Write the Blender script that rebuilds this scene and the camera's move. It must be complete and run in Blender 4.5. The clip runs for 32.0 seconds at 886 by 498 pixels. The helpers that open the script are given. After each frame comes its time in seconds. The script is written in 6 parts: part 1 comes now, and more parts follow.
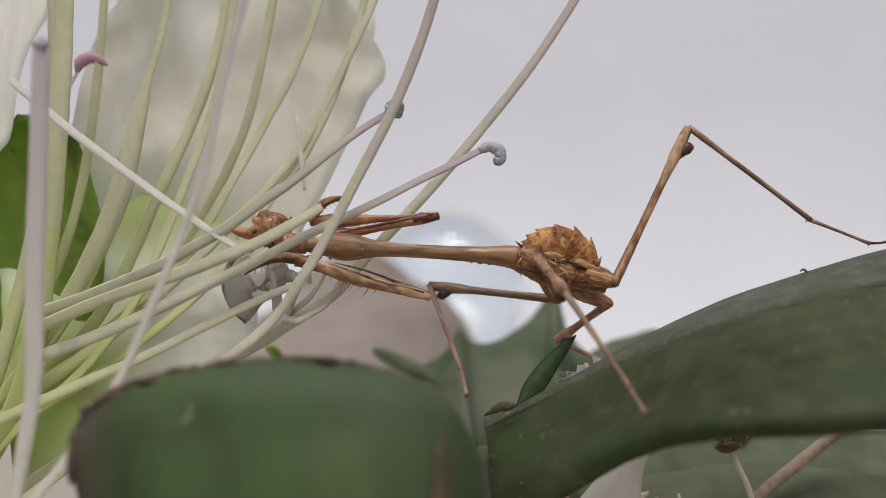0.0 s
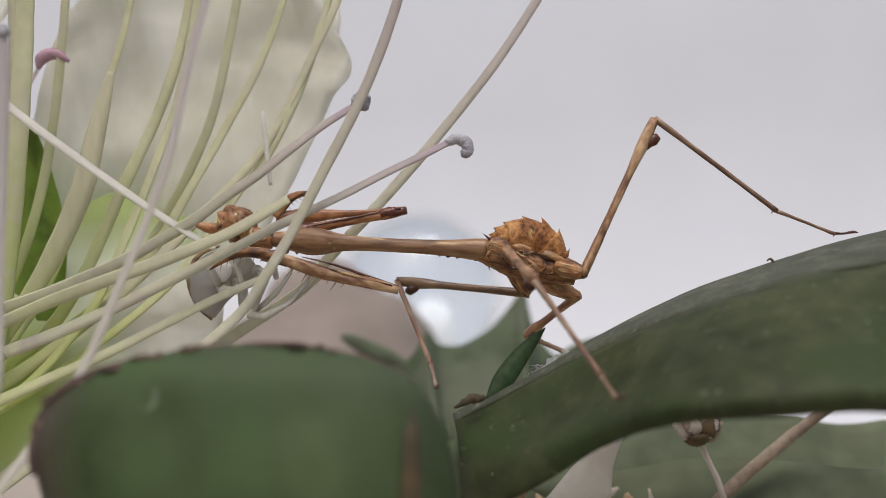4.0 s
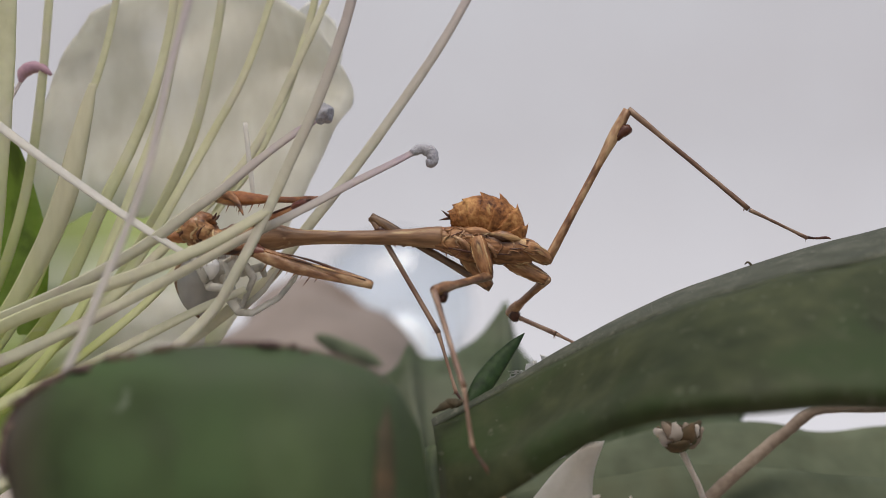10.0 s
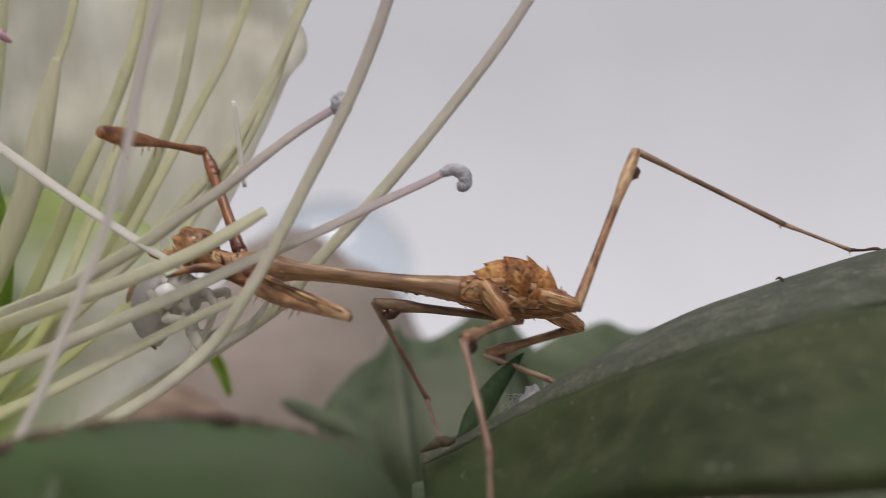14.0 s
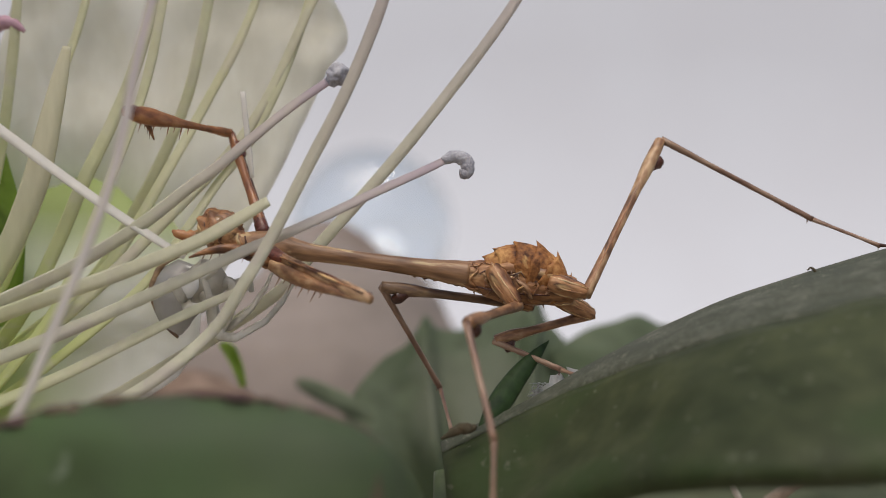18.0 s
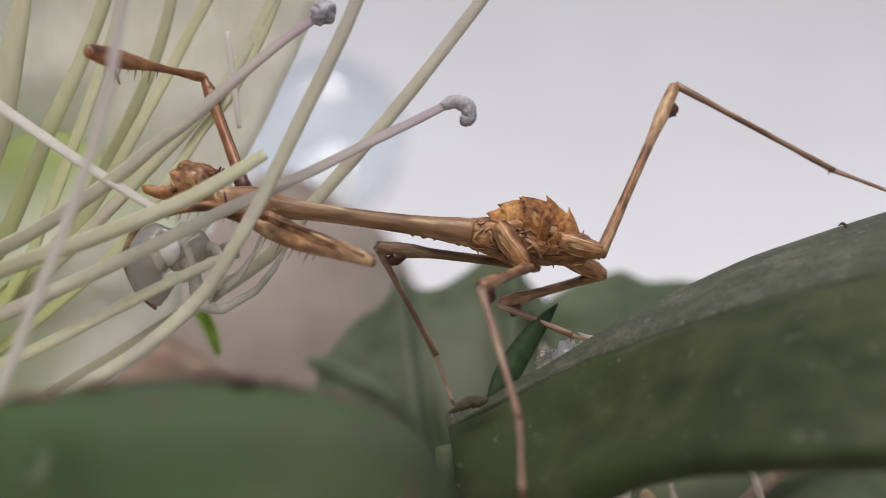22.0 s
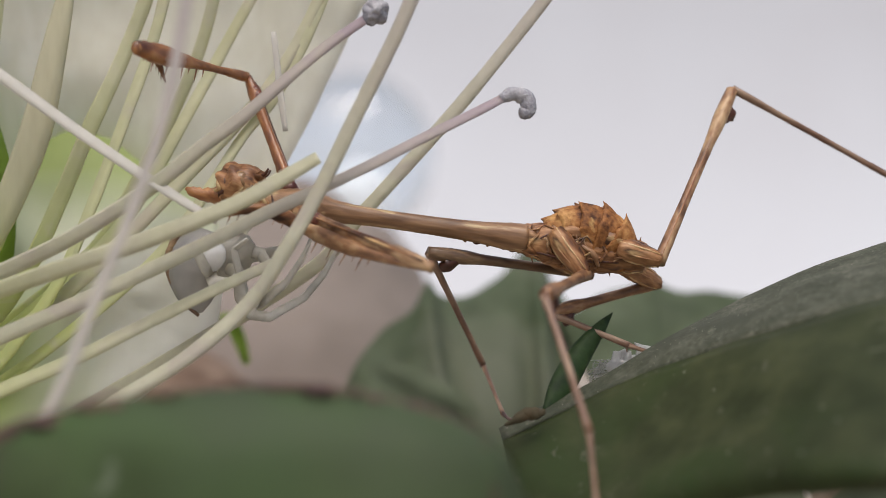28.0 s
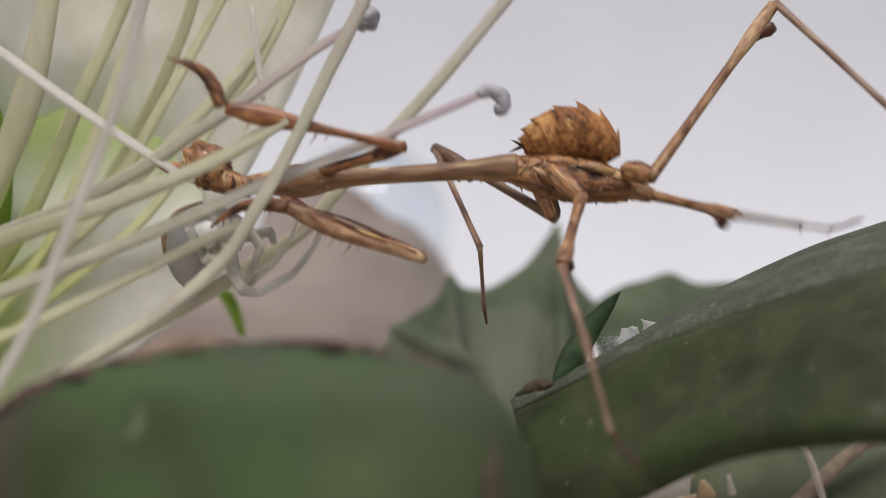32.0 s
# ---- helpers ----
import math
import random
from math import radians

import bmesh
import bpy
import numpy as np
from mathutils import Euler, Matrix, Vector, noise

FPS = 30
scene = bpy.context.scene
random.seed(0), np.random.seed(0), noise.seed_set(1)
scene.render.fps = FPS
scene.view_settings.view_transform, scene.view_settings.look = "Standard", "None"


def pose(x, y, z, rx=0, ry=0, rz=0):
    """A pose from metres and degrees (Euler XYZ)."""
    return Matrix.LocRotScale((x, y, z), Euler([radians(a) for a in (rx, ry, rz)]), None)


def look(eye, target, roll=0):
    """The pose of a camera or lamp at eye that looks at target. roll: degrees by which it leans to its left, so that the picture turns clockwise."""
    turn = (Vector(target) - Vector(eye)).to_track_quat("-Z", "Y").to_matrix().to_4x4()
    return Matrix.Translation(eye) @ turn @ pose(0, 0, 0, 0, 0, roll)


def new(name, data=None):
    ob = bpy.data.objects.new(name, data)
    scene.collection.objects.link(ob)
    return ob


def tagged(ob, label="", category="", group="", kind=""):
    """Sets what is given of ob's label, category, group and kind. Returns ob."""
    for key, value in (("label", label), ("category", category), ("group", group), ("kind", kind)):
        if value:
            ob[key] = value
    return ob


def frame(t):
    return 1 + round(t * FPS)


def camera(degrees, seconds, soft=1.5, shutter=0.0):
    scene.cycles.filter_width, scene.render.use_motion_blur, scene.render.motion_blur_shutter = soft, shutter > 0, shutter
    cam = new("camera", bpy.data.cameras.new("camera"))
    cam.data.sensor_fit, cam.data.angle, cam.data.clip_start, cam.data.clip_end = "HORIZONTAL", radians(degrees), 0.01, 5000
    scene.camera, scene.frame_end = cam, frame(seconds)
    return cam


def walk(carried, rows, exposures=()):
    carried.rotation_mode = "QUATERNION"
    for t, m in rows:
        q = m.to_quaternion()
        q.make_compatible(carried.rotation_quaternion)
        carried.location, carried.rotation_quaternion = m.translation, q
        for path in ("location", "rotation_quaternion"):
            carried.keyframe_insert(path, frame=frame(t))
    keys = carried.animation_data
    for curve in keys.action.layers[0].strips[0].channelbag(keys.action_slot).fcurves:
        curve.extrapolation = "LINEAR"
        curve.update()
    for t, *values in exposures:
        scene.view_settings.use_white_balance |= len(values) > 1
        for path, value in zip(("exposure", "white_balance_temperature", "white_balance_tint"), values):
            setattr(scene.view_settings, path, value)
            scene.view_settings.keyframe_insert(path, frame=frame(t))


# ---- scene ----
# World: millimetre figures are turned into metres; the shoot hangs 0.3 m over the ground.
LIFT = 300.0
SITE = Vector((300.0, 300.0, LIFT))


def P(x, y, z):
    return (Vector((x, y, z)) + SITE) * 0.001


def view(x, y, z, gx, gy, gz, roll):
    return look(P(x, y, z), P(gx, gy, gz), roll)


cam = camera(45, 32.0, soft=0.6, shutter=0.4)
cam.data.dof.use_dof = True
cam.data.dof.aperture_fstop = 24.0
walk(cam, [
    (0, view(1.85, -84.91, -7.48, -1.33, -15.37, -0.07, 0.46)),
    (0.5, view(1.70, -84.35, -7.57, -1.27, -14.78, -0.34, 0.23)),
    (1, view(1.78, -84.40, -7.84, -0.90, -14.83, -0.62, 0.06)),
    (1.5, view(1.44, -83.99, -8.41, -0.67, -14.46, -0.65, -0.16)),
    (2, view(1.46, -83.88, -9.07, -0.19, -14.43, -0.48, -0.17)),
    (2.5, view(1.45, -83.80, -9.44, -0.20, -14.38, -0.61, -0.20)),
    (3, view(1.43, -84.40, -8.87, 0.37, -14.87, -0.80, -0.11)),
    (3.5, view(1.55, -84.27, -9.61, 0.47, -14.83, -0.84, -0.08)),
    (5.5, view(2.07, -84.13, -8.87, 1.81, -14.62, -0.68, -1.19)),
    (6, view(2.67, -83.20, -9.11, 2.20, -13.68, -0.93, -1.21)),
    (6.5, view(1.87, -82.43, -8.30, 2.34, -12.80, -1.08, -0.94)),
    (7, view(0.92, -82.85, -9.17, 2.70, -13.30, -1.49, -0.61)),
    (7.5, view(1.50, -83.40, -10.31, 3.15, -13.97, -1.57, -0.58)),
    (8, view(2.33, -83.38, -11.28, 3.19, -14.11, -1.23, -0.81)),
    (8.5, view(2.31, -83.81, -11.14, 2.93, -14.56, -0.94, -0.69)),
    (9, view(2.46, -83.56, -11.13, 2.30, -14.35, -0.67, -0.75)),
    (9.5, view(2.31, -83.38, -10.94, 2.58, -14.17, -0.47, -0.43)),
    (10, view(2.55, -83.86, -10.92, 2.30, -14.61, -0.69, -0.58)),
    (10.5, view(2.37, -83.17, -9.83, 2.10, -13.77, -0.65, -0.13)),
    (11, view(2.10, -83.61, -9.61, 1.88, -14.21, -0.47, 0.04)),
    (11.5, view(1.06, -83.28, -9.67, 0.20, -13.92, -0.30, -0.07)),
    (12, view(0.49, -82.28, -8.84, 0.08, -12.87, 0.25, -0.17)),
    (12.5, view(-1.85, -80.80, -6.52, -2.72, -11.30, 1.82, -0.41)),
    (13, view(-2.14, -76.50, -3.38, -3.76, -7.02, 4.97, -0.17)),
    (13.5, view(-0.82, -77.07, -2.61, -1.83, -7.36, 3.71, -1.26)),
    (14, view(2.53, -74.48, -2.85, 2.94, -4.63, 1.81, -0.52)),
    (14.5, view(4.06, -72.04, -3.23, 5.79, -2.15, 0.25, -0.72)),
    (16.5, view(4.48, -73.68, -3.72, 7.31, -3.89, 0.86, -0.76)),
    (17, view(4.40, -73.30, -3.77, 5.57, -3.51, 1.47, -0.49)),
    (17.5, view(3.56, -73.05, -3.53, 2.48, -3.23, 1.38, 0.09)),
    (18, view(3.63, -73.61, -3.62, 1.38, -3.79, 0.89, 0.34)),
    (18.5, view(3.77, -73.66, -3.78, 0.80, -3.86, 0.48, 0.31)),
    (19, view(3.89, -73.61, -4.17, 0.53, -3.83, 0.15, 0.15)),
    (19.5, view(4.11, -73.15, -3.87, 0.89, -3.33, 0.06, 0.06)),
    (20, view(3.88, -73.19, -3.88, 0.84, -3.36, -0.15, 0.20)),
    (20.5, view(3.56, -72.26, -3.79, 1.16, -2.40, -0.16, 0.08)),
    (21, view(3.01, -71.02, -3.61, 1.81, -1.11, -0.23, 0.08)),
    (21.5, view(-0.20, -68.62, -2.95, -1.04, 1.34, -0.63, -0.01)),
    (22, view(-0.60, -67.23, -2.96, 1.28, 2.73, -1.58, -0.19)),
    (22.5, view(-1.01, -66.73, -2.87, 2.68, 3.17, -2.33, -0.28)),
    (23, view(-1.09, -65.54, -2.80, 3.51, 4.31, -2.43, -0.22)),
    (23.5, view(-0.84, -65.50, -2.60, 4.35, 4.31, -2.91, -0.27)),
    (24, view(-0.17, -65.29, -2.16, 5.39, 4.49, -2.70, -0.38)),
    (24.5, view(-0.95, -63.90, -2.41, 4.76, 5.86, -3.15, -0.36)),
    (25, view(-2.20, -62.95, -2.37, 2.19, 6.90, -3.79, -0.34)),
    (25.5, view(-2.31, -62.76, -2.45, 1.49, 7.09, -5.02, -0.48)),
    (27.5, view(-3.39, -65.02, -3.07, -1.16, 4.93, -1.65, 0.14)),
    (28, view(-4.06, -65.05, -3.12, -1.88, 4.89, -1.12, 0.30)),
    (28.5, view(-3.74, -65.30, -3.48, -2.57, 4.63, -0.63, 0.46)),
    (29, view(-3.71, -65.55, -3.46, -3.28, 4.38, -0.44, 0.44)),
    (29.5, view(-3.51, -65.71, -3.35, -3.64, 4.22, -0.30, 0.35)),
    (30, view(-3.01, -66.17, -3.11, -3.79, 3.77, -0.37, 0.24)),
    (30.5, view(-2.40, -66.70, -2.46, -3.75, 3.26, -0.71, 0.00)),
    (31, view(-2.35, -68.04, -2.92, -2.95, 1.94, -1.14, -0.11)),
    (31.5, view(-2.35, -68.32, -3.65, -2.90, 1.65, -1.76, -0.04)),
    (32, view(-2.89, -68.06, -5.08, -2.91, 1.89, -2.41, 0.15)),
], exposures=[(0, 0.05, 6500, 10), (2, 0.08, 6500, 10), (5.5, 0.1, 6500, 10), (7, 0.2, 6500, 10), (8, 0.1, 6500, 10), (10, 0.0, 6500, 10), (12, -0.05, 6500, 10), (13.5, -0.06, 6500, 10), (17, -0.03, 6500, 10), (21, 0.03, 6500, 10), (23, 0.17, 6500, 10), (25, 0.25, 6500, 10), (28, 0.15, 6500, 10), (30, 0.1, 6500, 10), (32, 0.1, 6500, 10)])

# ---- light: bright overcast day ----
world = bpy.data.worlds.new("overcast_sky")
scene.world = world
world.use_nodes = True
wn = world.node_tree.nodes
sky = wn.new("ShaderNodeTexSky")
sky.sky_type, sky.sun_disc = "NISHITA", False
sky.sun_elevation, sky.sun_rotation = radians(60), radians(200)
sky.air_density, sky.dust_density = 1.0, 4.0
world.node_tree.links.new(sky.outputs[0], wn["Background"].inputs[0])
wn["Background"].inputs[1].default_value = 0.13
sun = new("sun", bpy.data.lights.new("sun", "SUN"))
sun.data.energy, sun.data.angle, sun.data.color = 1.3, radians(25), (1.0, 0.95, 0.88)
sun.matrix_world = look((0.3, -0.6, 1.6), (0, 0, 0))


# ---- materials ----
def mat(name, stops, scale=900, rough=0.6, bump=0.2, through_light=0.0, stretch=(1, 1, 1), spots=None, coat=0.0, along=None, claw=None, blotch=None, shine=0.5):
    m = bpy.data.materials.new(name)
    m.use_nodes = True
    n, l = m.node_tree.nodes, m.node_tree.links
    b = n["Principled BSDF"]
    co = n.new("ShaderNodeTexCoord")
    mp = n.new("ShaderNodeMapping")
    mp.inputs["Scale"].default_value = stretch
    l.new(co.outputs["Object"], mp.inputs[0])
    big, fine = n.new("ShaderNodeTexNoise"), n.new("ShaderNodeTexNoise")
    big.inputs["Scale"].default_value, big.inputs["Detail"].default_value = scale * 0.3, 3
    fine.inputs["Scale"].default_value, fine.inputs["Detail"].default_value = scale * 2.0, 2
    l.new(mp.outputs[0], big.inputs[0]), l.new(mp.outputs[0], fine.inputs[0])
    mix = n.new("ShaderNodeMath")
    mix.operation = "MULTIPLY_ADD"
    mix.inputs[1].default_value = 0.45
    half = n.new("ShaderNodeMath")
    half.operation = "MULTIPLY"
    half.inputs[1].default_value = 0.55
    l.new(big.outputs[0], half.inputs[0])
    l.new(fine.outputs[0], mix.inputs[0]), l.new(half.outputs[0], mix.inputs[2])
    ramp = n.new("ShaderNodeValToRGB")
    el = ramp.color_ramp.elements
    while len(el) < len(stops):
        el.new(0.5)
    for e, (p, c) in zip(el, stops):
        e.position, e.color = p, (*c, 1)
    l.new(mix.outputs[0], ramp.inputs[0])
    colour = ramp.outputs[0]
    if along:
        axis, ends, tint = along
        sep = n.new("ShaderNodeSeparateXYZ")
        l.new(co.outputs["Generated"], sep.inputs[0])
        rg = n.new("ShaderNodeMapRange")
        rg.inputs[1].default_value, rg.inputs[2].default_value = ends
        l.new(sep.outputs[axis], rg.inputs[0])
        mx = n.new("ShaderNodeMix")
        mx.data_type = "RGBA"
        l.new(rg.outputs[0], mx.inputs[0]), l.new(colour, mx.inputs[6])
        mx.inputs[7].default_value = (*tint, 1)
        colour = mx.outputs[2]
    if claw:
        centre, ends, tint = claw
        away, rg, mx = n.new("ShaderNodeVectorMath"), n.new("ShaderNodeMapRange"), n.new("ShaderNodeMix")
        away.operation = "DISTANCE"
        away.inputs[1].default_value = centre
        l.new(co.outputs["Object"], away.inputs[0])
        wob = n.new("ShaderNodeMath")
        wob.operation = "MULTIPLY_ADD"
        wob.inputs[1].default_value = 0.008
        l.new(big.outputs[0], wob.inputs[0]), l.new(away.outputs["Value"], wob.inputs[2])
        rg.interpolation_type = "SMOOTHSTEP"
        rg.inputs[1].default_value, rg.inputs[2].default_value = ends
        l.new(wob.outputs[0], rg.inputs[0])
        mx.data_type = "RGBA"
        mx.inputs[6].default_value = (*tint, 1)
        l.new(rg.outputs[0], mx.inputs[0]), l.new(colour, mx.inputs[7])
        colour = mx.outputs[2]
    for sc, lo, hi, tint in blotch or ():
        bl, rg, mx = n.new("ShaderNodeTexNoise"), n.new("ShaderNodeMapRange"), n.new("ShaderNodeMix")
        bl.inputs["Scale"].default_value, bl.inputs["Detail"].default_value, bl.inputs["Distortion"].default_value = sc, 4, 0.6
        l.new(mp.outputs[0], bl.inputs[0])
        rg.inputs[1].default_value, rg.inputs[2].default_value = lo, hi
        l.new(bl.outputs[0], rg.inputs[0])
        mx.data_type = "RGBA"
        l.new(rg.outputs[0], mx.inputs[0]), l.new(colour, mx.inputs[6])
        mx.inputs[7].default_value = (*tint, 1)
        colour = mx.outputs[2]
    if spots:
        sc, size, tint = spots
        vo = n.new("ShaderNodeTexVoronoi")
        vo.inputs["Scale"].default_value = sc
        l.new(co.outputs["Object"], vo.inputs[0])
        lt = n.new("ShaderNodeMath")
        lt.operation = "LESS_THAN"
        lt.inputs[1].default_value = size
        l.new(vo.outputs["Distance"], lt.inputs[0])
        mx = n.new("ShaderNodeMix")
        mx.data_type = "RGBA"
        l.new(lt.outputs[0], mx.inputs[0]), l.new(colour, mx.inputs[6])
        mx.inputs[7].default_value = (*tint, 1)
        colour = mx.outputs[2]
    l.new(colour, b.inputs["Base Color"])
    b.inputs["Roughness"].default_value = rough
    b.inputs["Specular IOR Level"].default_value = shine
    b.inputs["Coat Weight"].default_value = coat
    if bump:
        bp = n.new("ShaderNodeBump")
        bp.inputs["Strength"].default_value, bp.inputs["Distance"].default_value = bump, 0.0001
        l.new(fine.outputs[0], bp.inputs["Height"]), l.new(bp.outputs[0], b.inputs["Normal"])
    if through_light:
        tr, add = n.new("ShaderNodeBsdfTranslucent"), n.new("ShaderNodeMixShader")
        l.new(colour, tr.inputs[0])
        add.inputs[0].default_value = through_light
        l.new(b.outputs[0], add.inputs[1]), l.new(tr.outputs[0], add.inputs[2])
        l.new(add.outputs[0], n["Material Output"].inputs[0])
    return m


CLAW = P(-37.5, 4.0, -10.3)
BROWN = mat("mantis_cuticle", [(0.36, (0.040, 0.014, 0.006)), (0.47, (0.19, 0.078, 0.028)), (0.57, (0.38, 0.182, 0.073)), (0.68, (0.54, 0.305, 0.135))], 1300, 0.45, 1.0, stretch=(0.3, 1, 1), blotch=[(900, 0.56, 0.66, (0.065, 0.025, 0.010)), (700, 0.60, 0.70, (0.58, 0.38, 0.17))])
SHIELD = mat("shield_cuticle", [(0.36, (0.16, 0.078, 0.034)), (0.5, (0.31, 0.168, 0.080)), (0.64, (0.44, 0.27, 0.138))], 1300, 0.42, 0.7, stretch=(0.15, 1, 1), blotch=[(700, 0.62, 0.74, (0.14, 0.065, 0.026)), (1500, 0.62, 0.70, (0.52, 0.37, 0.19))])
RUST = mat("abdomen_cuticle", [(0.36, (0.065, 0.02, 0.006)), (0.5, (0.31, 0.125, 0.036)), (0.66, (0.56, 0.30, 0.105))], 1300, 0.62, 1.0, blotch=[(800, 0.66, 0.78, (0.17, 0.055, 0.015)), (600, 0.62, 0.74, (0.60, 0.36, 0.13))], shine=0.3)
STRAW = mat("leg_cuticle", [(0.36, (0.10, 0.042, 0.020)), (0.5, (0.29, 0.145, 0.066)), (0.64, (0.54, 0.355, 0.19))], 1100, 0.42, 0.8, stretch=(0.45, 1, 1), blotch=[(900, 0.60, 0.70, (0.13, 0.06, 0.026))])
DUSK = mat("dusky_leg_cuticle", [(0.36, (0.075, 0.04, 0.022)), (0.5, (0.18, 0.105, 0.055)), (0.64, (0.36, 0.24, 0.125))], 1100, 0.42, 0.8, stretch=(0.3, 1, 1), blotch=[(800, 0.58, 0.70, (0.09, 0.045, 0.03))])
SHIN = mat("shin_cuticle", [(0.36, (0.085, 0.040, 0.027)), (0.5, (0.205, 0.112, 0.069)), (0.64, (0.40, 0.275, 0.18))], 900, 0.42, 0.9, stretch=(0.2, 1, 1), blotch=[(400, 0.56, 0.66, (0.11, 0.048, 0.033)), (300, 0.62, 0.72, (0.42, 0.30, 0.17))])
PALE = mat("pale_ridge", [(0.36, (0.30, 0.155, 0.06)), (0.5, (0.50, 0.31, 0.135)), (0.64, (0.68, 0.50, 0.27))], 1200, 0.45, 0.7, stretch=(0.4, 1, 1))
REDDISH = mat("arm_cuticle", [(0.34, (0.085, 0.026, 0.010)), (0.5, (0.30, 0.112, 0.036)), (0.68, (0.52, 0.265, 0.10))], 1100, 0.34, 0.7, stretch=(0.4, 1, 1), coat=0.15, blotch=[(420, 0.60, 0.70, (0.11, 0.035, 0.016))])
GARNET = mat("garnet_cuticle", [(0.34, (0.06, 0.014, 0.008)), (0.66, (0.19, 0.055, 0.028))], 1300, 0.35, 0.6)
DARK = mat("dark_cuticle", [(0.3, (0.02, 0.008, 0.004)), (0.7, (0.12, 0.035, 0.014))], 1500, 0.4, 0.4)
EYE = mat("eye", [(0.3, (0.10, 0.04, 0.015)), (0.7, (0.42, 0.24, 0.10))], 2500, 0.25, 0.2, stretch=(1, 3, 1), coat=0.4)
STAMEN = mat("filament", [(0.3, (0.60, 0.58, 0.43)), (0.7, (0.75, 0.73, 0.58))], 600, 0.55, 0.25, 0.4, along=(2, (0.45, 1.0), (0.53, 0.43, 0.47)), claw=(CLAW, (0.004, 0.022), (0.72, 0.75, 0.42)), blotch=[(330, 0.52, 0.70, (0.62, 0.57, 0.48))], shine=0.3)
CREAM = mat("cream_filament", [(0.3, (0.61, 0.59, 0.41)), (0.7, (0.75, 0.73, 0.55))], 600, 0.55, 0.25, 0.42, claw=(CLAW, (0.006, 0.026), (0.65, 0.69, 0.33)), blotch=[(330, 0.52, 0.70, (0.63, 0.59, 0.47))], shine=0.3)
GREENISH = mat("green_filament", [(0.3, (0.64, 0.63, 0.42)), (0.7, (0.78, 0.77, 0.56))], 500, 0.55, 0.25, 0.45, claw=(CLAW, (0.008, 0.031), (0.61, 0.67, 0.26)), blotch=[(280, 0.52, 0.70, (0.70, 0.67, 0.53))], shine=0.3)
WITHERED = mat("withered_filament", [(0.3, (0.64, 0.61, 0.44)), (0.7, (0.79, 0.76, 0.58))], 420, 0.6, 0.5, 0.45, stretch=(2, 1, 0.4), claw=(CLAW, (0.008, 0.024), (0.66, 0.70, 0.36)), shine=0.25)
LILAC = mat("lilac_filament", [(0.3, (0.74, 0.70, 0.62)), (0.7, (0.85, 0.82, 0.75))], 600, 0.55, 0.0, 0.5, along=(2, (0.3, 1.0), (0.68, 0.61, 0.61)), shine=0.25)
PALEFIL = mat("pale_filament", [(0.3, (0.72, 0.69, 0.62)), (0.7, (0.84, 0.81, 0.75))], 600, 0.5, 0.1, 0.45)
ANTHER = mat("anther", [(0.3, (0.22, 0.21, 0.24)), (0.7, (0.54, 0.53, 0.54))], 2600, 0.8, 0.9)
PINKANTHER = mat("pink_anther", [(0.3, (0.36, 0.20, 0.26)), (0.7, (0.52, 0.33, 0.38))], 1500, 0.7, 0.4)
# Petals' green base tint also paints in the sepal's green glow shining through.
PETAL = mat("petal", [(0.36, (0.80, 0.785, 0.69)), (0.5, (0.86, 0.845, 0.755)), (0.64, (0.94, 0.93, 0.85))], 200, 0.5, 0.5, 0.6, stretch=(1.5, 1, 0.7), claw=(CLAW, (0.012, 0.030), (0.47, 0.59, 0.16)), blotch=[(90, 0.54, 0.70, (0.95, 0.94, 0.88))])
WHITEPETAL = mat("white_petal", [(0.36, (0.82, 0.81, 0.73)), (0.64, (0.95, 0.945, 0.90))], 260, 0.45, 0.6, 0.45, stretch=(2.5, 1, 0.5), claw=(CLAW, (0.009, 0.023), (0.42, 0.52, 0.14)))
LOWPETAL = mat("low_petal", [(0.36, (0.88, 0.875, 0.80)), (0.64, (0.97, 0.965, 0.92))], 160, 0.45, 0.45, 0.35, stretch=(1.4, 1, 0.8), along=(2, (0.62, 0.86), (0.46, 0.55, 0.21)), claw=(CLAW, (0.008, 0.019), (0.44, 0.55, 0.16)))
SEPAL = mat("sepal", [(0.3, (0.24, 0.37, 0.05)), (0.7, (0.44, 0.57, 0.12))], 300, 0.5, 0.2, 0.6, blotch=[(160, 0.58, 0.72, (0.16, 0.23, 0.04)), (700, 0.68, 0.74, (0.14, 0.11, 0.03))])
LEAF = mat("leaf", [(0.36, (0.024, 0.032, 0.010)), (0.5, (0.041, 0.050, 0.019)), (0.64, (0.066, 0.076, 0.031))], 260, 0.6, 0.9, 0.06, spots=(620, 0.075, (0.13, 0.14, 0.095)), blotch=[(110, 0.50, 0.66, (0.032, 0.051, 0.014)), (420, 0.60, 0.76, (0.056, 0.066, 0.029)), (1300, 0.64, 0.72, (0.085, 0.092, 0.055))], shine=0.22)
FRESH = mat("fresh_leaf", [(0.36, (0.046, 0.066, 0.026)), (0.5, (0.070, 0.101, 0.041)), (0.64, (0.100, 0.140, 0.062))], 110, 0.62, 0.6, 0.1, along=(0, (0.14, 0.0), (0.085, 0.066, 0.052)), blotch=[(70, 0.52, 0.66, (0.070, 0.116, 0.043)), (330, 0.66, 0.74, (0.11, 0.145, 0.085)), (28, 0.54, 0.66, (0.068, 0.084, 0.052)), (240, 0.70, 0.76, (0.16, 0.19, 0.13))], shine=0.15)
RIM = mat("leaf_rim", [(0.36, (0.035, 0.018, 0.017)), (0.5, (0.085, 0.045, 0.038)), (0.64, (0.15, 0.11, 0.065))], 500, 0.7, 0.8)
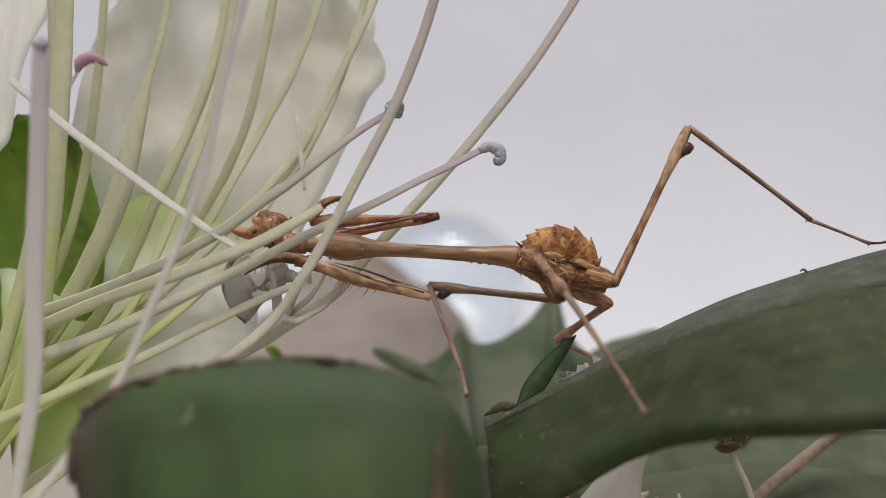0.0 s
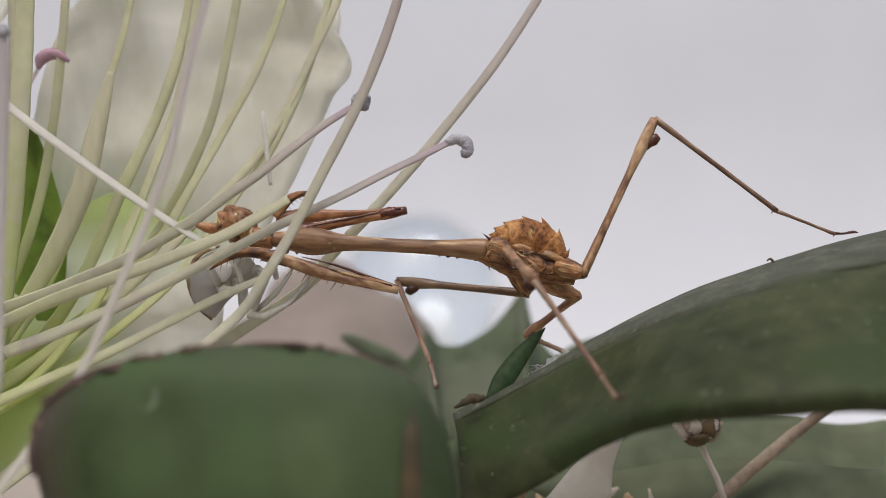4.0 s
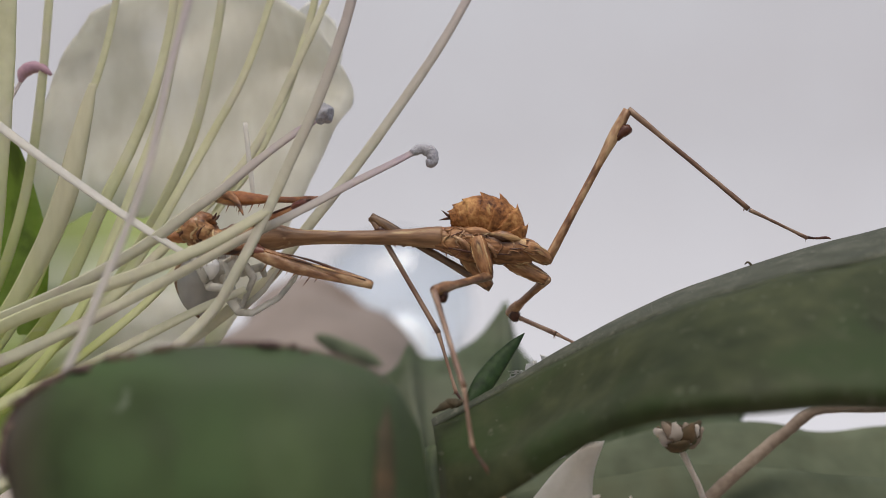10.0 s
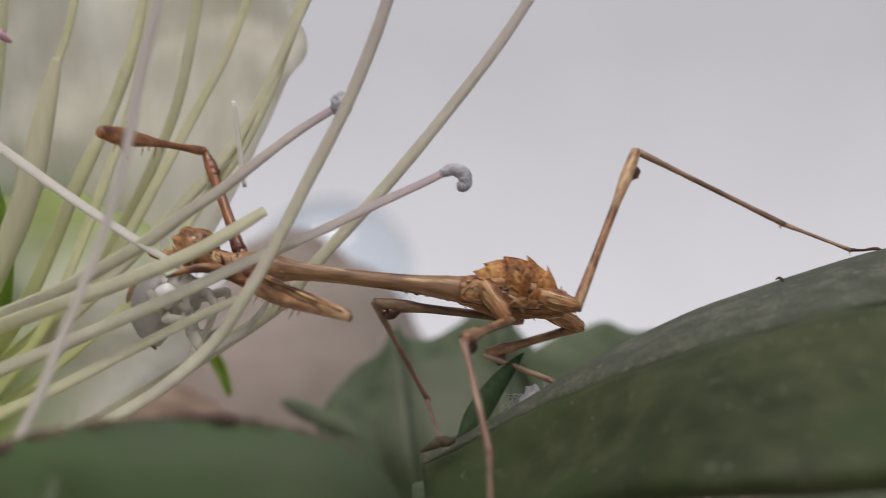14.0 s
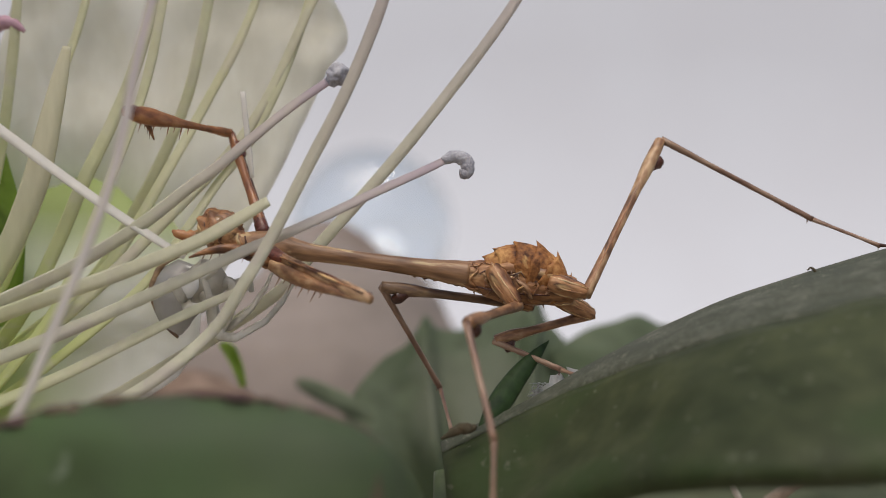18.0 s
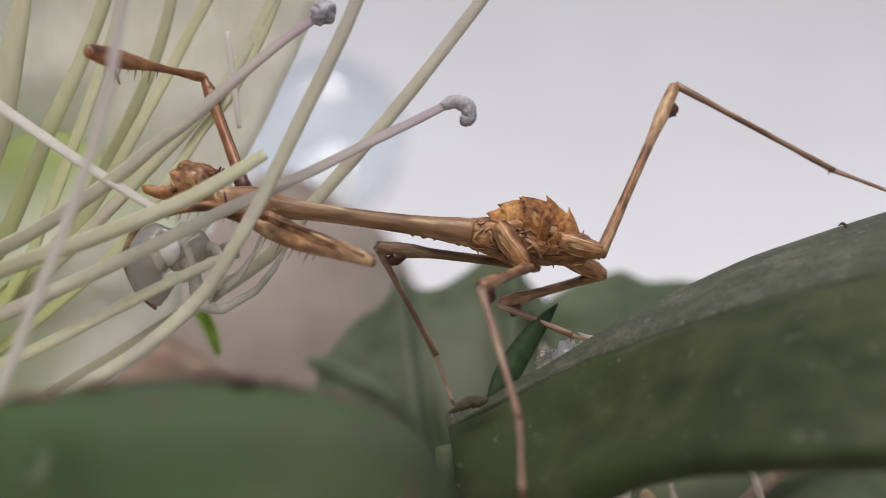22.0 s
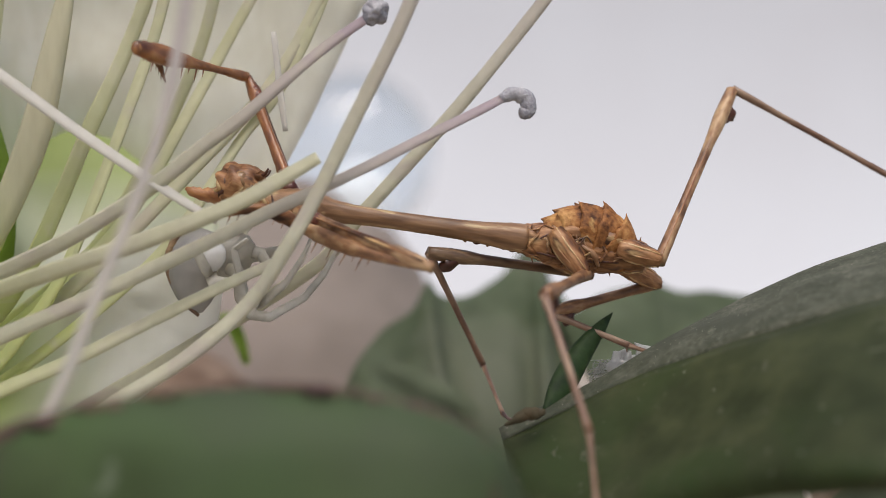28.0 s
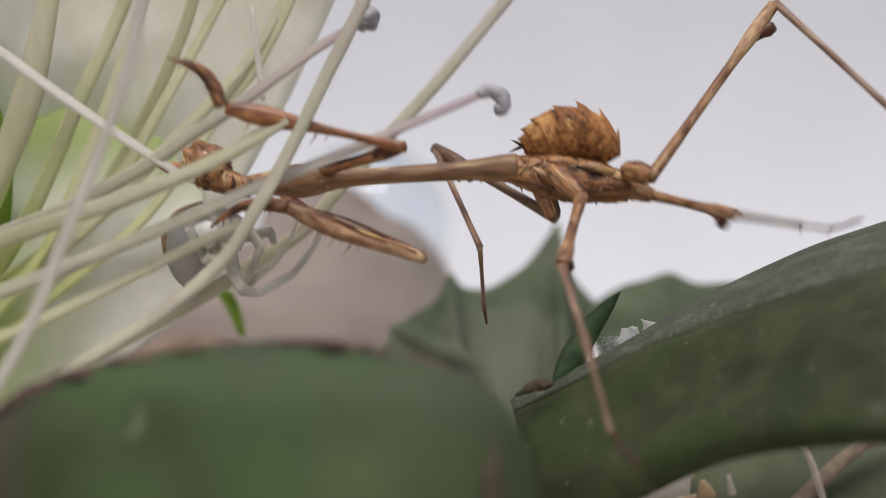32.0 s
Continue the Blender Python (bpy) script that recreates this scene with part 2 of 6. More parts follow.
DUSTY = mat("dusty_leaf", [(0.36, (0.046, 0.052, 0.031)), (0.5, (0.074, 0.080, 0.052)), (0.66, (0.145, 0.144, 0.108))], 1700, 0.75, 0.6, 0.04, spots=(2300, 0.10, (0.30, 0.29, 0.23)), blotch=[(180, 0.50, 0.66, (0.060, 0.067, 0.044)), (900, 0.62, 0.72, (0.16, 0.156, 0.115))], shine=0.3)
# Paler than LEAF: the light on the rear leaves is put into the colour.
LITLEAF = mat("lit_grey_leaf", [(0.36, (0.085, 0.108, 0.062)), (0.5, (0.122, 0.150, 0.088)), (0.64, (0.165, 0.198, 0.118))], 140, 0.6, 0.4, 0.3, blotch=[(60, 0.50, 0.64, (0.085, 0.112, 0.058)), (35, 0.56, 0.68, (0.17, 0.185, 0.125))], shine=0.2)
MIDLEAF = mat("mid_leaf", [(0.36, (0.10, 0.120, 0.072)), (0.5, (0.145, 0.170, 0.104)), (0.64, (0.195, 0.225, 0.14))], 140, 0.65, 0.4, 0.25, blotch=[(90, 0.52, 0.68, (0.135, 0.152, 0.09))], shine=0.2)
BUD = mat("young_leaf", [(0.36, (0.012, 0.028, 0.007)), (0.64, (0.038, 0.072, 0.020))], 700, 0.6, 0.6, 0.08, spots=(2000, 0.08, (0.08, 0.10, 0.05)), shine=0.25)
STEM = mat("stem", [(0.3, (0.03, 0.05, 0.02)), (0.7, (0.09, 0.12, 0.05))], 500, 0.6, 0.4)
SCAR = mat("leaf_scar", [(0.36, (0.045, 0.038, 0.017)), (0.5, (0.075, 0.056, 0.026)), (0.66, (0.13, 0.082, 0.04))], 500, 0.8, 0.6, blotch=[(350, 0.56, 0.64, (0.05, 0.072, 0.026))])
DRY = mat("dry_straw", [(0.3, (0.15, 0.105, 0.075)), (0.7, (0.38, 0.31, 0.24))], 700, 0.8, 0.5)
PAPER = mat("papery_petal", [(0.36, (0.56, 0.49, 0.42)), (0.64, (0.80, 0.75, 0.69))], 500, 0.8, 0.4, 0.5)
STRAWTAN = mat("straw_blade", [(0.36, (0.40, 0.28, 0.17)), (0.64, (0.62, 0.48, 0.33))], 500, 0.8, 0.4, 0.3)
SILK = mat("spider_silk", [(0.3, (0.55, 0.55, 0.52)), (0.7, (0.8, 0.8, 0.78))], 2000, 0.6, 0.3, 0.4)
WHITESPIDER = mat("spider_skin", [(0.3, (0.80, 0.79, 0.76)), (0.7, (0.95, 0.945, 0.93))], 900, 0.16, 0.2, 0.35, coat=0.7)
SPIDERLEG = mat("spider_leg", [(0.3, (0.58, 0.555, 0.48)), (0.7, (0.80, 0.775, 0.71))], 700, 0.3, 0.3, 0.5, coat=0.4, blotch=[(420, 0.54, 0.68, (0.50, 0.47, 0.40))])
GREYSPIDER = mat("spider_belly", [(0.36, (0.37, 0.355, 0.33)), (0.64, (0.58, 0.565, 0.53))], 260, 0.18, 0.25, 0.4, coat=0.8)
ROCK = mat("pinkish_stone", [(0.36, (0.20, 0.165, 0.138)), (0.64, (0.29, 0.24, 0.205))], 60, 0.9, 0.5, blotch=[(28, 0.55, 0.72, (0.17, 0.118, 0.085))])
CLOD = mat("brown_earth", [(0.36, (0.12, 0.075, 0.05)), (0.5, (0.20, 0.135, 0.095)), (0.64, (0.29, 0.21, 0.155))], 150, 0.95, 0.5)
EARTH = mat("earth", [(0.3, (0.24, 0.20, 0.16)), (0.7, (0.42, 0.37, 0.31))], 40, 0.95, 0.3)
GLAZE = mat("clear_glass", [(0.3, (0.91, 0.95, 0.985)), (0.7, (0.94, 0.97, 0.99))], 20, 0.02, 0.0)
GLAZE.node_tree.nodes["Principled BSDF"].inputs["Transmission Weight"].default_value = 1.0
GLAZE.node_tree.nodes["Principled BSDF"].inputs["IOR"].default_value = 1.4



def haze():
    """Far pale sky: glows, a little uneven and brighter towards the ground."""
    m = bpy.data.materials.new("haze")
    m.use_nodes = True
    n, l = m.node_tree.nodes, m.node_tree.links
    n.remove(n["Principled BSDF"])
    em, co, no, ramp = n.new("ShaderNodeEmission"), n.new("ShaderNodeTexCoord"), n.new("ShaderNodeTexNoise"), n.new("ShaderNodeValToRGB")
    both, wall = n.new("ShaderNodeAddShader"), n.new("ShaderNodeBsdfDiffuse")
    wall.inputs[0].default_value = (0.2, 0.2, 0.21, 1)
    no.inputs["Scale"].default_value, no.inputs["Detail"].default_value = 0.9, 3
    el = ramp.color_ramp.elements
    el[0].position, el[0].color = 0.3, (0.575, 0.56, 0.59, 1)
    el[1].position, el[1].color = 0.7, (0.63, 0.63, 0.67, 1)
    sep, rise = n.new("ShaderNodeSeparateXYZ"), n.new("ShaderNodeMapRange")
    rise.inputs[1].default_value, rise.inputs[2].default_value = 0.0, 1.5
    rise.inputs[3].default_value, rise.inputs[4].default_value = 0.97, 0.64
    l.new(co.outputs["Object"], sep.inputs[0]), l.new(sep.outputs[2], rise.inputs[0])
    l.new(co.outputs["Object"], no.inputs[0]), l.new(no.outputs[0], ramp.inputs[0])
    l.new(ramp.outputs[0], em.inputs[0]), l.new(em.outputs[0], both.inputs[0])
    l.new(wall.outputs[0], both.inputs[1]), l.new(both.outputs[0], n["Material Output"].inputs[0])
    l.new(rise.outputs[0], em.inputs[1])
    return m


HAZE = haze()
# Emission stands in for a bright highlight on the glass; no real light source.
GLINT = mat("glint_glow", [(0.3, (0.8, 0.8, 0.8)), (0.7, (0.9, 0.9, 0.9))], 20, 0.4, 0.0)
GLINT.node_tree.nodes["Principled BSDF"].inputs["Emission Color"].default_value = (1, 1, 1, 1)
GLINT.node_tree.nodes["Principled BSDF"].inputs["Emission Strength"].default_value = 0.35


# ---- builders ----
def spline(pts, steps):
    """Catmull-Rom through the points (tuples of any length)."""
    q = [np.array(p, float) for p in pts]
    q = [2 * q[0] - q[1], *q, 2 * q[-1] - q[-2]]
    out = []
    for i in range(1, len(q) - 2):
        a, b, c, d = q[i - 1:i + 3]
        for k in range(steps):
            t = k / steps
            out.append(0.5 * (2 * b + (c - a) * t + (2 * a - 5 * b + 4 * c - d) * t * t + (3 * b - a - 3 * c + d) * t ** 3))
    out.append(q[-2])
    return out


def tube(bm, pts, radii, n=10, steps=5, flat=1.0, lift=LIFT, rough=0.0):
    """A round, tapered sweep along points in mm; flat squeezes it across."""
    r = list(radii) if len(radii) == len(pts) else list(np.interp(np.linspace(0, 1, len(pts)), np.linspace(0, 1, len(radii)), radii))
    line = spline([(*p, w) for p, w in zip(pts, r)], steps)
    rings, side = [], None
    for i, p in enumerate(line):
        d = Vector(line[min(i + 1, len(line) - 1)][:3] - line[max(i - 1, 0)][:3]).normalized()
        if side is None:
            side = d.cross((0, 1, 0)) if abs(d.y) < 0.9 else d.cross((1, 0, 0))
        side = (side - d * side.dot(d)).normalized()
        other = d.cross(side)
        c, w = Vector(p[:3]), max(p[3], 0.01)
        ring = []
        for k in range(n):
            a = 2 * math.pi * k / n
            j = 1 + rough * (noise.noise(c * 3 + Vector((k * 1.7, i * 0.3, 0)))) if rough else 1
            v = c + (side * math.cos(a) + other * math.sin(a) * flat) * w * j
            ring.append(bm.verts.new((v + (SITE if lift else Vector())) * 0.001))
        rings.append(ring)
    for a, b in zip(rings, rings[1:]):
        for k in range(n):
            bm.faces.new((a[k], a[(k + 1) % n], b[(k + 1) % n], b[k]))
    bm.faces.new(rings[0][::-1]), bm.faces.new(rings[-1])


def ball(bm, c, r, squash=(1, 1, 1), lift=LIFT, rough=0.0, u=16, v=10, turn=None):
    grid = []
    for i in range(v + 1):
        th = math.pi * i / v
        row = []
        for k in range(u):
            ph = 2 * math.pi * k / u
            d = Vector((math.sin(th) * math.cos(ph), math.sin(th) * math.sin(ph), math.cos(th)))
            j = 1 + rough * noise.noise(d * 2.3 + Vector(c) * 0.7)
            w = Vector((d.x * squash[0], d.y * squash[1], d.z * squash[2])) * r * j
            if turn:
                w = Euler([radians(t) for t in turn]).to_matrix() @ w
            row.append(bm.verts.new((Vector(c) + w + (SITE if lift else Vector())) * 0.001))
        grid.append(row)
    for a, b in zip(grid, grid[1:]):
        for k in range(u):
            bm.faces.new((a[k], b[k], b[(k + 1) % u], a[(k + 1) % u]))
    bmesh.ops.remove_doubles(bm, verts=bm.verts, dist=1e-7)


def spike(bm, root, tip, r, n=5, lift=LIFT):
    tube(bm, [root, tuple((np.array(root) + tip) / 2), tip], [r, r * 0.6, 0.01], n, 2, lift=lift)


def sheet(bm, rows, thick, steps=6, crumple=0.0, seed=0):
    """A curved blade through a net of control points in mm, with thickness."""
    net = [spline(r, steps) for r in rows]
    net = [list(c) for c in zip(*[spline(c, steps) for c in zip(*net)])]
    nu, nv = len(net), len(net[0])
    mid = [[Vector(p) for p in row] for row in net]
    if crumple:
        for row in mid:
            for p in row:
                p += Vector((0, noise.noise(p * 0.22 + Vector((seed, 0, 0))), 0.4 * noise.noise(p * 0.3 + Vector((0, seed, 0))))) * crumple
                p += Vector((0, noise.noise(p * 1.1 + Vector((0, 0, seed * 3))), 0)) * crumple * 0.35
    faces = []
    layers = []
    for s in (0.5, -0.5):
        lay = []
        for i in range(nu):
            row = []
            for j in range(nv):
                a = mid[min(i + 1, nu - 1)][j] - mid[max(i - 1, 0)][j]
                b = mid[i][min(j + 1, nv - 1)] - mid[i][max(j - 1, 0)]
                nn = a.cross(b).normalized()
                edge = 0.35 if i in (0, nu - 1) or j in (0, nv - 1) else 1.0
                row.append(bm.verts.new((mid[i][j] + nn * thick * s * edge + SITE) * 0.001))
            lay.append(row)
        layers.append(lay)
    up, dn = layers
    for i in range(nu - 1):
        for j in range(nv - 1):
            bm.faces.new((up[i][j], up[i + 1][j], up[i + 1][j + 1], up[i][j + 1]))
            bm.faces.new((dn[i][j], dn[i][j + 1], dn[i + 1][j + 1], dn[i + 1][j]))
    for j in range(nv - 1):
        bm.faces.new((up[0][j], up[0][j + 1], dn[0][j + 1], dn[0][j]))
        bm.faces.new((up[-1][j + 1], up[-1][j], dn[-1][j], dn[-1][j + 1]))
    for i in range(nu - 1):
        bm.faces.new((up[i + 1][0], up[i][0], dn[i][0], dn[i + 1][0]))
        bm.faces.new((up[i][-1], up[i + 1][-1], dn[i + 1][-1], dn[i][-1]))


def part(name, bm, material, parent=None, label="", smooth=True):
    me = bpy.data.meshes.new(name)
    bmesh.ops.recalc_face_normals(bm, faces=bm.faces)
    bm.to_mesh(me)
    bm.free()
    me.polygons.foreach_set("use_smooth", [smooth] * len(me.polygons))
    me.materials.append(material)
    ob = new(name, me)
    if parent:
        ob.parent = parent
    if label:
        ob["label"] = label
    return ob


def root(name, label, category, group="", kind=""):
    return tagged(new(name), label, category, group, kind)


# ---- setting ----
bm = bmesh.new()
bmesh.ops.create_grid(bm, x_segments=40, y_segments=40, size=40)
tagged(part("ground", bm, EARTH), "pale dry earth ground", "ground", kind="structure")
bm = bmesh.new()
bmesh.ops.create_grid(bm, x_segments=1, y_segments=1, size=1)
bmesh.ops.scale(bm, vec=(7, 3.2, 1), verts=bm.verts)
bmesh.ops.rotate(bm, cent=(0, 0, 0), matrix=Euler((radians(90), 0, 0)).to_matrix(), verts=bm.verts)
bmesh.ops.translate(bm, vec=(0, 5, 3.1), verts=bm.verts)
tagged(part("backdrop", bm, HAZE), "pale hazy overcast sky in the distance", "sky", kind="structure")

# ---- the flower ----
flower = root("caper_flower", "white caper flower with many long stamens", "flower")


def ribbon(bm, pts, radii, twist=0.0):
    """A flattened filament with a shallow crease along it, slowly twisting."""
    line = spline([(*p, w) for p, w in zip(pts, radii)], 7)
    rings, side = [], None
    for i, p in enumerate(line):
        d = Vector(line[min(i + 1, len(line) - 1)][:3] - line[max(i - 1, 0)][:3]).normalized()
        side = d.cross((0, 1, 0)) if side is None else side
        side = (side - d * side.dot(d)).normalized()
        a = 0.5 * math.sin(twist + 2.2 * i / len(line) + twist * 3)
        across = side * math.cos(a) + d.cross(side) * math.sin(a)
        out = d.cross(across)
        w = p[3] * (1 + 0.07 * noise.noise(Vector(p[:3]) * 0.5))
        ring = []
        for u, v in ((-1.0, 0.0), (-0.82, 0.30), (-0.15, 0.42), (0.10, 0.26), (0.78, 0.34), (1.0, 0.0), (0.78, -0.34), (0.10, -0.26), (-0.15, -0.42), (-0.82, -0.30)):
            ring.append(bm.verts.new((Vector(p[:3]) + across * u * w * 1.08 + out * v * w + SITE) * 0.001))
        rings.append(ring)
    for a, c in zip(rings, rings[1:]):
        for k in range(10):
            bm.faces.new((a[k], a[(k + 1) % 10], c[(k + 1) % 10], c[k]))
    bm.faces.new(rings[0][::-1]), bm.faces.new(rings[-1])


def stamen(pts, radii, material, label="", tip="", size=0.55):
    b = bmesh.new()
    ribbon(b, pts, list(np.interp(np.linspace(0, 1, len(pts)), np.linspace(0, 1, len(radii)), radii)), pts[0][0] + pts[0][2])
    s = part("stamen", b, material, flower, label)
    if tip:
        e, f = np.array(pts[-1]), np.array(pts[-1]) - np.array(pts[-2])
        f = f / np.linalg.norm(f)
        b = bmesh.new()
        if tip == "hook":
            g = np.array((f[2], 0, -f[0]))
            tube(b, [e - f * size * .3, e + f * size * .8 + g * size * .1, e + f * size * 1.5 + g * size * .9, e + f * size * 1.1 + g * size * 1.8, e + f * size * .5 + g * size * 1.7], [size * .35, size * .55, size * .6, size * .55, size * .4], 10, 4, rough=0.25)
        elif tip == "knob":
            ball(b, e + f * size * .6, size, (1, 0.9, 1), rough=0.35, u=26, v=18)
        else:
            tube(b, [e + np.array(q) * size for q in ((0, 0, 0), (0.25, 0, 0.95), (1.0, 0, 1.5), (2.1, 0, 1.45), (3.1, 0, 0.75))], [size * 0.2, size * 0.62, size * 0.66, size * 0.5, size * 0.16], 12, 5, 0.8, LIFT, 0.1)
        part("anther", b, PINKANTHER if tip == "pink" else ANTHER, s)
    return s


# base of the flower lies off to the lower side; filaments fan out of it
a_stamen = stamen([(-35.84, 3.00, -18.62), (-27.33, 3.00, -12.63), (-18.07, 4.00, -6.90), (-14.55, 4.00, -4.62), (-10.58, 4.00, -1.78), (-8.41, 4.00, 0.87), (-3.10, 4.00, 6.93), (0.72, 4.00, 11.66), (5.05, 4.00, 17.44), (8.31, 4.00, 22.59), (10.78, 4.00, 27.10), (13.12, 4.00, 33.01)], [.46, .46, .46, .45, .44, .43, .42, .41, .4, .38, .35, .3], STAMEN)
b_stamen = stamen([(-33.20, -3.00, -19.00), (-23.20, -4.00, -11.60), (-17.00, -5.00, -7.75), (-13.46, -5.00, -4.64), (-11.48, -6.00, -1.96), (-9.61, -6.00, 1.29), (-7.35, -6.00, 5.85), (-5.04, -6.00, 10.50), (-3.29, -6.00, 14.81), (-2.00, -6.00, 18.79), (-0.75, -6.00, 23.75), (0.23, -6.00, 28.85)], [.45, .45, .44, .43, .42, .41, .4, .39, .38, .36, .33, .3], STAMEN)
hook_stamen = stamen([(-32.07, -4.00, -8.01), (-28.44, -4.00, -6.81), (-24.11, -4.00, -5.12), (-19.61, -4.50, -3.24), (-15.19, -5.00, -1.33), (-11.65, -5.00, 0.37), (-8.81, -5.00, 1.57), (-6.06, -4.50, 2.88), (-2.91, -4.00, 4.47), (0.27, -3.00, 6.08), (1.89, -2.50, 6.95)], [.45, .45, .44, .43, .42, .4, .38, .36, .33, .3, .27], STAMEN, "long stamen ending in a curled grey anther", "hook", 0.8)
knob_stamen = stamen([(-32.69, -3.00, -4.60), (-29.01, -3.00, -3.14), (-24.19, -4.00, -1.07), (-21.30, -4.00, 0.63), (-18.43, -4.00, 2.54), (-15.91, -4.00, 4.59), (-13.64, -4.00, 6.29), (-11.23, -4.00, 8.38), (-8.81, -3.50, 10.54), (-6.45, -3.50, 12.19)], [.45, .44, .43, .42, .4, .38, .36, .33, .3, .28], STAMEN, "long stamen with a round grey anther", "knob", 0.76)
stamen([(-35.10, -4.00, 13.91), (-30.86, -4.00, 10.45), (-26.30, -4.00, 7.09), (-21.65, -4.00, 3.83), (-18.04, -4.00, 1.49), (-15.70, -4.00, 0.08)], [.28, .33, .33, .32, .29, .18], PALEFIL, "pale thin stamen crossing the others")
stamen([(-40.22, 0.00, -14.13), (-32.63, 0.00, -9.74), (-25.50, 1.00, -3.88), (-19.34, 3.00, 2.89), (-13.22, 4.00, 10.25), (-9.07, 4.00, 18.83), (-6.62, 4.00, 24.63), (-4.61, 4.00, 30.84)], [.45, .45, .43, .42, .4, .37, .34, .3], CREAM)
stamen([(-41.32, 2.00, -14.52), (-33.61, 2.00, -9.58), (-28.03, 3.00, -4.96), (-23.22, 4.00, 0.29), (-19.28, 5.00, 7.65), (-16.93, 6.00, 12.63), (-14.49, 6.00, 17.41), (-12.52, 6.00, 23.07), (-11.25, 6.00, 28.34), (-9.99, 6.00, 34.84)], [.45, .45, .44, .43, .41, .4, .38, .36, .34, .3], GREENISH)
stamen([(-41.92, 3.00, -14.50), (-35.44, 3.00, -9.98), (-29.35, 4.00, -5.29), (-25.33, 5.00, -1.41), (-22.89, 6.00, 3.07), (-20.32, 6.00, 8.18), (-18.43, 6.00, 13.14), (-17.20, 6.00, 19.24), (-16.36, 6.00, 24.71), (-15.48, 6.00, 32.24)], [.45, .45, .43, .42, .41, .4, .39, .37, .35, .3], GREENISH)
stamen([(-41.66, 1.00, -14.55), (-35.40, 2.00, -10.05), (-30.75, 2.00, -6.02), (-28.32, 2.00, -2.42), (-26.76, 3.00, 1.90), (-25.00, 3.00, 6.37), (-23.30, 4.00, 11.00), (-21.68, 4.00, 15.44), (-20.53, 4.00, 20.23), (-19.87, 4.00, 25.39), (-19.23, 4.00, 31.20)], [.5, .5, .5, .48, .46, .45, .43, .42, .4, .37, .33], GREENISH)
stamen([(-26.42, -19.00, -18.22), (-22.24, -19.00, -12.64), (-19.76, -19.00, -8.30), (-18.16, -19.00, -4.19), (-16.54, -19.00, 0.03), (-15.20, -19.00, 4.36), (-14.23, -19.00, 9.86), (-13.14, -19.00, 14.49), (-12.38, -19.00, 18.88)], [0.33, 0.33, 0.33, 0.31, 0.30, 0.29, 0.29, 0.28, 0.24], LILAC)
stamen([(-41.32, 2.00, -14.52), (-36.85, 3.00, -10.00), (-33.17, 4.00, -4.89), (-30.58, 4.00, 0.22), (-29.56, 5.00, 5.69), (-28.21, 5.00, 12.84), (-26.44, 5.00, 18.67), (-25.31, 5.00, 24.91), (-24.62, 5.00, 31.35)], [.45, .45, .44, .42, .4, .38, .36, .34, .3], GREENISH)
stamen([(-38.50, -1.00, -14.56), (-34.20, -1.00, -8.60), (-31.10, -1.00, -3.60), (-28.60, -1.00, 1.20), (-27.00, -1.00, 5.60), (-26.10, -1.00, 9.90), (-25.55, -1.00, 12.70), (-25.10, -1.00, 14.90)], [.45, .5, .62, .78, .85, .72, .56, .34], WITHERED, "broken-off flattened withered stamen")
stamen([(-26.99, -19.00, -20.22), (-25.65, -19.00, -10.37), (-25.78, -19.00, -5.12), (-25.91, -19.00, 0.02), (-26.05, -19.00, 7.19), (-26.22, -19.00, 11.92)], [0.44, 0.48, 0.53, 0.54, 0.54, 0.44], LILAC, "blurred lilac stamen with a grey anther", "knob", 0.5)
stamen([(-37.10, -2.00, -17.50), (-33.89, -2.00, -10.57), (-32.86, -2.00, -4.51), (-32.30, -2.00, 2.54), (-32.05, -2.00, 8.84), (-31.87, -2.00, 14.80), (-31.86, -2.00, 20.86), (-32.10, -2.00, 27.50)], [.75, .8, .85, .85, .82, .78, .74, .66], GREENISH, "broad pale yellowish stamen")
stamen([(-37.60, 0.00, -12.00), (-35.60, 0.00, -4.00), (-34.48, 0.00, 1.94), (-33.82, 0.00, 7.45), (-33.39, 0.00, 13.04), (-33.60, 0.00, 19.00), (-34.20, 0.00, 26.00)], [.6, .62, .62, .6, .56, .5, .42], CREAM)
stamen([(-38.46, -3.00, -14.18), (-33.01, -4.00, -11.90), (-28.15, -4.00, -9.70), (-23.68, -4.00, -7.76), (-19.64, -4.00, -5.71), (-15.60, -4.00, -3.69), (-12.17, -3.00, -2.03)], [.44, .43, .42, .41, .39, .36, .3], CREAM)
stamen([(-31.58, -5.00, -5.64), (-28.03, -5.00, -4.05), (-23.33, -6.00, -2.48), (-19.12, -6.00, -1.01), (-14.50, -6.00, 0.90), (-11.78, -6.00, 2.40), (-9.83, -6.00, 3.58)], [.46, .46, .45, .44, .42, .42, .36], CREAM, "pale stamen with a broken tip")
stamen([(-38.46, -2.00, -18.59), (-33.90, -2.00, -13.22), (-29.57, -1.00, -8.93), (-26.23, -0.00, -4.04), (-24.51, 1.00, 0.58), (-22.56, 2.00, 6.81), (-20.75, 3.00, 13.34), (-19.52, 3.00, 20.28), (-18.49, 3.00, 27.46)], [.42, .42, .42, .41, .4, .38, .36, .34, .3], GREENISH)
stamen([(-41.21, 2.00, -15.37), (-37.36, 3.00, -9.57), (-35.22, 4.00, -3.54), (-33.36, 4.00, 1.60), (-32.45, 5.00, 7.63), (-31.66, 5.00, 15.13), (-31.32, 5.00, 22.38), (-31.17, 5.00, 29.32)], [.42, .42, .41, .4, .38, .36, .34, .3], GREENISH)
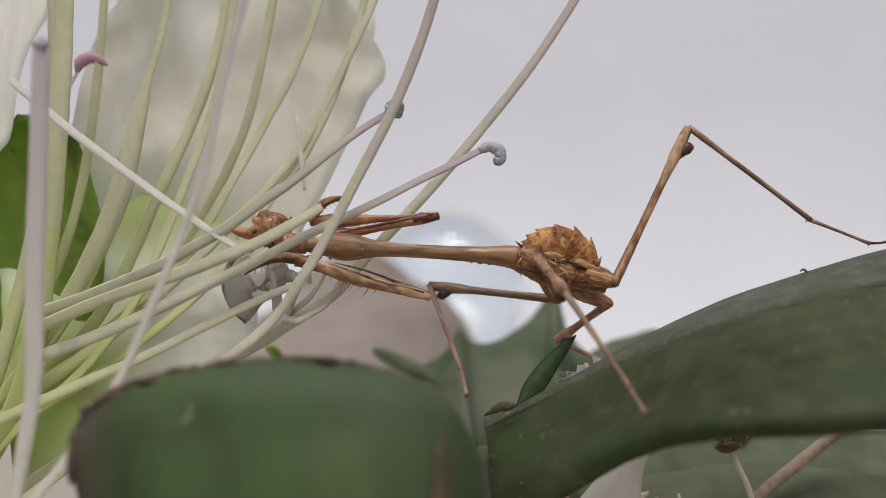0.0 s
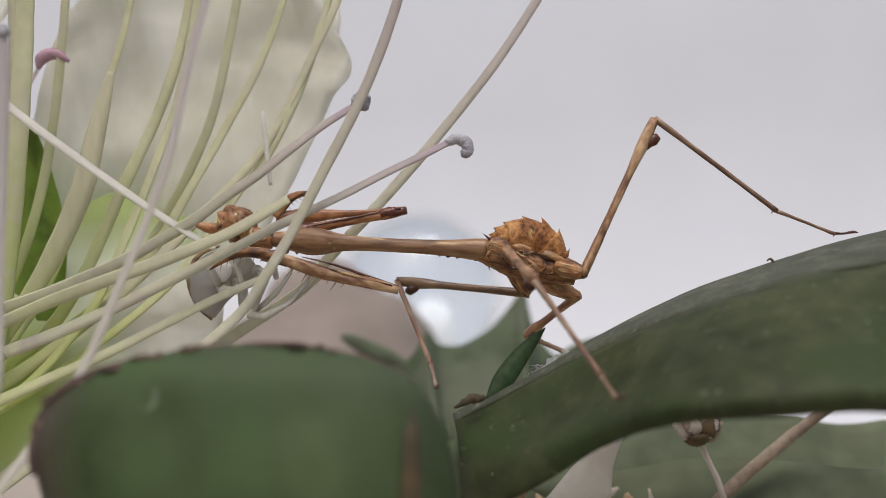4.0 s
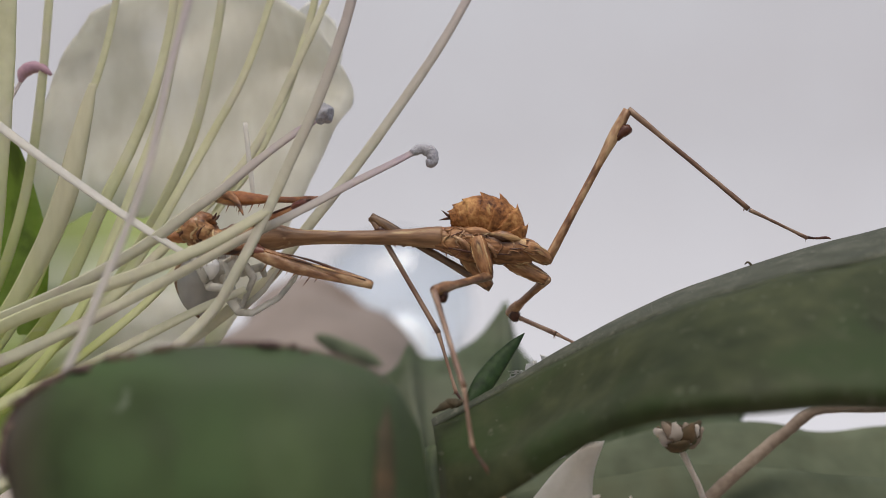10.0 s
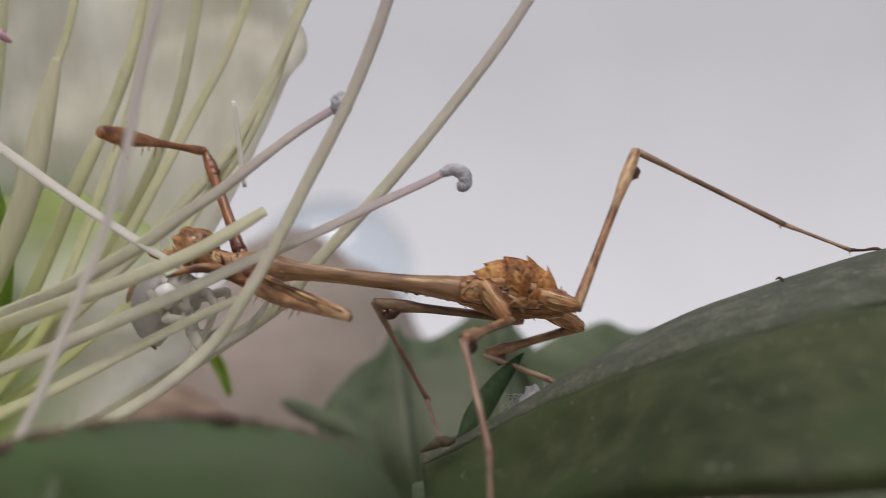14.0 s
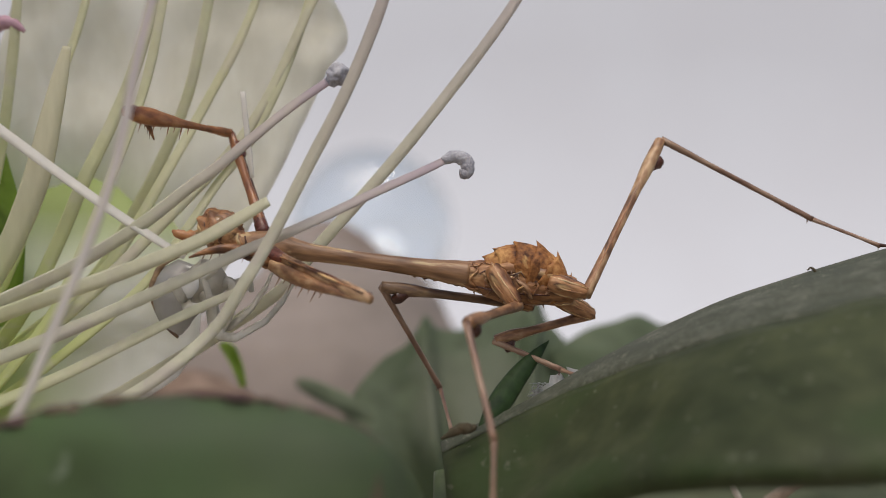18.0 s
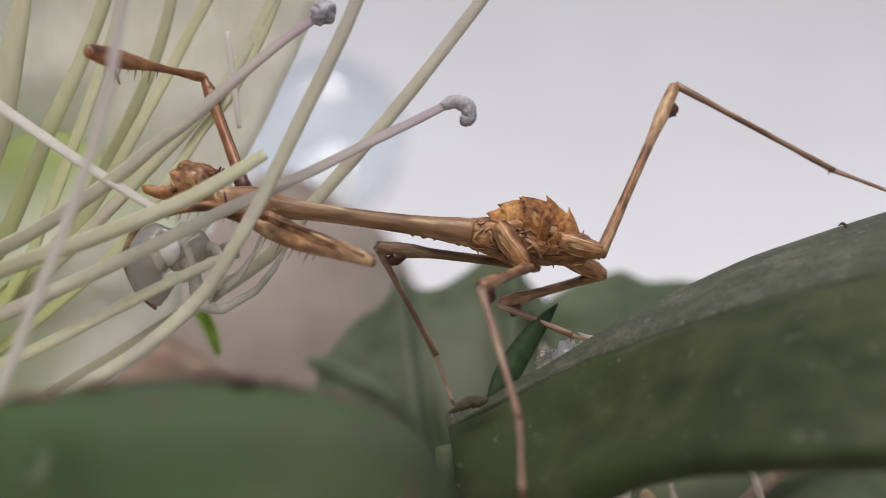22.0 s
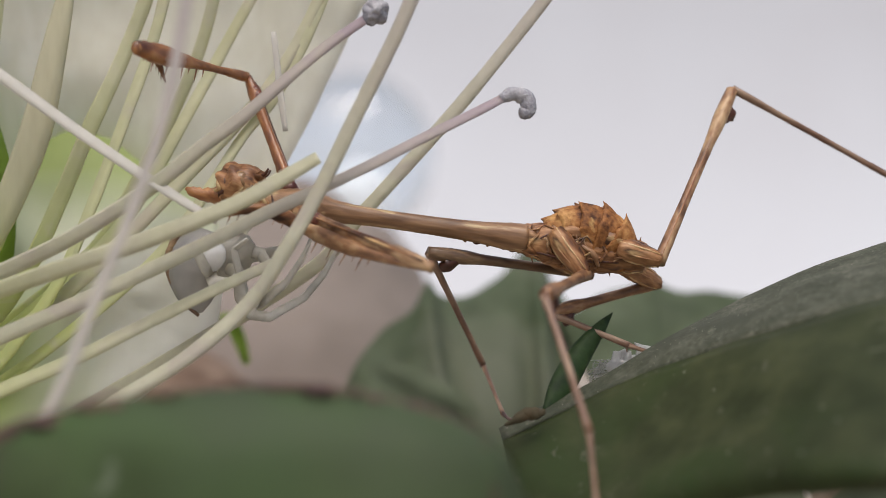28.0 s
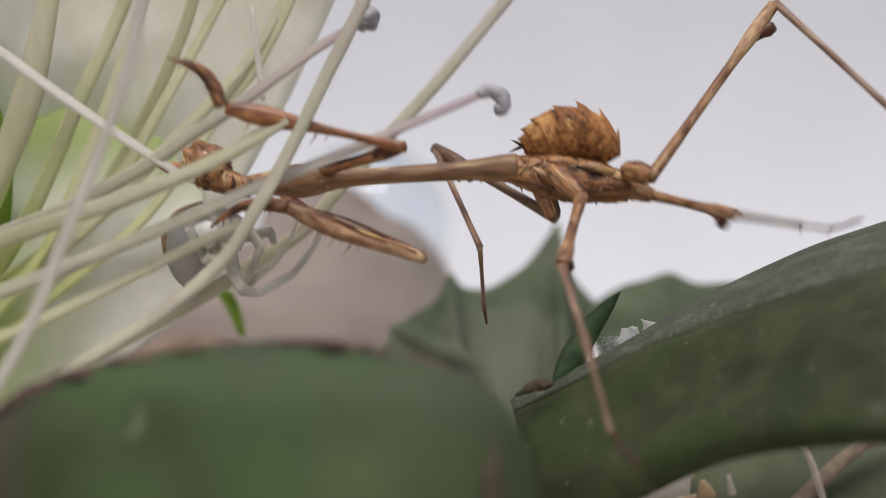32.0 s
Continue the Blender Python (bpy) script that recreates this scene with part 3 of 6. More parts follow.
stamen([(-39.35, -1.00, -16.19), (-34.43, -1.00, -12.98), (-29.50, 0.00, -9.68), (-24.45, 1.00, -5.62), (-20.55, 2.00, -1.88), (-17.89, 3.00, 1.97), (-15.59, 4.00, 5.95), (-13.38, 4.00, 8.81), (-10.79, 4.00, 14.14), (-8.83, 5.00, 21.03), (-7.11, 5.00, 28.27)], [.42, .42, .41, .4, .38, .36, .35, .34, .33, .32, .3], GREENISH)
stamen([(-12.59, 2.00, 6.12), (-12.94, 2.00, 8.68), (-13.40, 2.00, 12.37)], [.16, .2, .18], PALEFIL, "short pale broken stamen")
stamen([(-36.40, 5.00, 11.90), (-34.30, 5.00, 15.40), (-33.40, 5.00, 17.00)], [.2, .22, .2], LILAC, "stamen with a curved pink anther", "pink", 0.85)

b = bmesh.new()
sheet(b, [[(-37.47, 10.00, -9.45), (-32.38, 11.00, -9.27), (-25.54, 10.00, -8.74), (-20.13, 8.00, -7.43)],
          [(-37.25, 10.00, 5.42), (-30.94, 13.00, 6.18), (-22.19, 12.00, 5.97), (-13.08, 9.00, 5.29)],
          [(-35.33, 10.00, 15.11), (-28.60, 13.00, 16.95), (-18.69, 12.00, 17.07), (-8.64, 9.00, 14.64)],
          [(-34.07, 10.00, 21.62), (-26.56, 12.00, 23.21), (-16.93, 12.00, 23.64), (-6.77, 9.00, 18.52)],
          [(-30.58, 9.00, 26.10), (-25.61, 11.00, 29.53), (-18.15, 11.00, 31.09), (-10.12, 9.00, 24.95)]], 0.16, 8, 0.9, 3)
large_petal = part("petal", b, PETAL, flower, "large white crumpled petal standing behind the stamens")
b = bmesh.new()
sheet(b, [[(-43.65, 12.00, 7.13), (-33.92, 14.00, 8.23), (-25.57, 15.00, 8.35), (-19.87, 15.00, 6.15)],
          [(-39.37, 6.00, -3.05), (-30.47, 7.00, -2.28), (-23.81, 7.00, -1.12), (-17.45, 7.00, -1.61)],
          [(-37.37, 4.00, -10.55), (-29.54, 5.00, -8.39), (-23.80, 6.00, -6.16), (-17.26, 6.00, -5.40)],
          [(-36.28, 3.00, -19.19), (-30.49, 4.00, -16.46), (-24.15, 5.00, -12.59), (-18.77, 6.00, -8.45)]], 0.16, 8, 1.2, 8)
part("petal", b, LOWPETAL, flower, "lower white petal under the stamens")
b = bmesh.new()
sheet(b, [[(-44.79, 4.00, 2.96), (-41.37, 4.00, 7.34), (-38.24, 3.00, 10.47)],
          [(-47.20, 5.00, 16.80), (-42.65, 5.00, 17.79), (-37.26, 3.00, 17.45)],
          [(-47.61, 5.00, 28.03), (-41.21, 5.00, 27.91), (-33.76, 4.00, 25.64)]], 0.16, 6, 0.4, 5)
part("petal", b, WHITEPETAL, flower, "white petal at the flower's back edge")
b = bmesh.new()
sheet(b, [[(-44.64, 6.00, -14.48), (-39.48, 7.00, -13.41), (-31.51, 6.00, -9.69)],
          [(-45.25, 6.00, -2.41), (-38.72, 8.00, -2.97), (-30.64, 6.00, 1.09)],
          [(-42.90, 6.00, 6.90), (-38.10, 7.00, 9.72), (-32.20, 6.00, 7.91)],
          [(-38.55, 5.00, 13.39), (-36.75, 5.00, 13.13), (-33.51, 5.00, 11.86)]], 0.2, 6, 0.3, 6)
part("sepal", b, SEPAL, flower, "bright green cupped sepal")
b = bmesh.new()
sheet(b, [[(-15.04, 12.00, 21.05), (-12.30, 13.00, 22.34), (-8.28, 12.00, 21.91)], [(-13.20, 12.00, 26.07), (-10.89, 13.00, 26.14), (-8.05, 12.00, 23.92)], [(-11.76, 12.00, 27.82), (-10.86, 12.50, 28.52), (-8.81, 12.00, 26.47)]], 0.14, 6, 0.4, 21)
petal_tip = part("petal", b, WHITEPETAL, flower, "small white petal tip behind the large petal")
b = bmesh.new()
sheet(b, [[(-21.64, 30.00, -6.45), (-20.82, 30.00, -6.19), (-19.89, 30.00, -6.72)], [(-20.42, 30.00, -8.36), (-19.95, 30.30, -8.26), (-19.16, 30.00, -8.45)], [(-19.30, 30.00, -10.77), (-19.03, 30.00, -10.67), (-18.76, 30.00, -10.50)]], 0.2, 6, 0.1, 22)
part("sepal", b, SEPAL, flower, "small hanging green sepal tip")
b = bmesh.new()
tube(b, [(-43.67, 2.00, -42.45), (-44.78, 2.00, -29.09), (-42.45, 1.00, -18.77), (-37.77, 0.00, -11.97)], [0.8, 0.8, 1.4, 2.4], 12)
part("flower_stalk", b, SEPAL, flower)

# ---- the shoot in the foreground ----
shoot = root("caper_shoot", "green caper shoot with thick rounded leaves", "plant")
b = bmesh.new()
tube(b, [(1.95, 4.00, -190.33), (3.54, 4.00, -87.14), (2.50, 2.00, -33.25), (1.88, -1.00, -19.90), (1.65, -1.00, -16.46), (1.50, 0.00, -14.10)], [1.6, 1.4, 1.2, 1.0, 0.9, 0.8], 12)
part("stem", b, STEM, shoot)
b = bmesh.new()
sheet(b, [[(1.40, -3.00, -12.44), (1.71, -5.00, -14.27), (1.87, -5.50, -15.93), (2.05, -5.50, -19.00)],
          [(7.10, -3.90, -9.48), (7.38, -7.90, -12.53), (6.79, -10.60, -14.50), (6.26, -10.20, -16.89)],
          [(11.91, -6.80, -7.08), (11.95, -12.00, -10.20), (11.03, -15.00, -12.05), (10.73, -14.50, -13.70)],
          [(17.00, -11.30, -4.83), (15.97, -17.50, -8.19), (14.57, -21.00, -10.69), (14.36, -20.00, -12.02)],
          [(23.09, -13.30, -3.08), (20.93, -19.50, -7.15), (19.38, -23.00, -10.32), (19.30, -22.00, -11.52)],
          [(28.10, -13.80, -2.00), (25.29, -20.00, -6.58), (23.65, -23.50, -10.05), (23.93, -22.50, -11.14)],
          [(35.66, -13.80, -1.12), (31.92, -20.00, -6.36), (29.76, -23.50, -10.05), (30.13, -22.50, -11.18)],
          [(48.29, -10.00, -2.25), (45.88, -13.00, -5.44), (43.59, -16.00, -8.36), (44.70, -14.00, -9.17)]], 0.45, 7, 0.35, 2)
big_leaf = part("leaf", b, LEAF, shoot, "long thick green leaf arching away, dusty along its back")
b = bmesh.new()
sheet(b, [[(1.25, -2.00, -11.91), (1.32, -2.55, -12.13), (1.40, -3.10, -12.46)],
          [(7.11, -1.50, -9.16), (7.11, -2.75, -9.28), (7.10, -4.00, -9.50)],
          [(12.08, -1.00, -6.34), (12.00, -3.95, -6.50), (11.91, -6.90, -7.10)],
          [(19.65, -0.50, -2.66), (18.32, -5.95, -3.53), (17.00, -11.40, -4.85)],
          [(28.01, -0.50, 0.20), (25.55, -6.95, -1.23), (23.09, -13.40, -3.10)],
          [(35.01, -0.50, 2.10), (31.55, -7.20, 0.26), (28.10, -13.90, -2.02)],
          [(44.54, -0.50, 3.69), (40.10, -7.20, 1.49), (35.66, -13.90, -1.14)],
          [(54.94, -2.00, -0.19), (51.61, -6.05, -1.01), (48.29, -10.10, -2.27)]], 0.4, 8, 0.1, 2)
part("upper_side", b, DUSTY, big_leaf, "dusty grey upper side of the leaf")
b = bmesh.new()
sheet(b, [[(-21.96, -22.50, -10.84), (-17.81, -23.50, -8.53), (-13.55, -23.50, -7.70), (-8.34, -23.50, -7.39), (-3.57, -23.50, -8.17), (-0.63, -22.50, -9.76), (0.89, -20.50, -12.34)],
          [(-22.16, -23.50, -13.37), (-17.22, -25.00, -10.66), (-12.96, -25.50, -10.12), (-7.94, -25.50, -9.88), (-3.37, -25.50, -10.24), (-0.73, -24.00, -11.49), (1.26, -20.50, -14.76)],
          [(-21.25, -22.50, -17.75), (-16.69, -26.00, -15.97), (-12.54, -26.50, -15.97), (-7.68, -26.50, -16.03), (-3.27, -26.50, -16.09), (-0.72, -24.50, -16.30), (1.49, -20.50, -17.31)],
          [(-18.84, -21.50, -24.00), (-16.02, -24.50, -23.40), (-12.62, -25.50, -23.23), (-7.76, -25.50, -23.28), (-3.36, -25.50, -23.34), (-0.82, -23.50, -23.79), (1.27, -19.50, -21.54)]], 0.5, 6, 0.35, 4)
front_leaf = part("leaf", b, FRESH, shoot, "broad rounded green leaf with a brown scar near its edge")
b = bmesh.new()
tube(b, [(-22.19, -23.50, -14.60), (-22.37, -23.10, -13.08), (-21.96, -22.50, -10.78), (-20.17, -23.00, -9.42), (-17.81, -23.50, -8.46), (-15.60, -23.50, -8.11), (-13.56, -23.50, -7.63), (-10.87, -23.50, -7.38), (-8.34, -23.50, -7.32), (-5.79, -23.50, -7.60), (-3.57, -23.50, -8.15), (-1.72, -23.00, -8.90), (-0.54, -22.50, -9.86)], [.1, .3, .22, .3, .18, .28, .2, .15, .22, .12, .2, .12, .1], 7, 5, 1, LIFT, 0.9)
part("leaf_edge", b, RIM, front_leaf, "dry brownish rim")
random.seed(44)
BRINK = spline([(-22.10, -22.90, -12.20), (-21.96, -22.70, -10.78), (-20.17, -23.20, -9.42), (-17.81, -23.70, -8.46), (-13.56, -23.70, -7.63), (-8.34, -23.70, -7.32), (-3.57, -23.70, -8.15), (-0.54, -22.70, -9.86)], 12)
for k in range(26):
    p = BRINK[int(random.random() ** 1.4 * (len(BRINK) - 2))] + np.array((random.uniform(-.2, .2), random.uniform(-.25, .1), random.uniform(-.22, .1)))
    b = bmesh.new()
    ball(b, tuple(p), random.uniform(0.16, 0.4), (random.uniform(0.9, 2.2), 0.7, random.uniform(0.5, 0.9)), rough=0.7, u=10, v=7)
    part("crust", b, RIM, front_leaf)
b = bmesh.new()
sheet(b, [[(-1.82, -23.70, -9.37), (-1.41, -23.80, -9.37), (-1.05, -23.70, -9.47)], [(-1.42, -25.20, -11.46), (-0.91, -25.00, -11.47), (-0.63, -24.70, -11.54)],
          [(-1.30, -25.80, -13.25), (-0.83, -25.60, -13.26), (-0.43, -25.10, -13.28)], [(-1.53, -26.10, -16.14), (-0.96, -25.70, -16.18), (-0.38, -25.30, -16.23)]], 0.12, 5, 0.3, 9)
part("scar", b, SCAR, front_leaf, "brown dried scar")
b = bmesh.new()
tube(b, [(1.47, -18.50, -17.51), (2.26, -15.50, -20.53), (2.54, -11.50, -26.37), (2.66, -5.50, -33.25)], [0.6, 0.6, 0.6, 0.7], 8)
part("leaf_stalk", b, STEM, front_leaf)
b = bmesh.new()
tube(b, [(3.97, -2.50, -10.87), (5.01, -1.50, -9.46), (6.34, 0.00, -7.69), (7.71, 1.00, -6.14), (8.68, 1.80, -5.15)], [0.3, 0.78, 0.72, 0.42, 0.04], 10, 6, flat=0.5)
part("young_leaf", b, BUD, shoot, "small pointed folded young leaf")
for dx, dz in ((-1.9, -0.5), (-1.2, 0.15), (-0.5, -0.2), (0.3, 0.1)):
    b = bmesh.new()
    tube(b, [(3.26 + dx, -4.50, -10.84 + dz), (3.26 + dx * 0.5, -4.80, -10.64 + dz * 0.4), (3.46, -4.50, -10.64)], [0.08, 0.3, 0.2], 8, 4, 0.6, LIFT, 0.5)
    part("sheath", b, SCAR, shoot, "brown dry leaf sheath")

# ---- the shoots behind ----
behind = root("background_caper_shoot", "grey-green caper leaves behind the insect", "plant")


def leaf_blade(parent, foot, tip, width, cup, material=LEAF, label=""):
    f, t = np.array(foot), np.array(tip)
    d = t - f
    s = np.cross(d, (0, 1, 0))
    s = s / np.linalg.norm(s) * width / 2
    c = np.array((0, cup, 0))
    rows = []
    for v, w in ((0, 0.15), (0.2, 0.75), (0.45, 1.0), (0.7, 0.92), (0.9, 0.55), (1, 0.06)):
        p = f + d * v + c * math.sin(math.pi * v)
        rows.append([tuple(p - s * w + c * 0.5 * w), tuple(p - s * w * .5), tuple(p), tuple(p + s * w * .5), tuple(p + s * w + c * 0.5 * w)])
    bb = bmesh.new()
    sheet(bb, rows, 0.35, 5, 0.3, width)
    return part("leaf", bb, material, parent, label)


# two lobed leaves with uneven upper edges, each a fan from its edge down to the stalk
LOBED = [(-10.95, 39.00, -18.87), (-10.60, 40.00, -15.41), (-9.39, 40.00, -11.90), (-6.97, 42.00, -8.53), (-3.86, 44.00, -6.30), (-2.58, 45.00, -4.10), (-1.99, 45.50, -3.40), (-0.80, 46.00, -4.87), (1.87, 48.00, -4.99), (6.27, 51.00, -2.34), (8.73, 53.00, 0.66), (10.12, 54.00, 2.65), (10.78, 53.00, -0.36), (11.73, 52.50, -3.56), (13.95, 52.00, -6.10)]
RIDGED = [(11.42, 47.00, -7.88), (15.23, 48.00, -5.32), (19.10, 49.00, -4.02), (22.16, 50.00, -3.19), (24.58, 50.00, -4.18), (29.26, 50.00, -4.42), (34.86, 50.00, -5.40), (40.44, 50.00, -7.88)]
for edge, heart, seed, text in ((LOBED, (5.36, 36.00, -23.64), 41, "broad grey-green leaf with a horned uneven edge"), (RIDGED, (23.58, 40.00, -19.01), 47, "grey-green leaf with a low peak on its edge")):
    b = bmesh.new()
    rows = [[(p[0] + (heart[0] - p[0]) * f * 0.45, p[1] + (heart[1] - p[1]) * f - 3.0 * math.sin(2.6 * f) * (1 + 0.5 * math.sin(1.7 * k)), p[2] + (heart[2] - p[2]) * f) for k, p in enumerate(edge)] for f in (0, 0.08, 0.3, 0.6, 1)]
    sheet(b, rows, 0.35, 4, 0.7, seed)
    part("leaf", b, LITLEAF, behind, text)
b = bmesh.new()
sheet(b, [[(7.80, 24.00, -17.97), (21.33, 24.00, -13.65), (28.09, 24.00, -12.85), (34.78, 24.00, -12.77), (39.19, 24.00, -13.79), (45.85, 24.00, -13.24), (56.09, 24.00, -12.79)],
          [(7.06, 21.00, -20.40), (20.35, 20.00, -20.49), (26.51, 19.00, -20.47), (32.84, 19.00, -20.55), (37.40, 20.00, -20.70), (44.07, 21.00, -20.86), (54.33, 22.00, -21.08)],
          [(6.70, 20.00, -35.58), (19.57, 19.00, -35.51), (25.53, 18.00, -35.34), (31.66, 18.00, -35.41), (35.75, 18.00, -35.46), (42.15, 19.00, -35.77), (51.99, 20.00, -36.12)]], 0.4, 6, 0.5, 12)
part("leaf", b, MIDLEAF, behind, "broad grey-green leaf lower down")
b = bmesh.new()
sheet(b, [[(7.83, 15.00, -18.89), (20.64, 15.00, -16.71), (28.30, 15.00, -16.45), (35.91, 15.00, -17.15), (43.49, 15.00, -17.85)],
          [(14.05, 13.00, -23.65), (19.79, 12.00, -23.59), (27.12, 12.00, -23.68), (34.45, 12.00, -23.77), (42.18, 13.00, -24.00)],
          [(14.53, 13.00, -38.63), (19.18, 12.00, -38.40), (26.33, 12.00, -38.48), (33.47, 12.00, -38.57), (41.02, 13.00, -38.93)]], 0.4, 6, 0.5, 13)
part("leaf", b, MIDLEAF, behind, "green leaf lower down")
b = bmesh.new()
tube(b, [(4.0, 40.00, -300.0), (2.0, 38.00, -104.0), (0.5, 37.00, -40.0), (0.5, 37.00, -24.0)], [1.4, 1.2, 0.9, 0.7], 10)
part("stem", b, STEM, behind)
leaf_blade(shoot, (-1.24, -22.00, -8.57), (-5.18, -21.20, -6.73), 0.85, 0.3, MIDLEAF, "small curled leaf tip browned at the edge")
straw = root("dry_stalk", "thin dry straw-coloured stalk", "stalk")
b = bmesh.new()
tube(b, [(52.82, 12.00, -10.30), (40.73, 12.00, -11.35), (36.74, 12.00, -11.35), (34.59, 12.00, -11.70), (32.40, 12.00, -13.30), (30.06, 12.00, -15.07), (25.77, 12.00, -18.65), (22.00, 12.00, -22.80), (18.50, 12.00, -29.50), (15.50, 12.00, -45.00), (12.50, 12.00, -80.00), (8.10, 12.00, -169.35)], [0.3, 0.36, 0.42, 0.5, 0.52, 0.55, 0.58, 0.6, 0.6, 0.6, 0.65, 0.7], 10, rough=0.25)
part("stalk", b, DRY, straw)
husk = root("dry_flower_head", "shrivelled brown dry flower head on a pale stalk", "dry flower")
b = bmesh.new()
tube(b, [(16.76, 10.00, -166.08), (22.00, 10.00, -85.00), (24.50, 10.00, -48.00), (25.60, 10.00, -32.00), (25.40, 10.00, -23.80), (24.20, 10.00, -18.60), (23.40, 10.00, -16.60), (22.60, 10.00, -14.80)], [0.4, 0.3, 0.28, 0.26, 0.24, 0.26, 0.24, 0.3], 8)
part("stalk", b, PAPER, husk, "pale thin stalk")
b = bmesh.new()
tube(b, [(22.60, 10.00, -15.00), (22.50, 10.00, -14.60), (22.35, 10.00, -14.00)], [0.35, 1.0, 1.2], 14, 4, 0.8, LIFT, 0.4)
part("calyx", b, SCAR, husk, "reddish-brown cup")
random.seed(31)
for k in range(11):
    b = bmesh.new()
    a = -2.0 + 0.4 * k
    c = np.array((22.45, 10.00, -14.30))
    tip = c + (2.3 * math.sin(a * 0.62), -0.9 * math.cos(a) + random.uniform(-0.4, 0.4), random.uniform(1.6, 2.3) - 0.1 * abs(a) ** 2)
    tube(b, [tuple(c), tuple(c * 0.5 + tip * 0.5 + (0.0, -0.3, -0.15)), tuple(tip)], [0.4, random.uniform(0.5, 0.75), 0.15], 8, 4, 0.4, LIFT, 0.6)
    part("dry_sepal", b, (PAPER, SCAR, DRY, SCAR)[k % 4], husk)
wisp = root("dry_petal", "pale shrivelled fallen petal", "petal")
b = bmesh.new()
sheet(b, [[(8.67, 7.00, -19.26), (11.38, 6.00, -19.41), (14.31, 7.00, -19.30)], [(11.33, 7.00, -16.50), (12.66, 6.30, -16.47), (14.64, 7.00, -16.31)], [(13.87, 6.00, -13.93), (14.58, 6.00, -13.85), (15.43, 6.40, -13.81)]], 0.2, 5, 0.6, 17)
part("blade", b, PALEFIL, wisp)
b = bmesh.new()
tube(b, [(7.57, 8.00, -165.99), (9.50, 8.00, -90.00), (10.60, 8.00, -52.00), (11.02, 8.00, -33.02), (11.27, 7.00, -18.82)], [0.4, 0.35, 0.3, 0.28, 0.2], 8)
part("stalk", b, DRY, wisp)
web = root("silk_tuft", "tuft of white spider silk on the leaf's edge", "silk")
random.seed(5)
for k in range(34):
    b = bmesh.new()
    c = np.array((8.83, 2.00, -8.96))
    q = [c + np.array((random.uniform(-1.6, 1.2), random.uniform(-.6, .6), random.uniform(-.6, .9))) for _ in range(3)]
    tube(b, [tuple(p) for p in q], [.02, .035, .02], 5, 5)
    part("strand", b, SILK, web)
b = bmesh.new()
ball(b, (9.39, 1.50, -8.34), 0.5, (1.68, 4.10, 1.46), rough=.8)
part("clump", b, SILK, web)
b = bmesh.new()
sheet(b, [[(9.75, 0.50, -8.27), (10.02, 0.30, -7.91), (10.53, 0.50, -7.85)], [(9.91, 0.50, -7.40), (10.36, 0.20, -7.49), (11.04, 0.30, -7.47)], [(9.77, 0.50, -6.86), (10.52, 0.30, -7.07), (11.52, 0.50, -7.25)]], 0.08, 5, 0.5, 51)
part("flake", b, SILK, web, "pale papery flake")
tendril = root("dry_tendril", "tiny hooked dry tendril on the leaf's edge", "tendril")
b = bmesh.new()
tube(b, [(25.89, -2.50, -0.85), (25.86, -2.50, -0.41), (25.61, -2.50, -0.18), (25.35, -2.50, -0.33)], [.12, .1, .09, .04], 6)
part("hook", b, SCAR, tendril)
# blurred things far behind
b = bmesh.new()
x, y, z = (-25.8, 112.0, -13.7)
tube(b, [(x + 2, y, -LIFT - 5), (x, y, -180), (x, y, z - 70), (x, y, z - 31), (x, y, z), (x, y, z + 9.5), (x - 1.5, y, z + 16), (x - 3, y, z + 20), (x - 6, y, z + 23)], [52, 50, 43, 38, 31, 24, 17, 11.5, 2.5], 28, 6, rough=0.05)
tagged(part("rock", b, ROCK), "rounded pinkish-brown rock behind the plant", "rock")
x, y, z = (-34.7, 62.0, -16.8)
b = bmesh.new()
tube(b, [(x - 4, y + 6, -LIFT - 5), (x - 2, y + 2, -120), (x, y, z - 18), (x, y, z - 5), (x - 1.3, y, z + 2.5), (x - 2.5, y, z + 5.7)], [24, 23, 19, 14.5, 9, 1.5], 24, 6, rough=0.12)
tagged(part("clod", b, CLOD), "brown clod of earth in front of the rock", "clod")
# Stands for a round pale glassy shape; the lamp and its stake are invented.
lamp = root("glass_globe", "round clear glass globe swaying on an added stake", "lamp")
x, y, z = (-59.8, 540.0, 71.8)
b = bmesh.new()
ball(b, (x, y, z), 47, u=40, v=24)
globe = part("globe", b, GLAZE, lamp, "clear pale blue glass globe")
b = bmesh.new()
ball(b, (x, y, z), 45.7, u=40, v=24)
part("inner_glass", b, GLAZE, globe).data.flip_normals()
# Glowing body added where the glass shows a white highlight.
b = bmesh.new()
tube(b, [(x, y, z - 44), (x, y, z - 38), (x + 3, y, z - 26), (x + 5, y, z - 12), (x + 4, y, z - 3)], [7, 9, 17, 15, 3], 20, 5)
part("glint_body", b, GLINT, lamp, "white glowing shape standing in for a highlight")
b = bmesh.new()
tube(b, [(x, y, -LIFT - 60), (x, y, -100), (x, y, z - 46)], [5, 5, 9], 16)
part("stake", b, ROCK, lamp, "stone-coloured stake")
litter = root("dry_grass", "tangle of tan dry grass caught below the shoot", "dry grass")
random.seed(19)
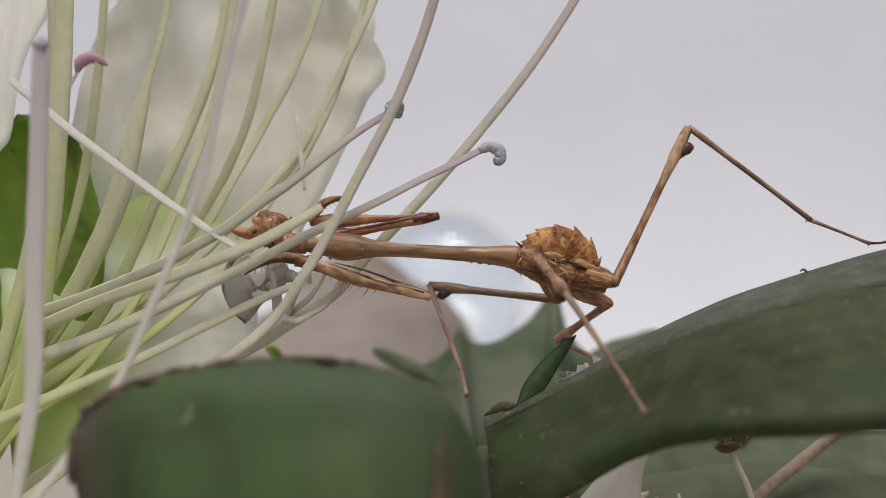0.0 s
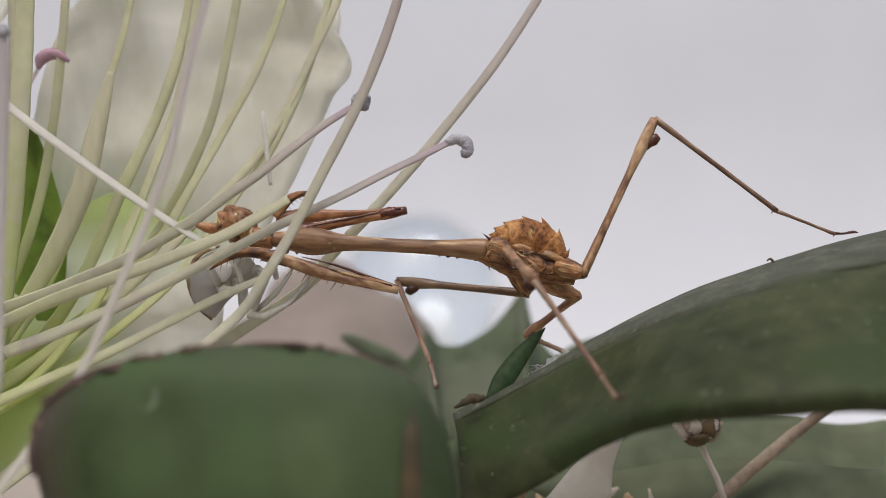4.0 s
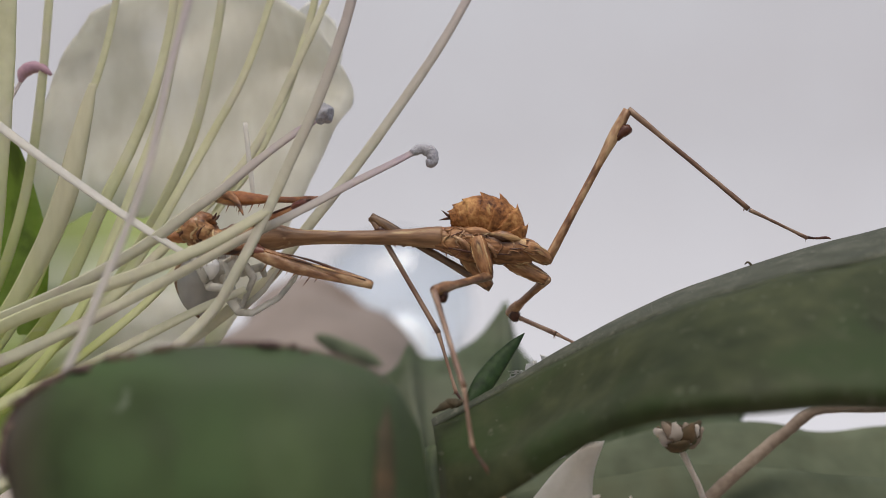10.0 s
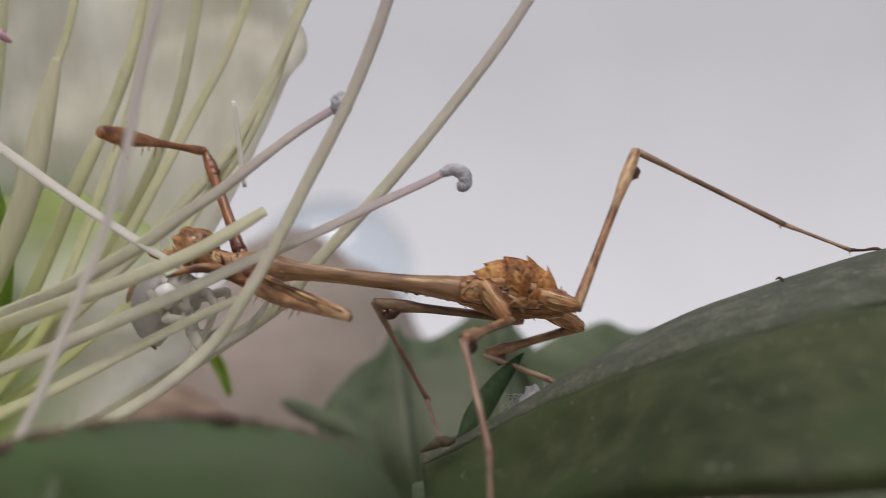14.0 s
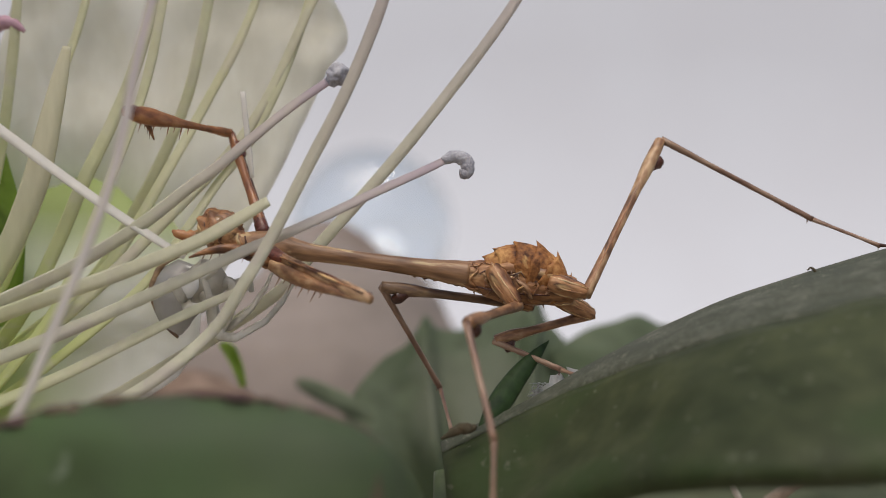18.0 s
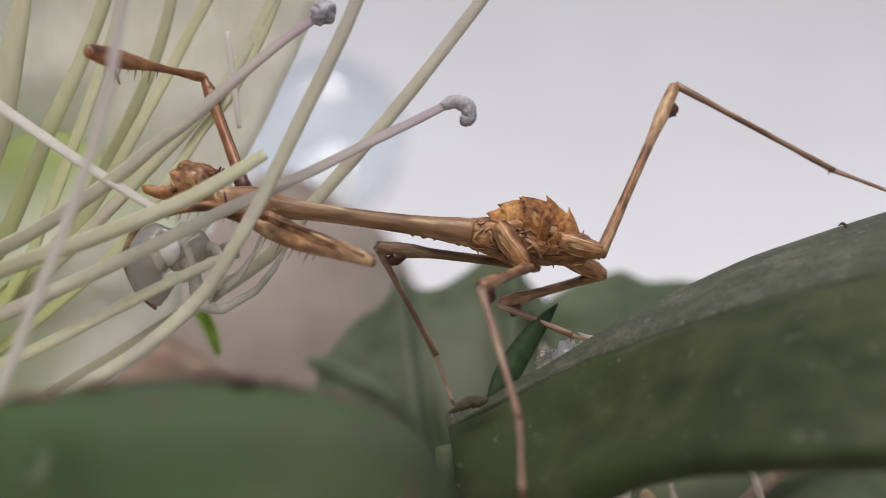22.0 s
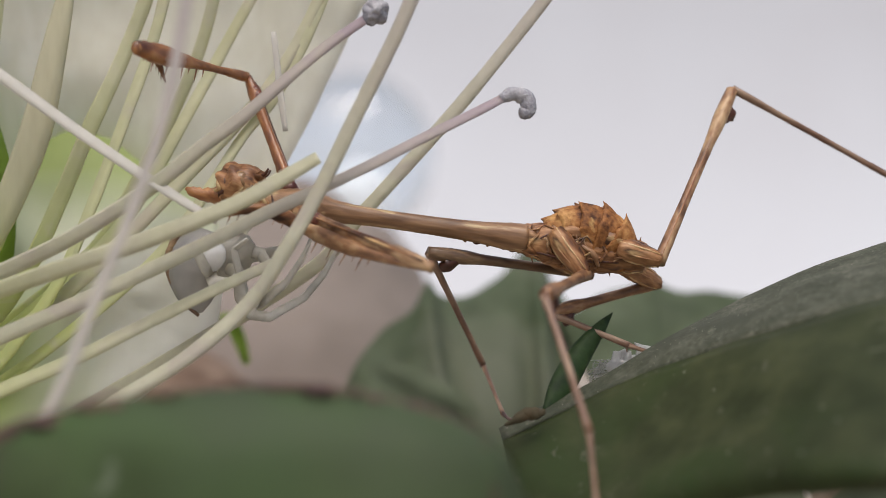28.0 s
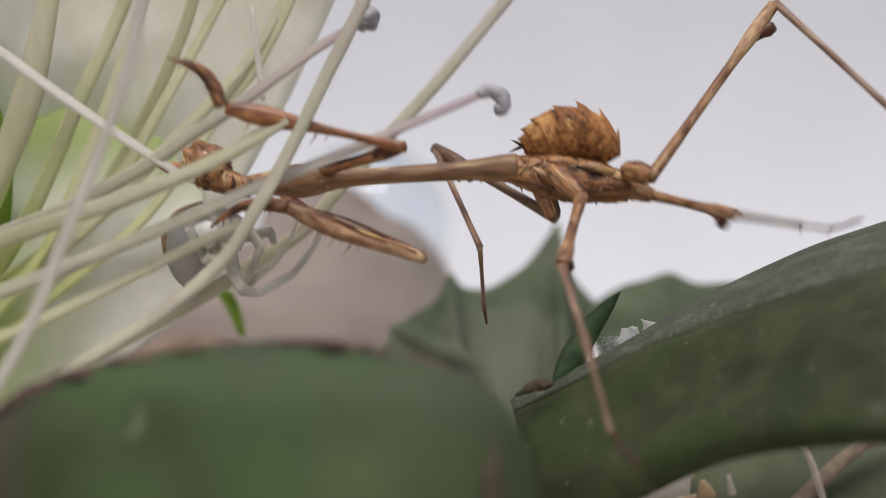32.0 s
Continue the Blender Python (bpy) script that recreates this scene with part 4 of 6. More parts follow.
for k in range(46):
    c = np.array((11.5, 14.00, -21.20)) + (random.uniform(-6.5, 8.5), random.uniform(-2.0, 4.0), random.uniform(-2.2, 2.0))
    d = np.array((random.uniform(-2.4, 2.4), random.uniform(-.8, .8), random.uniform(-1.6, 2.0)))
    b = bmesh.new()
    tube(b, [tuple(c - d), tuple(c + (0, 0, random.uniform(-.5, .5))), tuple(c + d)], [.2, random.uniform(.3, .75), .1], 8, 4, 0.4, rough=0.3)
    part("blade", b, (STRAWTAN, PAPER, STRAWTAN, DRY, PAPER)[k % 5], litter)
b = bmesh.new()
tube(b, [(8.00, 16.00, -164.40), (9.80, 16.00, -85.00), (11.00, 15.00, -50.00), (11.50, 15.00, -34.00), (11.50, 14.00, -23.00)], [0.8, 0.7, 0.6, 0.5, 0.3], 8)
part("stalk", b, DRY, litter)

# ---- the insect ----
mantis = root("praying_mantis", "brown mantis nymph with curled spiny abdomen eating a pale spider", "mantis")


def limb(name, length, radii, material, label="", spines=(), flat=1.0, bend=0.0, start=0.0, n=10, rough=0.12):
    """A limb piece along its own x, from its root joint."""
    b = bmesh.new()
    k = max(len(radii), 5)
    xs = np.linspace(0, 1, k)
    tube(b, [(start + (length - start) * x, 0, bend * math.sin(math.pi * x)) for x in xs], np.interp(xs, np.linspace(0, 1, len(radii)), radii), n, 4, flat, 0, rough)
    thorns = []
    for x, ang, ln, r in spines:
        a = radians(ang)
        o = np.array((length * x, 0, bend * math.sin(math.pi * x)))
        thorns.append((tuple(o), tuple(o + np.array((ln * 0.35, math.sin(a) * ln * .4, math.cos(a) * ln))), r))
    ob = part(name, b, material, mantis, label)
    for foot, tip, r in thorns:
        b = bmesh.new()
        spike(b, foot, tip, r, 5, 0)
        part("spine", b, material, ob)
    return ob


def streak(parent, pts, radii, name="dark_stripe", material=DARK, label=""):
    """A thin raised line or lobe on a limb piece."""
    b = bmesh.new()
    tube(b, pts, radii, 7, 4, 1, 0, 0.3)
    return part(name, b, material, parent, label)


MOVING = []
b = bmesh.new()
ball(b, (-0.2, 0, 0.1), 1.35, (1.25, 1.0, 0.95), 0, 0.32, 32, 20, (0, 25, 0))
for s in (-1, 1):
    spike(b, (0.1, 0.35 * s, 0.9), (0.7, 0.45 * s, 1.5), 0.3, 5, 0)
    spike(b, (-0.9, 0.3 * s, 0.8), (-1.5, 0.35 * s, 0.95), 0.3, 5, 0)
spike(b, (-0.6, 0, 0.9), (-1.1, 0, 1.35), 0.45, 6, 0)
tube(b, [(0.5, 0, -0.2), (1.6, 0, -0.25), (3.0, 0, 0)], [1.0, 0.8, 0.7], 12, 4, 1, 0, 0.3)
head = part("head", b, BROWN, mantis, "spiny brown head with bulging eyes")
b = bmesh.new()
ball(b, (0.1, 0, 1.0), 0.75, (1.3, 0.9, 0.7), 0, 0.5, 20, 12)
part("crown", b, BROWN, head, "rough brown crown")
b = bmesh.new()
tube(b, [(-1.0, 0, -0.6), (-2.0, 0, -0.95), (-2.9, 0, -1.0), (-3.4, 0, -0.9)], [0.6, 0.42, 0.34, 0.1], 9, 5, 0.8, 0, 0.4)
part("snout", b, REDDISH, head, "pointed reddish mouthparts")
for s in (-1, 1):
    b = bmesh.new()
    ball(b, (-0.3, 0.85 * s, 0.35), 0.6, (1, 0.8, 1.15), 0, 0.05)
    part("eye", b, EYE, head)
    b = bmesh.new()
    tube(b, [(0.7, 0.25 * s, 1.1), (0.95, 0.4 * s, 1.35), (1.05, 0.5 * s, 1.7)], [0.12, 0.1, 0.06], 6, 4, lift=0)
    part("antenna", b, DARK, head)
for k, (x, r) in enumerate(((-1.5, 0.75), (-1.1, 1.0), (-0.6, 1.2), (-0.1, 1.3), (0.4, 1.28), (0.9, 1.1), (1.4, 0.95), (1.9, 0.85), (2.4, 0.8))):
    b = bmesh.new()
    tube(b, [(x + 0.18 * math.sin(4 * a + k), math.cos(a) * r * 0.92, -0.05 + math.sin(a) * r * 0.9 + 0.1 * math.cos(3 * a)) for a in np.linspace(-3.6, 0.5, 11)], [0.05, 0.14, 0.1, 0.16, 0.1, 0.05], 7, 3, 1, 0, 0.5)
    part("ridge", b, (PALE, DARK, BROWN)[k % 3], head)
MOVING.append((head, "head", "neck"))
prothorax = limb("prothorax", 16.3, [0.9, 0.86, 0.74, 0.66, 0.61, 0.58, 0.56, 0.55, 0.55, 0.57, 0.62, 0.74, 1.0, 1.12, 0.95, 0.72, 0.55], SHIELD, "long slender brown neck shield", start=-0.9, n=16, rough=0.03)
MOVING.append((prothorax, "waist", "neck"))
streak(prothorax, [(0.5, -0.45, 0.55), (6, -0.3, 0.45), (11, -0.35, 0.5)], [0.1, 0.07, 0.04])
for k, x in enumerate((-0.7, -0.1, 0.6, 1.3, 2.1, 3.0)):
    r = float(np.interp(x, [-1, 0, 1, 2, 3], [0.9, 0.86, 0.75, 0.7, 0.66]))
    streak(prothorax, [(x + 0.2 * math.sin(3 * a + 2 * k), math.cos(a) * r, math.sin(a) * r) for a in np.linspace(2.0, 5.0, 8)], [0.03, 0.1, 0.06, 0.12, 0.05, 0.09, 0.03], "ridge", (BROWN, DARK, STRAW)[k % 3])
for k, x in enumerate((12.6, 13.4, 14.2, 15.0)):
    streak(prothorax, [(x, math.cos(a) * 1.02, math.sin(a) * 1.02) for a in np.linspace(2.2, 5.0, 6)], [0.05, 0.12, 0.14, 0.12, 0.05], "ridge", STRAW)
thorax = limb("thorax", 8.2, [0.8, 1.0, 1.25, 1.5, 1.55, 1.45, 1.3, 1.15, 0.9], BROWN, "rough ridged brown thorax", [(0.12, 170, 1.4, .25), (0.35, 200, 1.7, .3), (0.5, 160, 1.7, .3), (0.7, 190, 1.5, .3)], 0.8, n=18)
MOVING.append((thorax, "waist", "rump"))
cam.data.dof.focus_object = thorax
for k, (x, r) in enumerate(((1.2, 1.05), (2.3, 1.38), (3.3, 1.52), (4.4, 1.52), (5.4, 1.4), (6.4, 1.2), (7.3, 1.0))):
    streak(thorax, [(x + 0.25 * math.sin(5 * a + k), math.cos(a) * r * 0.82, math.sin(a) * r) for a in np.linspace(2.0 + 0.2 * (k % 2), 4.4, 7)], [0.04, 0.1, 0.07, 0.11, 0.08, 0.04], "ridge", STRAW if k % 2 else BROWN)
random.seed(12)
for k in range(30):
    x, a = random.uniform(0.8, 7.6), random.uniform(1.9, 4.6)
    r = float(np.interp(x, [0, 3.5, 8.2], [1.0, 1.55, 1.0]))
    pts = []
    for q in range(4):
        pts.append((x, math.cos(a) * r * 0.93, math.sin(a) * r * 0.97))
        x, a = x + random.uniform(0.15, 0.6), a + random.uniform(-0.35, 0.35)
    streak(thorax, pts, [0.03, 0.06, 0.05, 0.02], "ridge", (PALE, BROWN, BROWN, DARK, BROWN)[k % 5])
streak(thorax, [(1.5, -0.9, -0.75), (3.5, -1.15, -0.85), (6.5, -0.9, -0.6)], [0.05, 0.12, 0.05])
for sgn in (-1, 1):
    for x0 in (2.4, 4.4):
        b = bmesh.new()
        tube(b, [(x0, 0.9 * sgn, 0.75), (x0 + 1.2, 1.15 * sgn, 0.8), (x0 + 2.6, 1.0 * sgn, 0.7)], [0.15, 0.42, 0.1], 8, 5, 0.4, 0, 0.3)
        part("wing_pad", b, BROWN, thorax)
        b = bmesh.new()
        tube(b, [(x0 - 0.6, 1.1 * sgn, 0.2), (x0 + 0.4, 1.25 * sgn, -0.3), (x0 + 0.9, 1.0 * sgn, -1.0)], [0.1, 0.2, 0.1], 6, 4, 1, 0, 0.3)
        part("side_ridge", b, STRAW, thorax)
b = bmesh.new()
ARC = spline([(0, -0.35, 0.85), (0.85, 0.7, 1.45), (2.1, 1.2, 1.76), (3.5, 1.1, 1.7), (4.75, 0.5, 1.24), (5.6, 0.0, 0.58)], 14)
tube(b, [(p[0], 0, p[1]) for p in ARC[::10]], [p[2] * 0.86 for p in ARC[::10]], 14, 4, 0.75, 0, 0.1)
abdomen = part("abdomen", b, RUST, mantis, "rust-brown curled abdomen edged with spiny lobes")
MOVING.append((abdomen, "abdomen_root", "abdomen_tip"))
for k in range(7):
    seg = ARC[k * 10: k * 10 + 13]
    b = bmesh.new()
    rings = []
    for i, p in enumerate(seg[::2]):
        v = i / 6
        f = np.array(seg[min(2 * i + 2, 12)][:2]) - np.array(seg[max(2 * i - 2, 0)][:2]) if len(seg) > 12 else np.array(seg[-1][:2]) - np.array(seg[0][:2])
        f = f / np.linalg.norm(f)
        ring = []
        for q in range(36):
            a = 2 * math.pi * q / 36
            lobe = max(0.0, math.cos(6 * (a - math.pi / 2) + k)) ** 2 * max(0.0, v - 0.45) * (0.75 + 0.35 * math.sin(a))
            r = p[2] * (0.90 + 0.10 * v + 0.34 * lobe + 0.05 * noise.noise(Vector((q * 0.6, i * 0.5, k))))
            c = np.array((p[0] + f[0] * lobe * 0.4, 0, p[1] + f[1] * lobe * 0.4))
            w = c + r * (math.sin(a) * np.array((-f[1], 0, f[0])) + math.cos(a) * np.array((0, 0.78, 0)))
            ring.append(b.verts.new(Vector(w) * 0.001))
        rings.append(ring)
    for u, w in zip(rings, rings[1:]):
        for q in range(36):
            b.faces.new((u[q], u[(q + 1) % 36], w[(q + 1) % 36], w[q]))
    b.faces.new(rings[0][::-1]), b.faces.new(rings[-1])
    part("segment", b, RUST, abdomen)
for sgn in (-1, 1):
    b = bmesh.new()
    spike(b, (5.7, 0.3 * sgn, 0.1), (6.5, 0.5 * sgn, 0.35 * sgn), 0.14, 6, 0)
    part("cercus", b, DARK, abdomen)
for side, ls in (("far_arm", (9.4, 10.7, 4.0)), ("near_arm", (11.0, 9.8, 5.3))):
    coxa = limb("fore_coxa", ls[0], [0.52, 0.46, 0.38, 0.34, 0.36, 0.44, 0.3], STRAW if side == "near_arm" else REDDISH, "pale brown upper arm" if side == "near_arm" else "reddish-brown upper arm", flat=0.8)
    MOVING.append((coxa, side + "_a", side + "_b"))
    if side == "far_arm":
        streak(coxa, [(ls[0] * 0.76, -0.1, 0.1), (ls[0] * 0.82, -0.12, 0.12), (ls[0] * 0.9, -0.1, 0.1)], [0.34, 0.42, 0.36], "dark_band", GARNET)
    streak(coxa, [(ls[0] * 0.04, 0, 0), (ls[0] * 0.1, 0, 0), (ls[0] * 0.2, 0, 0)], [0.5, 0.58, 0.42], "dark_base", GARNET, "dark red base")
    streak(coxa, [(ls[0] * 0.1, -0.36, 0.18), (ls[0] * 0.5, -0.26, 0.2), (ls[0] * 0.95, -0.26, 0.22)], [0.06, 0.09, 0.06], "ridge", BROWN if side == "near_arm" else DARK)
    fem = limb("fore_femur", ls[1], [0.30, 0.27, 0.31, 0.40, 0.50, 0.50, 0.34] if side == "near_arm" else [0.36, 0.33, 0.25, 0.26, 0.34, 0.48, 0.62, 0.58, 0.34], STRAW if side == "near_arm" else REDDISH, "spined grasping thigh", [(x, 175 + 8 * (k % 3 - 1), 0.75 + 0.45 * (k % 2), .08) for k, x in enumerate((.42, .48, .54, .6, .66, .72, .78, .84))], 0.6, bend=-0.3 if side == "near_arm" else 0.0)
    MOVING.append((fem, side + "_b", side + "_c"))
    b = bmesh.new()
    reach = 1.0 if side == "near_arm" else 0.3
    tube(b, [(0.1, -0.1, 0.28), (2.5 * reach, -0.18, 0.42 * reach), (5.5 * reach, -0.2, 0.6 * reach), (8.0 * reach, -0.15, 0.5 * reach)], [0.1, 0.12, 0.09, 0.03], 7, 4, 1, 0, 0.3)
    part("dark_stripe", b, DARK, fem, "dark streak along the thigh")
    MOVING.append((limb("fore_tibia", ls[2], [0.40, 0.44, 0.36, 0.24, 0.06], BROWN, "hooked spiny shin", [(x, 180, 0.7, .06) for x in (.2, .3, .4, .5, .6, .7, .8)], 0.7, bend=0.8), side + "_c", side + "_d"))
for side, ls, mt in (("near_mid", (3.2, 8.0, 8.0, 4.0), STRAW), ("far_mid", (3.5, 11.0, 10.8, 5.1), DUSK), ("near_hind", (2.7, 13.5, 12.4, 5.4), STRAW), ("far_hind", (3.6, 7.1, 5.3, 1.8), STRAW)):
    coxa = limb("coxa", ls[0], [0.55, 0.72, 0.66, 0.62, 0.45], BROWN)
    MOVING.append((coxa, side + "_a", side + "_b"))
    for a, mk in ((0.2, BROWN), (1.3, DARK), (2.4, PALE), (3.3, BROWN), (4.2, PALE), (5.2, BROWN)):
        streak(coxa, [(0, math.cos(a) * 0.5, math.sin(a) * 0.5), (ls[0] * 0.4, math.cos(a + .2) * 0.68, math.sin(a + .2) * 0.68), (ls[0] * 0.95, math.cos(a) * 0.5, math.sin(a) * 0.5)], [0.04, 0.06, 0.04], "ridge", mk)
    femur = limb("femur", ls[1], [0.40, 0.36, 0.31, 0.31, 0.33, 0.47, 0.38], mt, start=-0.2, rough=0.06)
    MOVING.append((femur, side + "_b", side + "_c"))
    streak(femur, [(ls[1] * 0.80, 0, -0.08), (ls[1] * 0.86, 0, -0.42), (ls[1] * 0.90, 0, -0.66), (ls[1] * 0.925, 0, -0.62)], [0.2, 0.42, 0.44, 0.15], "knee_lobe", DARK, "dark knee lobe")
    streak(femur, [(0.3, -0.22, 0.24), (ls[1] * 0.5, -0.18, 0.18), (ls[1] * 0.9, -0.2, 0.2)], [0.06, 0.05, 0.07], "stripe", REDDISH)
    MOVING.append((limb("tibia", ls[2], [0.27, 0.22, 0.2, 0.2, 0.22], SHIN, "", [(0.97, 150, .5, .07), (0.97, 210, .5, .07)]), side + "_c", side + "_d"))
    tarsus = limb("tarsus", ls[3], [0.19, 0.14, 0.13, 0.13, 0.17], SHIN, "", [(0.97, 160, .4, .05)], n=7)
    MOVING.append((tarsus, side + "_d", side + "_e"))
    streak(tarsus, [(ls[3] * 0.97, 0, 0), (ls[3] + 0.7, 0, 0.28), (ls[3] + 1.6, 0, 0.75), (ls[3] + 2.0, 0, 0.8)], [0.15, 0.1, 0.12, 0.03], "claw", DARK, "dark hooked foot claw")

spider = root("crab_spider", "pale translucent crab spider held by the mantis", "spider")
b = bmesh.new()
tube(b, [(-16.34, 2.50, -0.29), (-16.78, 2.50, -1.44), (-17.25, 2.50, -2.78), (-17.33, 2.30, -3.92), (-17.18, 2.20, -4.87), (-17.06, 2.20, -5.32)], [1.1, 2.0, 2.05, 1.45, .75, .2], 24, 6, 0.7, LIFT, 0.04)
belly = part("abdomen", b, GREYSPIDER, spider, "grey glossy shield-shaped abdomen")
b = bmesh.new()
tube(b, [(-16.6, 1.9, 0.5), (-18.2, 1.9, -0.2), (-18.95, 1.9, -1.5), (-19.0, 1.9, -2.7), (-18.5, 1.9, -3.8), (-17.7, 1.9, -4.9), (-17.1, 1.9, -5.5)], [0.08, 0.2, 0.24, 0.2, 0.16, 0.16, 0.1], 8, 5, 0.6, LIFT, 0.3)
part("rim", b, DUSK, belly, "dark brownish rim")
b = bmesh.new()
ball(b, (-15.06, 1.00, -1.63), 1.35, (1.1, 0.9, 1.1), rough=0.25, u=24, v=16)
part("carapace", b, SPIDERLEG, spider, "greyish translucent fore part")
b = bmesh.new()
ball(b, (-15.85, -0.70, -1.85), 0.88, (0.95, 0.7, 1.1), rough=0.08, u=24, v=16, turn=(0, 20, 0))
part("head", b, WHITESPIDER, spider, "pale glossy head")
for pts in ([(-14.58, 0.50, -2.19), (-14.19, 0.00, -4.32), (-13.32, -1.00, -5.34), (-12.28, -1.20, -5.43), (-10.27, -1.00, -4.26), (-9.13, -1.00, -2.87), (-8.24, -1.00, -1.23)],
            [(-14.79, 1.50, -1.81), (-14.24, 1.00, -4.24), (-13.06, 0.50, -4.70), (-11.53, 0.00, -3.45), (-10.55, 0.00, -1.97), (-10.01, 0.00, -0.74)],
            [(-14.50, 1.00, -1.43), (-13.11, 0.50, -1.62), (-12.46, 0.00, -2.54), (-13.09, 0.00, -4.20), (-13.44, 0.00, -5.13)],
            [(-14.89, 2.00, -1.24), (-13.85, 2.50, -1.80), (-12.14, 2.00, -1.40), (-11.90, 2.00, -2.24)],
            [(-15.75, 0.00, -2.57), (-16.00, -1.30, -2.74), (-16.62, -1.50, -1.56), (-16.89, -1.00, -1.41)],
            [(-15.02, 0.00, -2.56), (-14.11, -1.20, -2.84), (-14.45, -1.40, -1.47), (-13.68, -1.00, -0.80)],
            [(-16.12, 0.00, -2.75), (-15.65, -1.20, -3.35), (-14.58, -1.20, -3.45), (-14.01, -1.00, -2.55)]):
    b = bmesh.new()
    w = [.34, .40, .36, .36, .30, .26, .14]
    tube(b, [p for q in zip(pts, pts[1:]) for p in (q[0], tuple(np.array(q[0]) * 0.85 + np.array(q[1]) * 0.15), tuple(np.array(q[0]) * 0.15 + np.array(q[1]) * 0.85))] + [pts[-1]], w, 10, 2, 0.45)
    part("leg", b, SPIDERLEG, spider)

# ---- movement ----
def motions():
    def link(ob, a, b, up=(0, 0, 1)):
        """Key ob so that its x runs from joint a to joint b."""
        rows = []
        for t, p, q in zip(TIMES, JOINTS[a], JOINTS[b]):
            x = (Vector(q) - Vector(p)).normalized()
            y = Vector(up).cross(x)
            if y.length < 0.35:
                y = y + 0.5 * Vector((0, 1, 0)).cross(x).cross(x) * -1
            y = (y - x * y.dot(x)).normalized()
            m = Matrix((x, y, x.cross(y))).transposed().to_4x4()
            rows.append((t, Matrix.Translation(P(*p)) @ m))
        walk(ob, rows)

    TIMES = (0, 4.8, 5.2, 5.5, 5.75, 6, 6.25, 6.5, 6.75, 7, 7.5, 8, 10.2, 11, 12.6, 13.5, 13.75, 14, 14.5, 16.5, 30.5, 30.65, 30.8, 31, 31.2, 31.4, 31.6, 31.8, 32)
    JOINTS = {}
    JOINTS["head"] = [(-15.8, 0.0, 2.9), (-15.8, 0.0, 2.9), (-14.6, 0.0, 1.6), (-14.1, 0.0, 1.6), (-15.1, 0.0, 2.0), (-16.2, 0.0, 2.3), (-14.6, 0.0, 2.5), (-13.1, 0.0, 2.7), (-14.9, 0.0, 3.0), (-16.5, 0.0, 3.3), (-16.3, 0.0, 3.3), (-17.1, 0.0, 3.1), (-17.1, 0.0, 3.1), (-16.1, 0.0, 2.2), (-14.9, 0.0, 1.5), (-14.9, 0.0, 1.5), (-13.3, 0.0, 2.6), (-14.1, 0.0, 2.1), (-14.1, 0.0, 2.2), (-14.1, 0.0, 2.2), (-14.1, 0.0, 2.2), (-14.1, 0.0, 1.5), (-13.7, 0.0, 0.6), (-13.7, 0.0, 0.7), (-13.9, 0.0, -0.0), (-14.7, 0.0, -0.8), (-15.4, 0.0, -1.4), (-16.6, 0.0, 0.6), (-17.9, 0.0, 2.6)]
    JOINTS["neck"] = [(-13.3, 0.0, 1.9), (-13.3, 0.0, 1.9), (-12.6, 0.0, 1.2), (-11.8, 0.0, 0.9), (-12.8, 0.0, 1.3), (-13.8, 0.0, 1.8), (-12.4, 0.0, 1.9), (-10.9, 0.0, 1.9), (-12.6, 0.0, 2.2), (-14.2, 0.0, 2.6), (-14.5, 0.0, 2.5), (-15.1, 0.0, 2.6), (-15.1, 0.0, 2.6), (-14.0, 0.0, 1.5), (-13.3, 0.0, 1.0), (-13.3, 0.0, 1.0), (-11.0, 0.0, 1.8), (-10.7, 0.0, 1.1), (-11.2, 0.0, 1.3), (-11.2, 0.0, 1.3), (-11.2, 0.0, 1.3), (-11.7, 0.0, 0.6), (-11.7, 0.0, -0.4), (-11.0, 0.0, -0.3), (-11.3, 0.0, -1.0), (-12.3, 0.0, -1.8), (-13.3, 0.0, -2.5), (-14.4, 0.0, -0.5), (-15.7, 0.0, 1.6)]
    JOINTS["waist"] = [(3.1, 0.0, 1.0), (3.1, 0.0, 1.0), (3.6, 0.0, 0.3), (4.3, 0.0, -0.1), (3.5, 0.0, 0.9), (2.8, 0.0, 1.8), (3.3, 0.0, 2.7), (3.9, 0.0, 3.5), (2.5, 0.0, 3.4), (1.1, 0.0, 3.2), (1.4, 0.0, 2.7), (1.3, 0.0, 2.4), (1.3, 0.0, 2.4), (2.1, 0.0, 1.8), (3.1, 0.0, 0.8), (3.1, 0.0, 0.8), (4.0, 0.0, 1.0), (3.3, 0.0, -0.6), (2.2, 0.0, -0.5), (2.2, 0.0, -0.5), (2.2, 0.0, -0.5), (3.4, 0.0, -0.7), (4.8, 0.0, -1.4), (5.2, 0.0, -0.8), (4.9, 0.0, -1.5), (3.9, 0.0, -2.2), (3.0, 0.0, -2.8), (1.9, 0.0, -0.1), (0.9, 0.0, 2.7)]
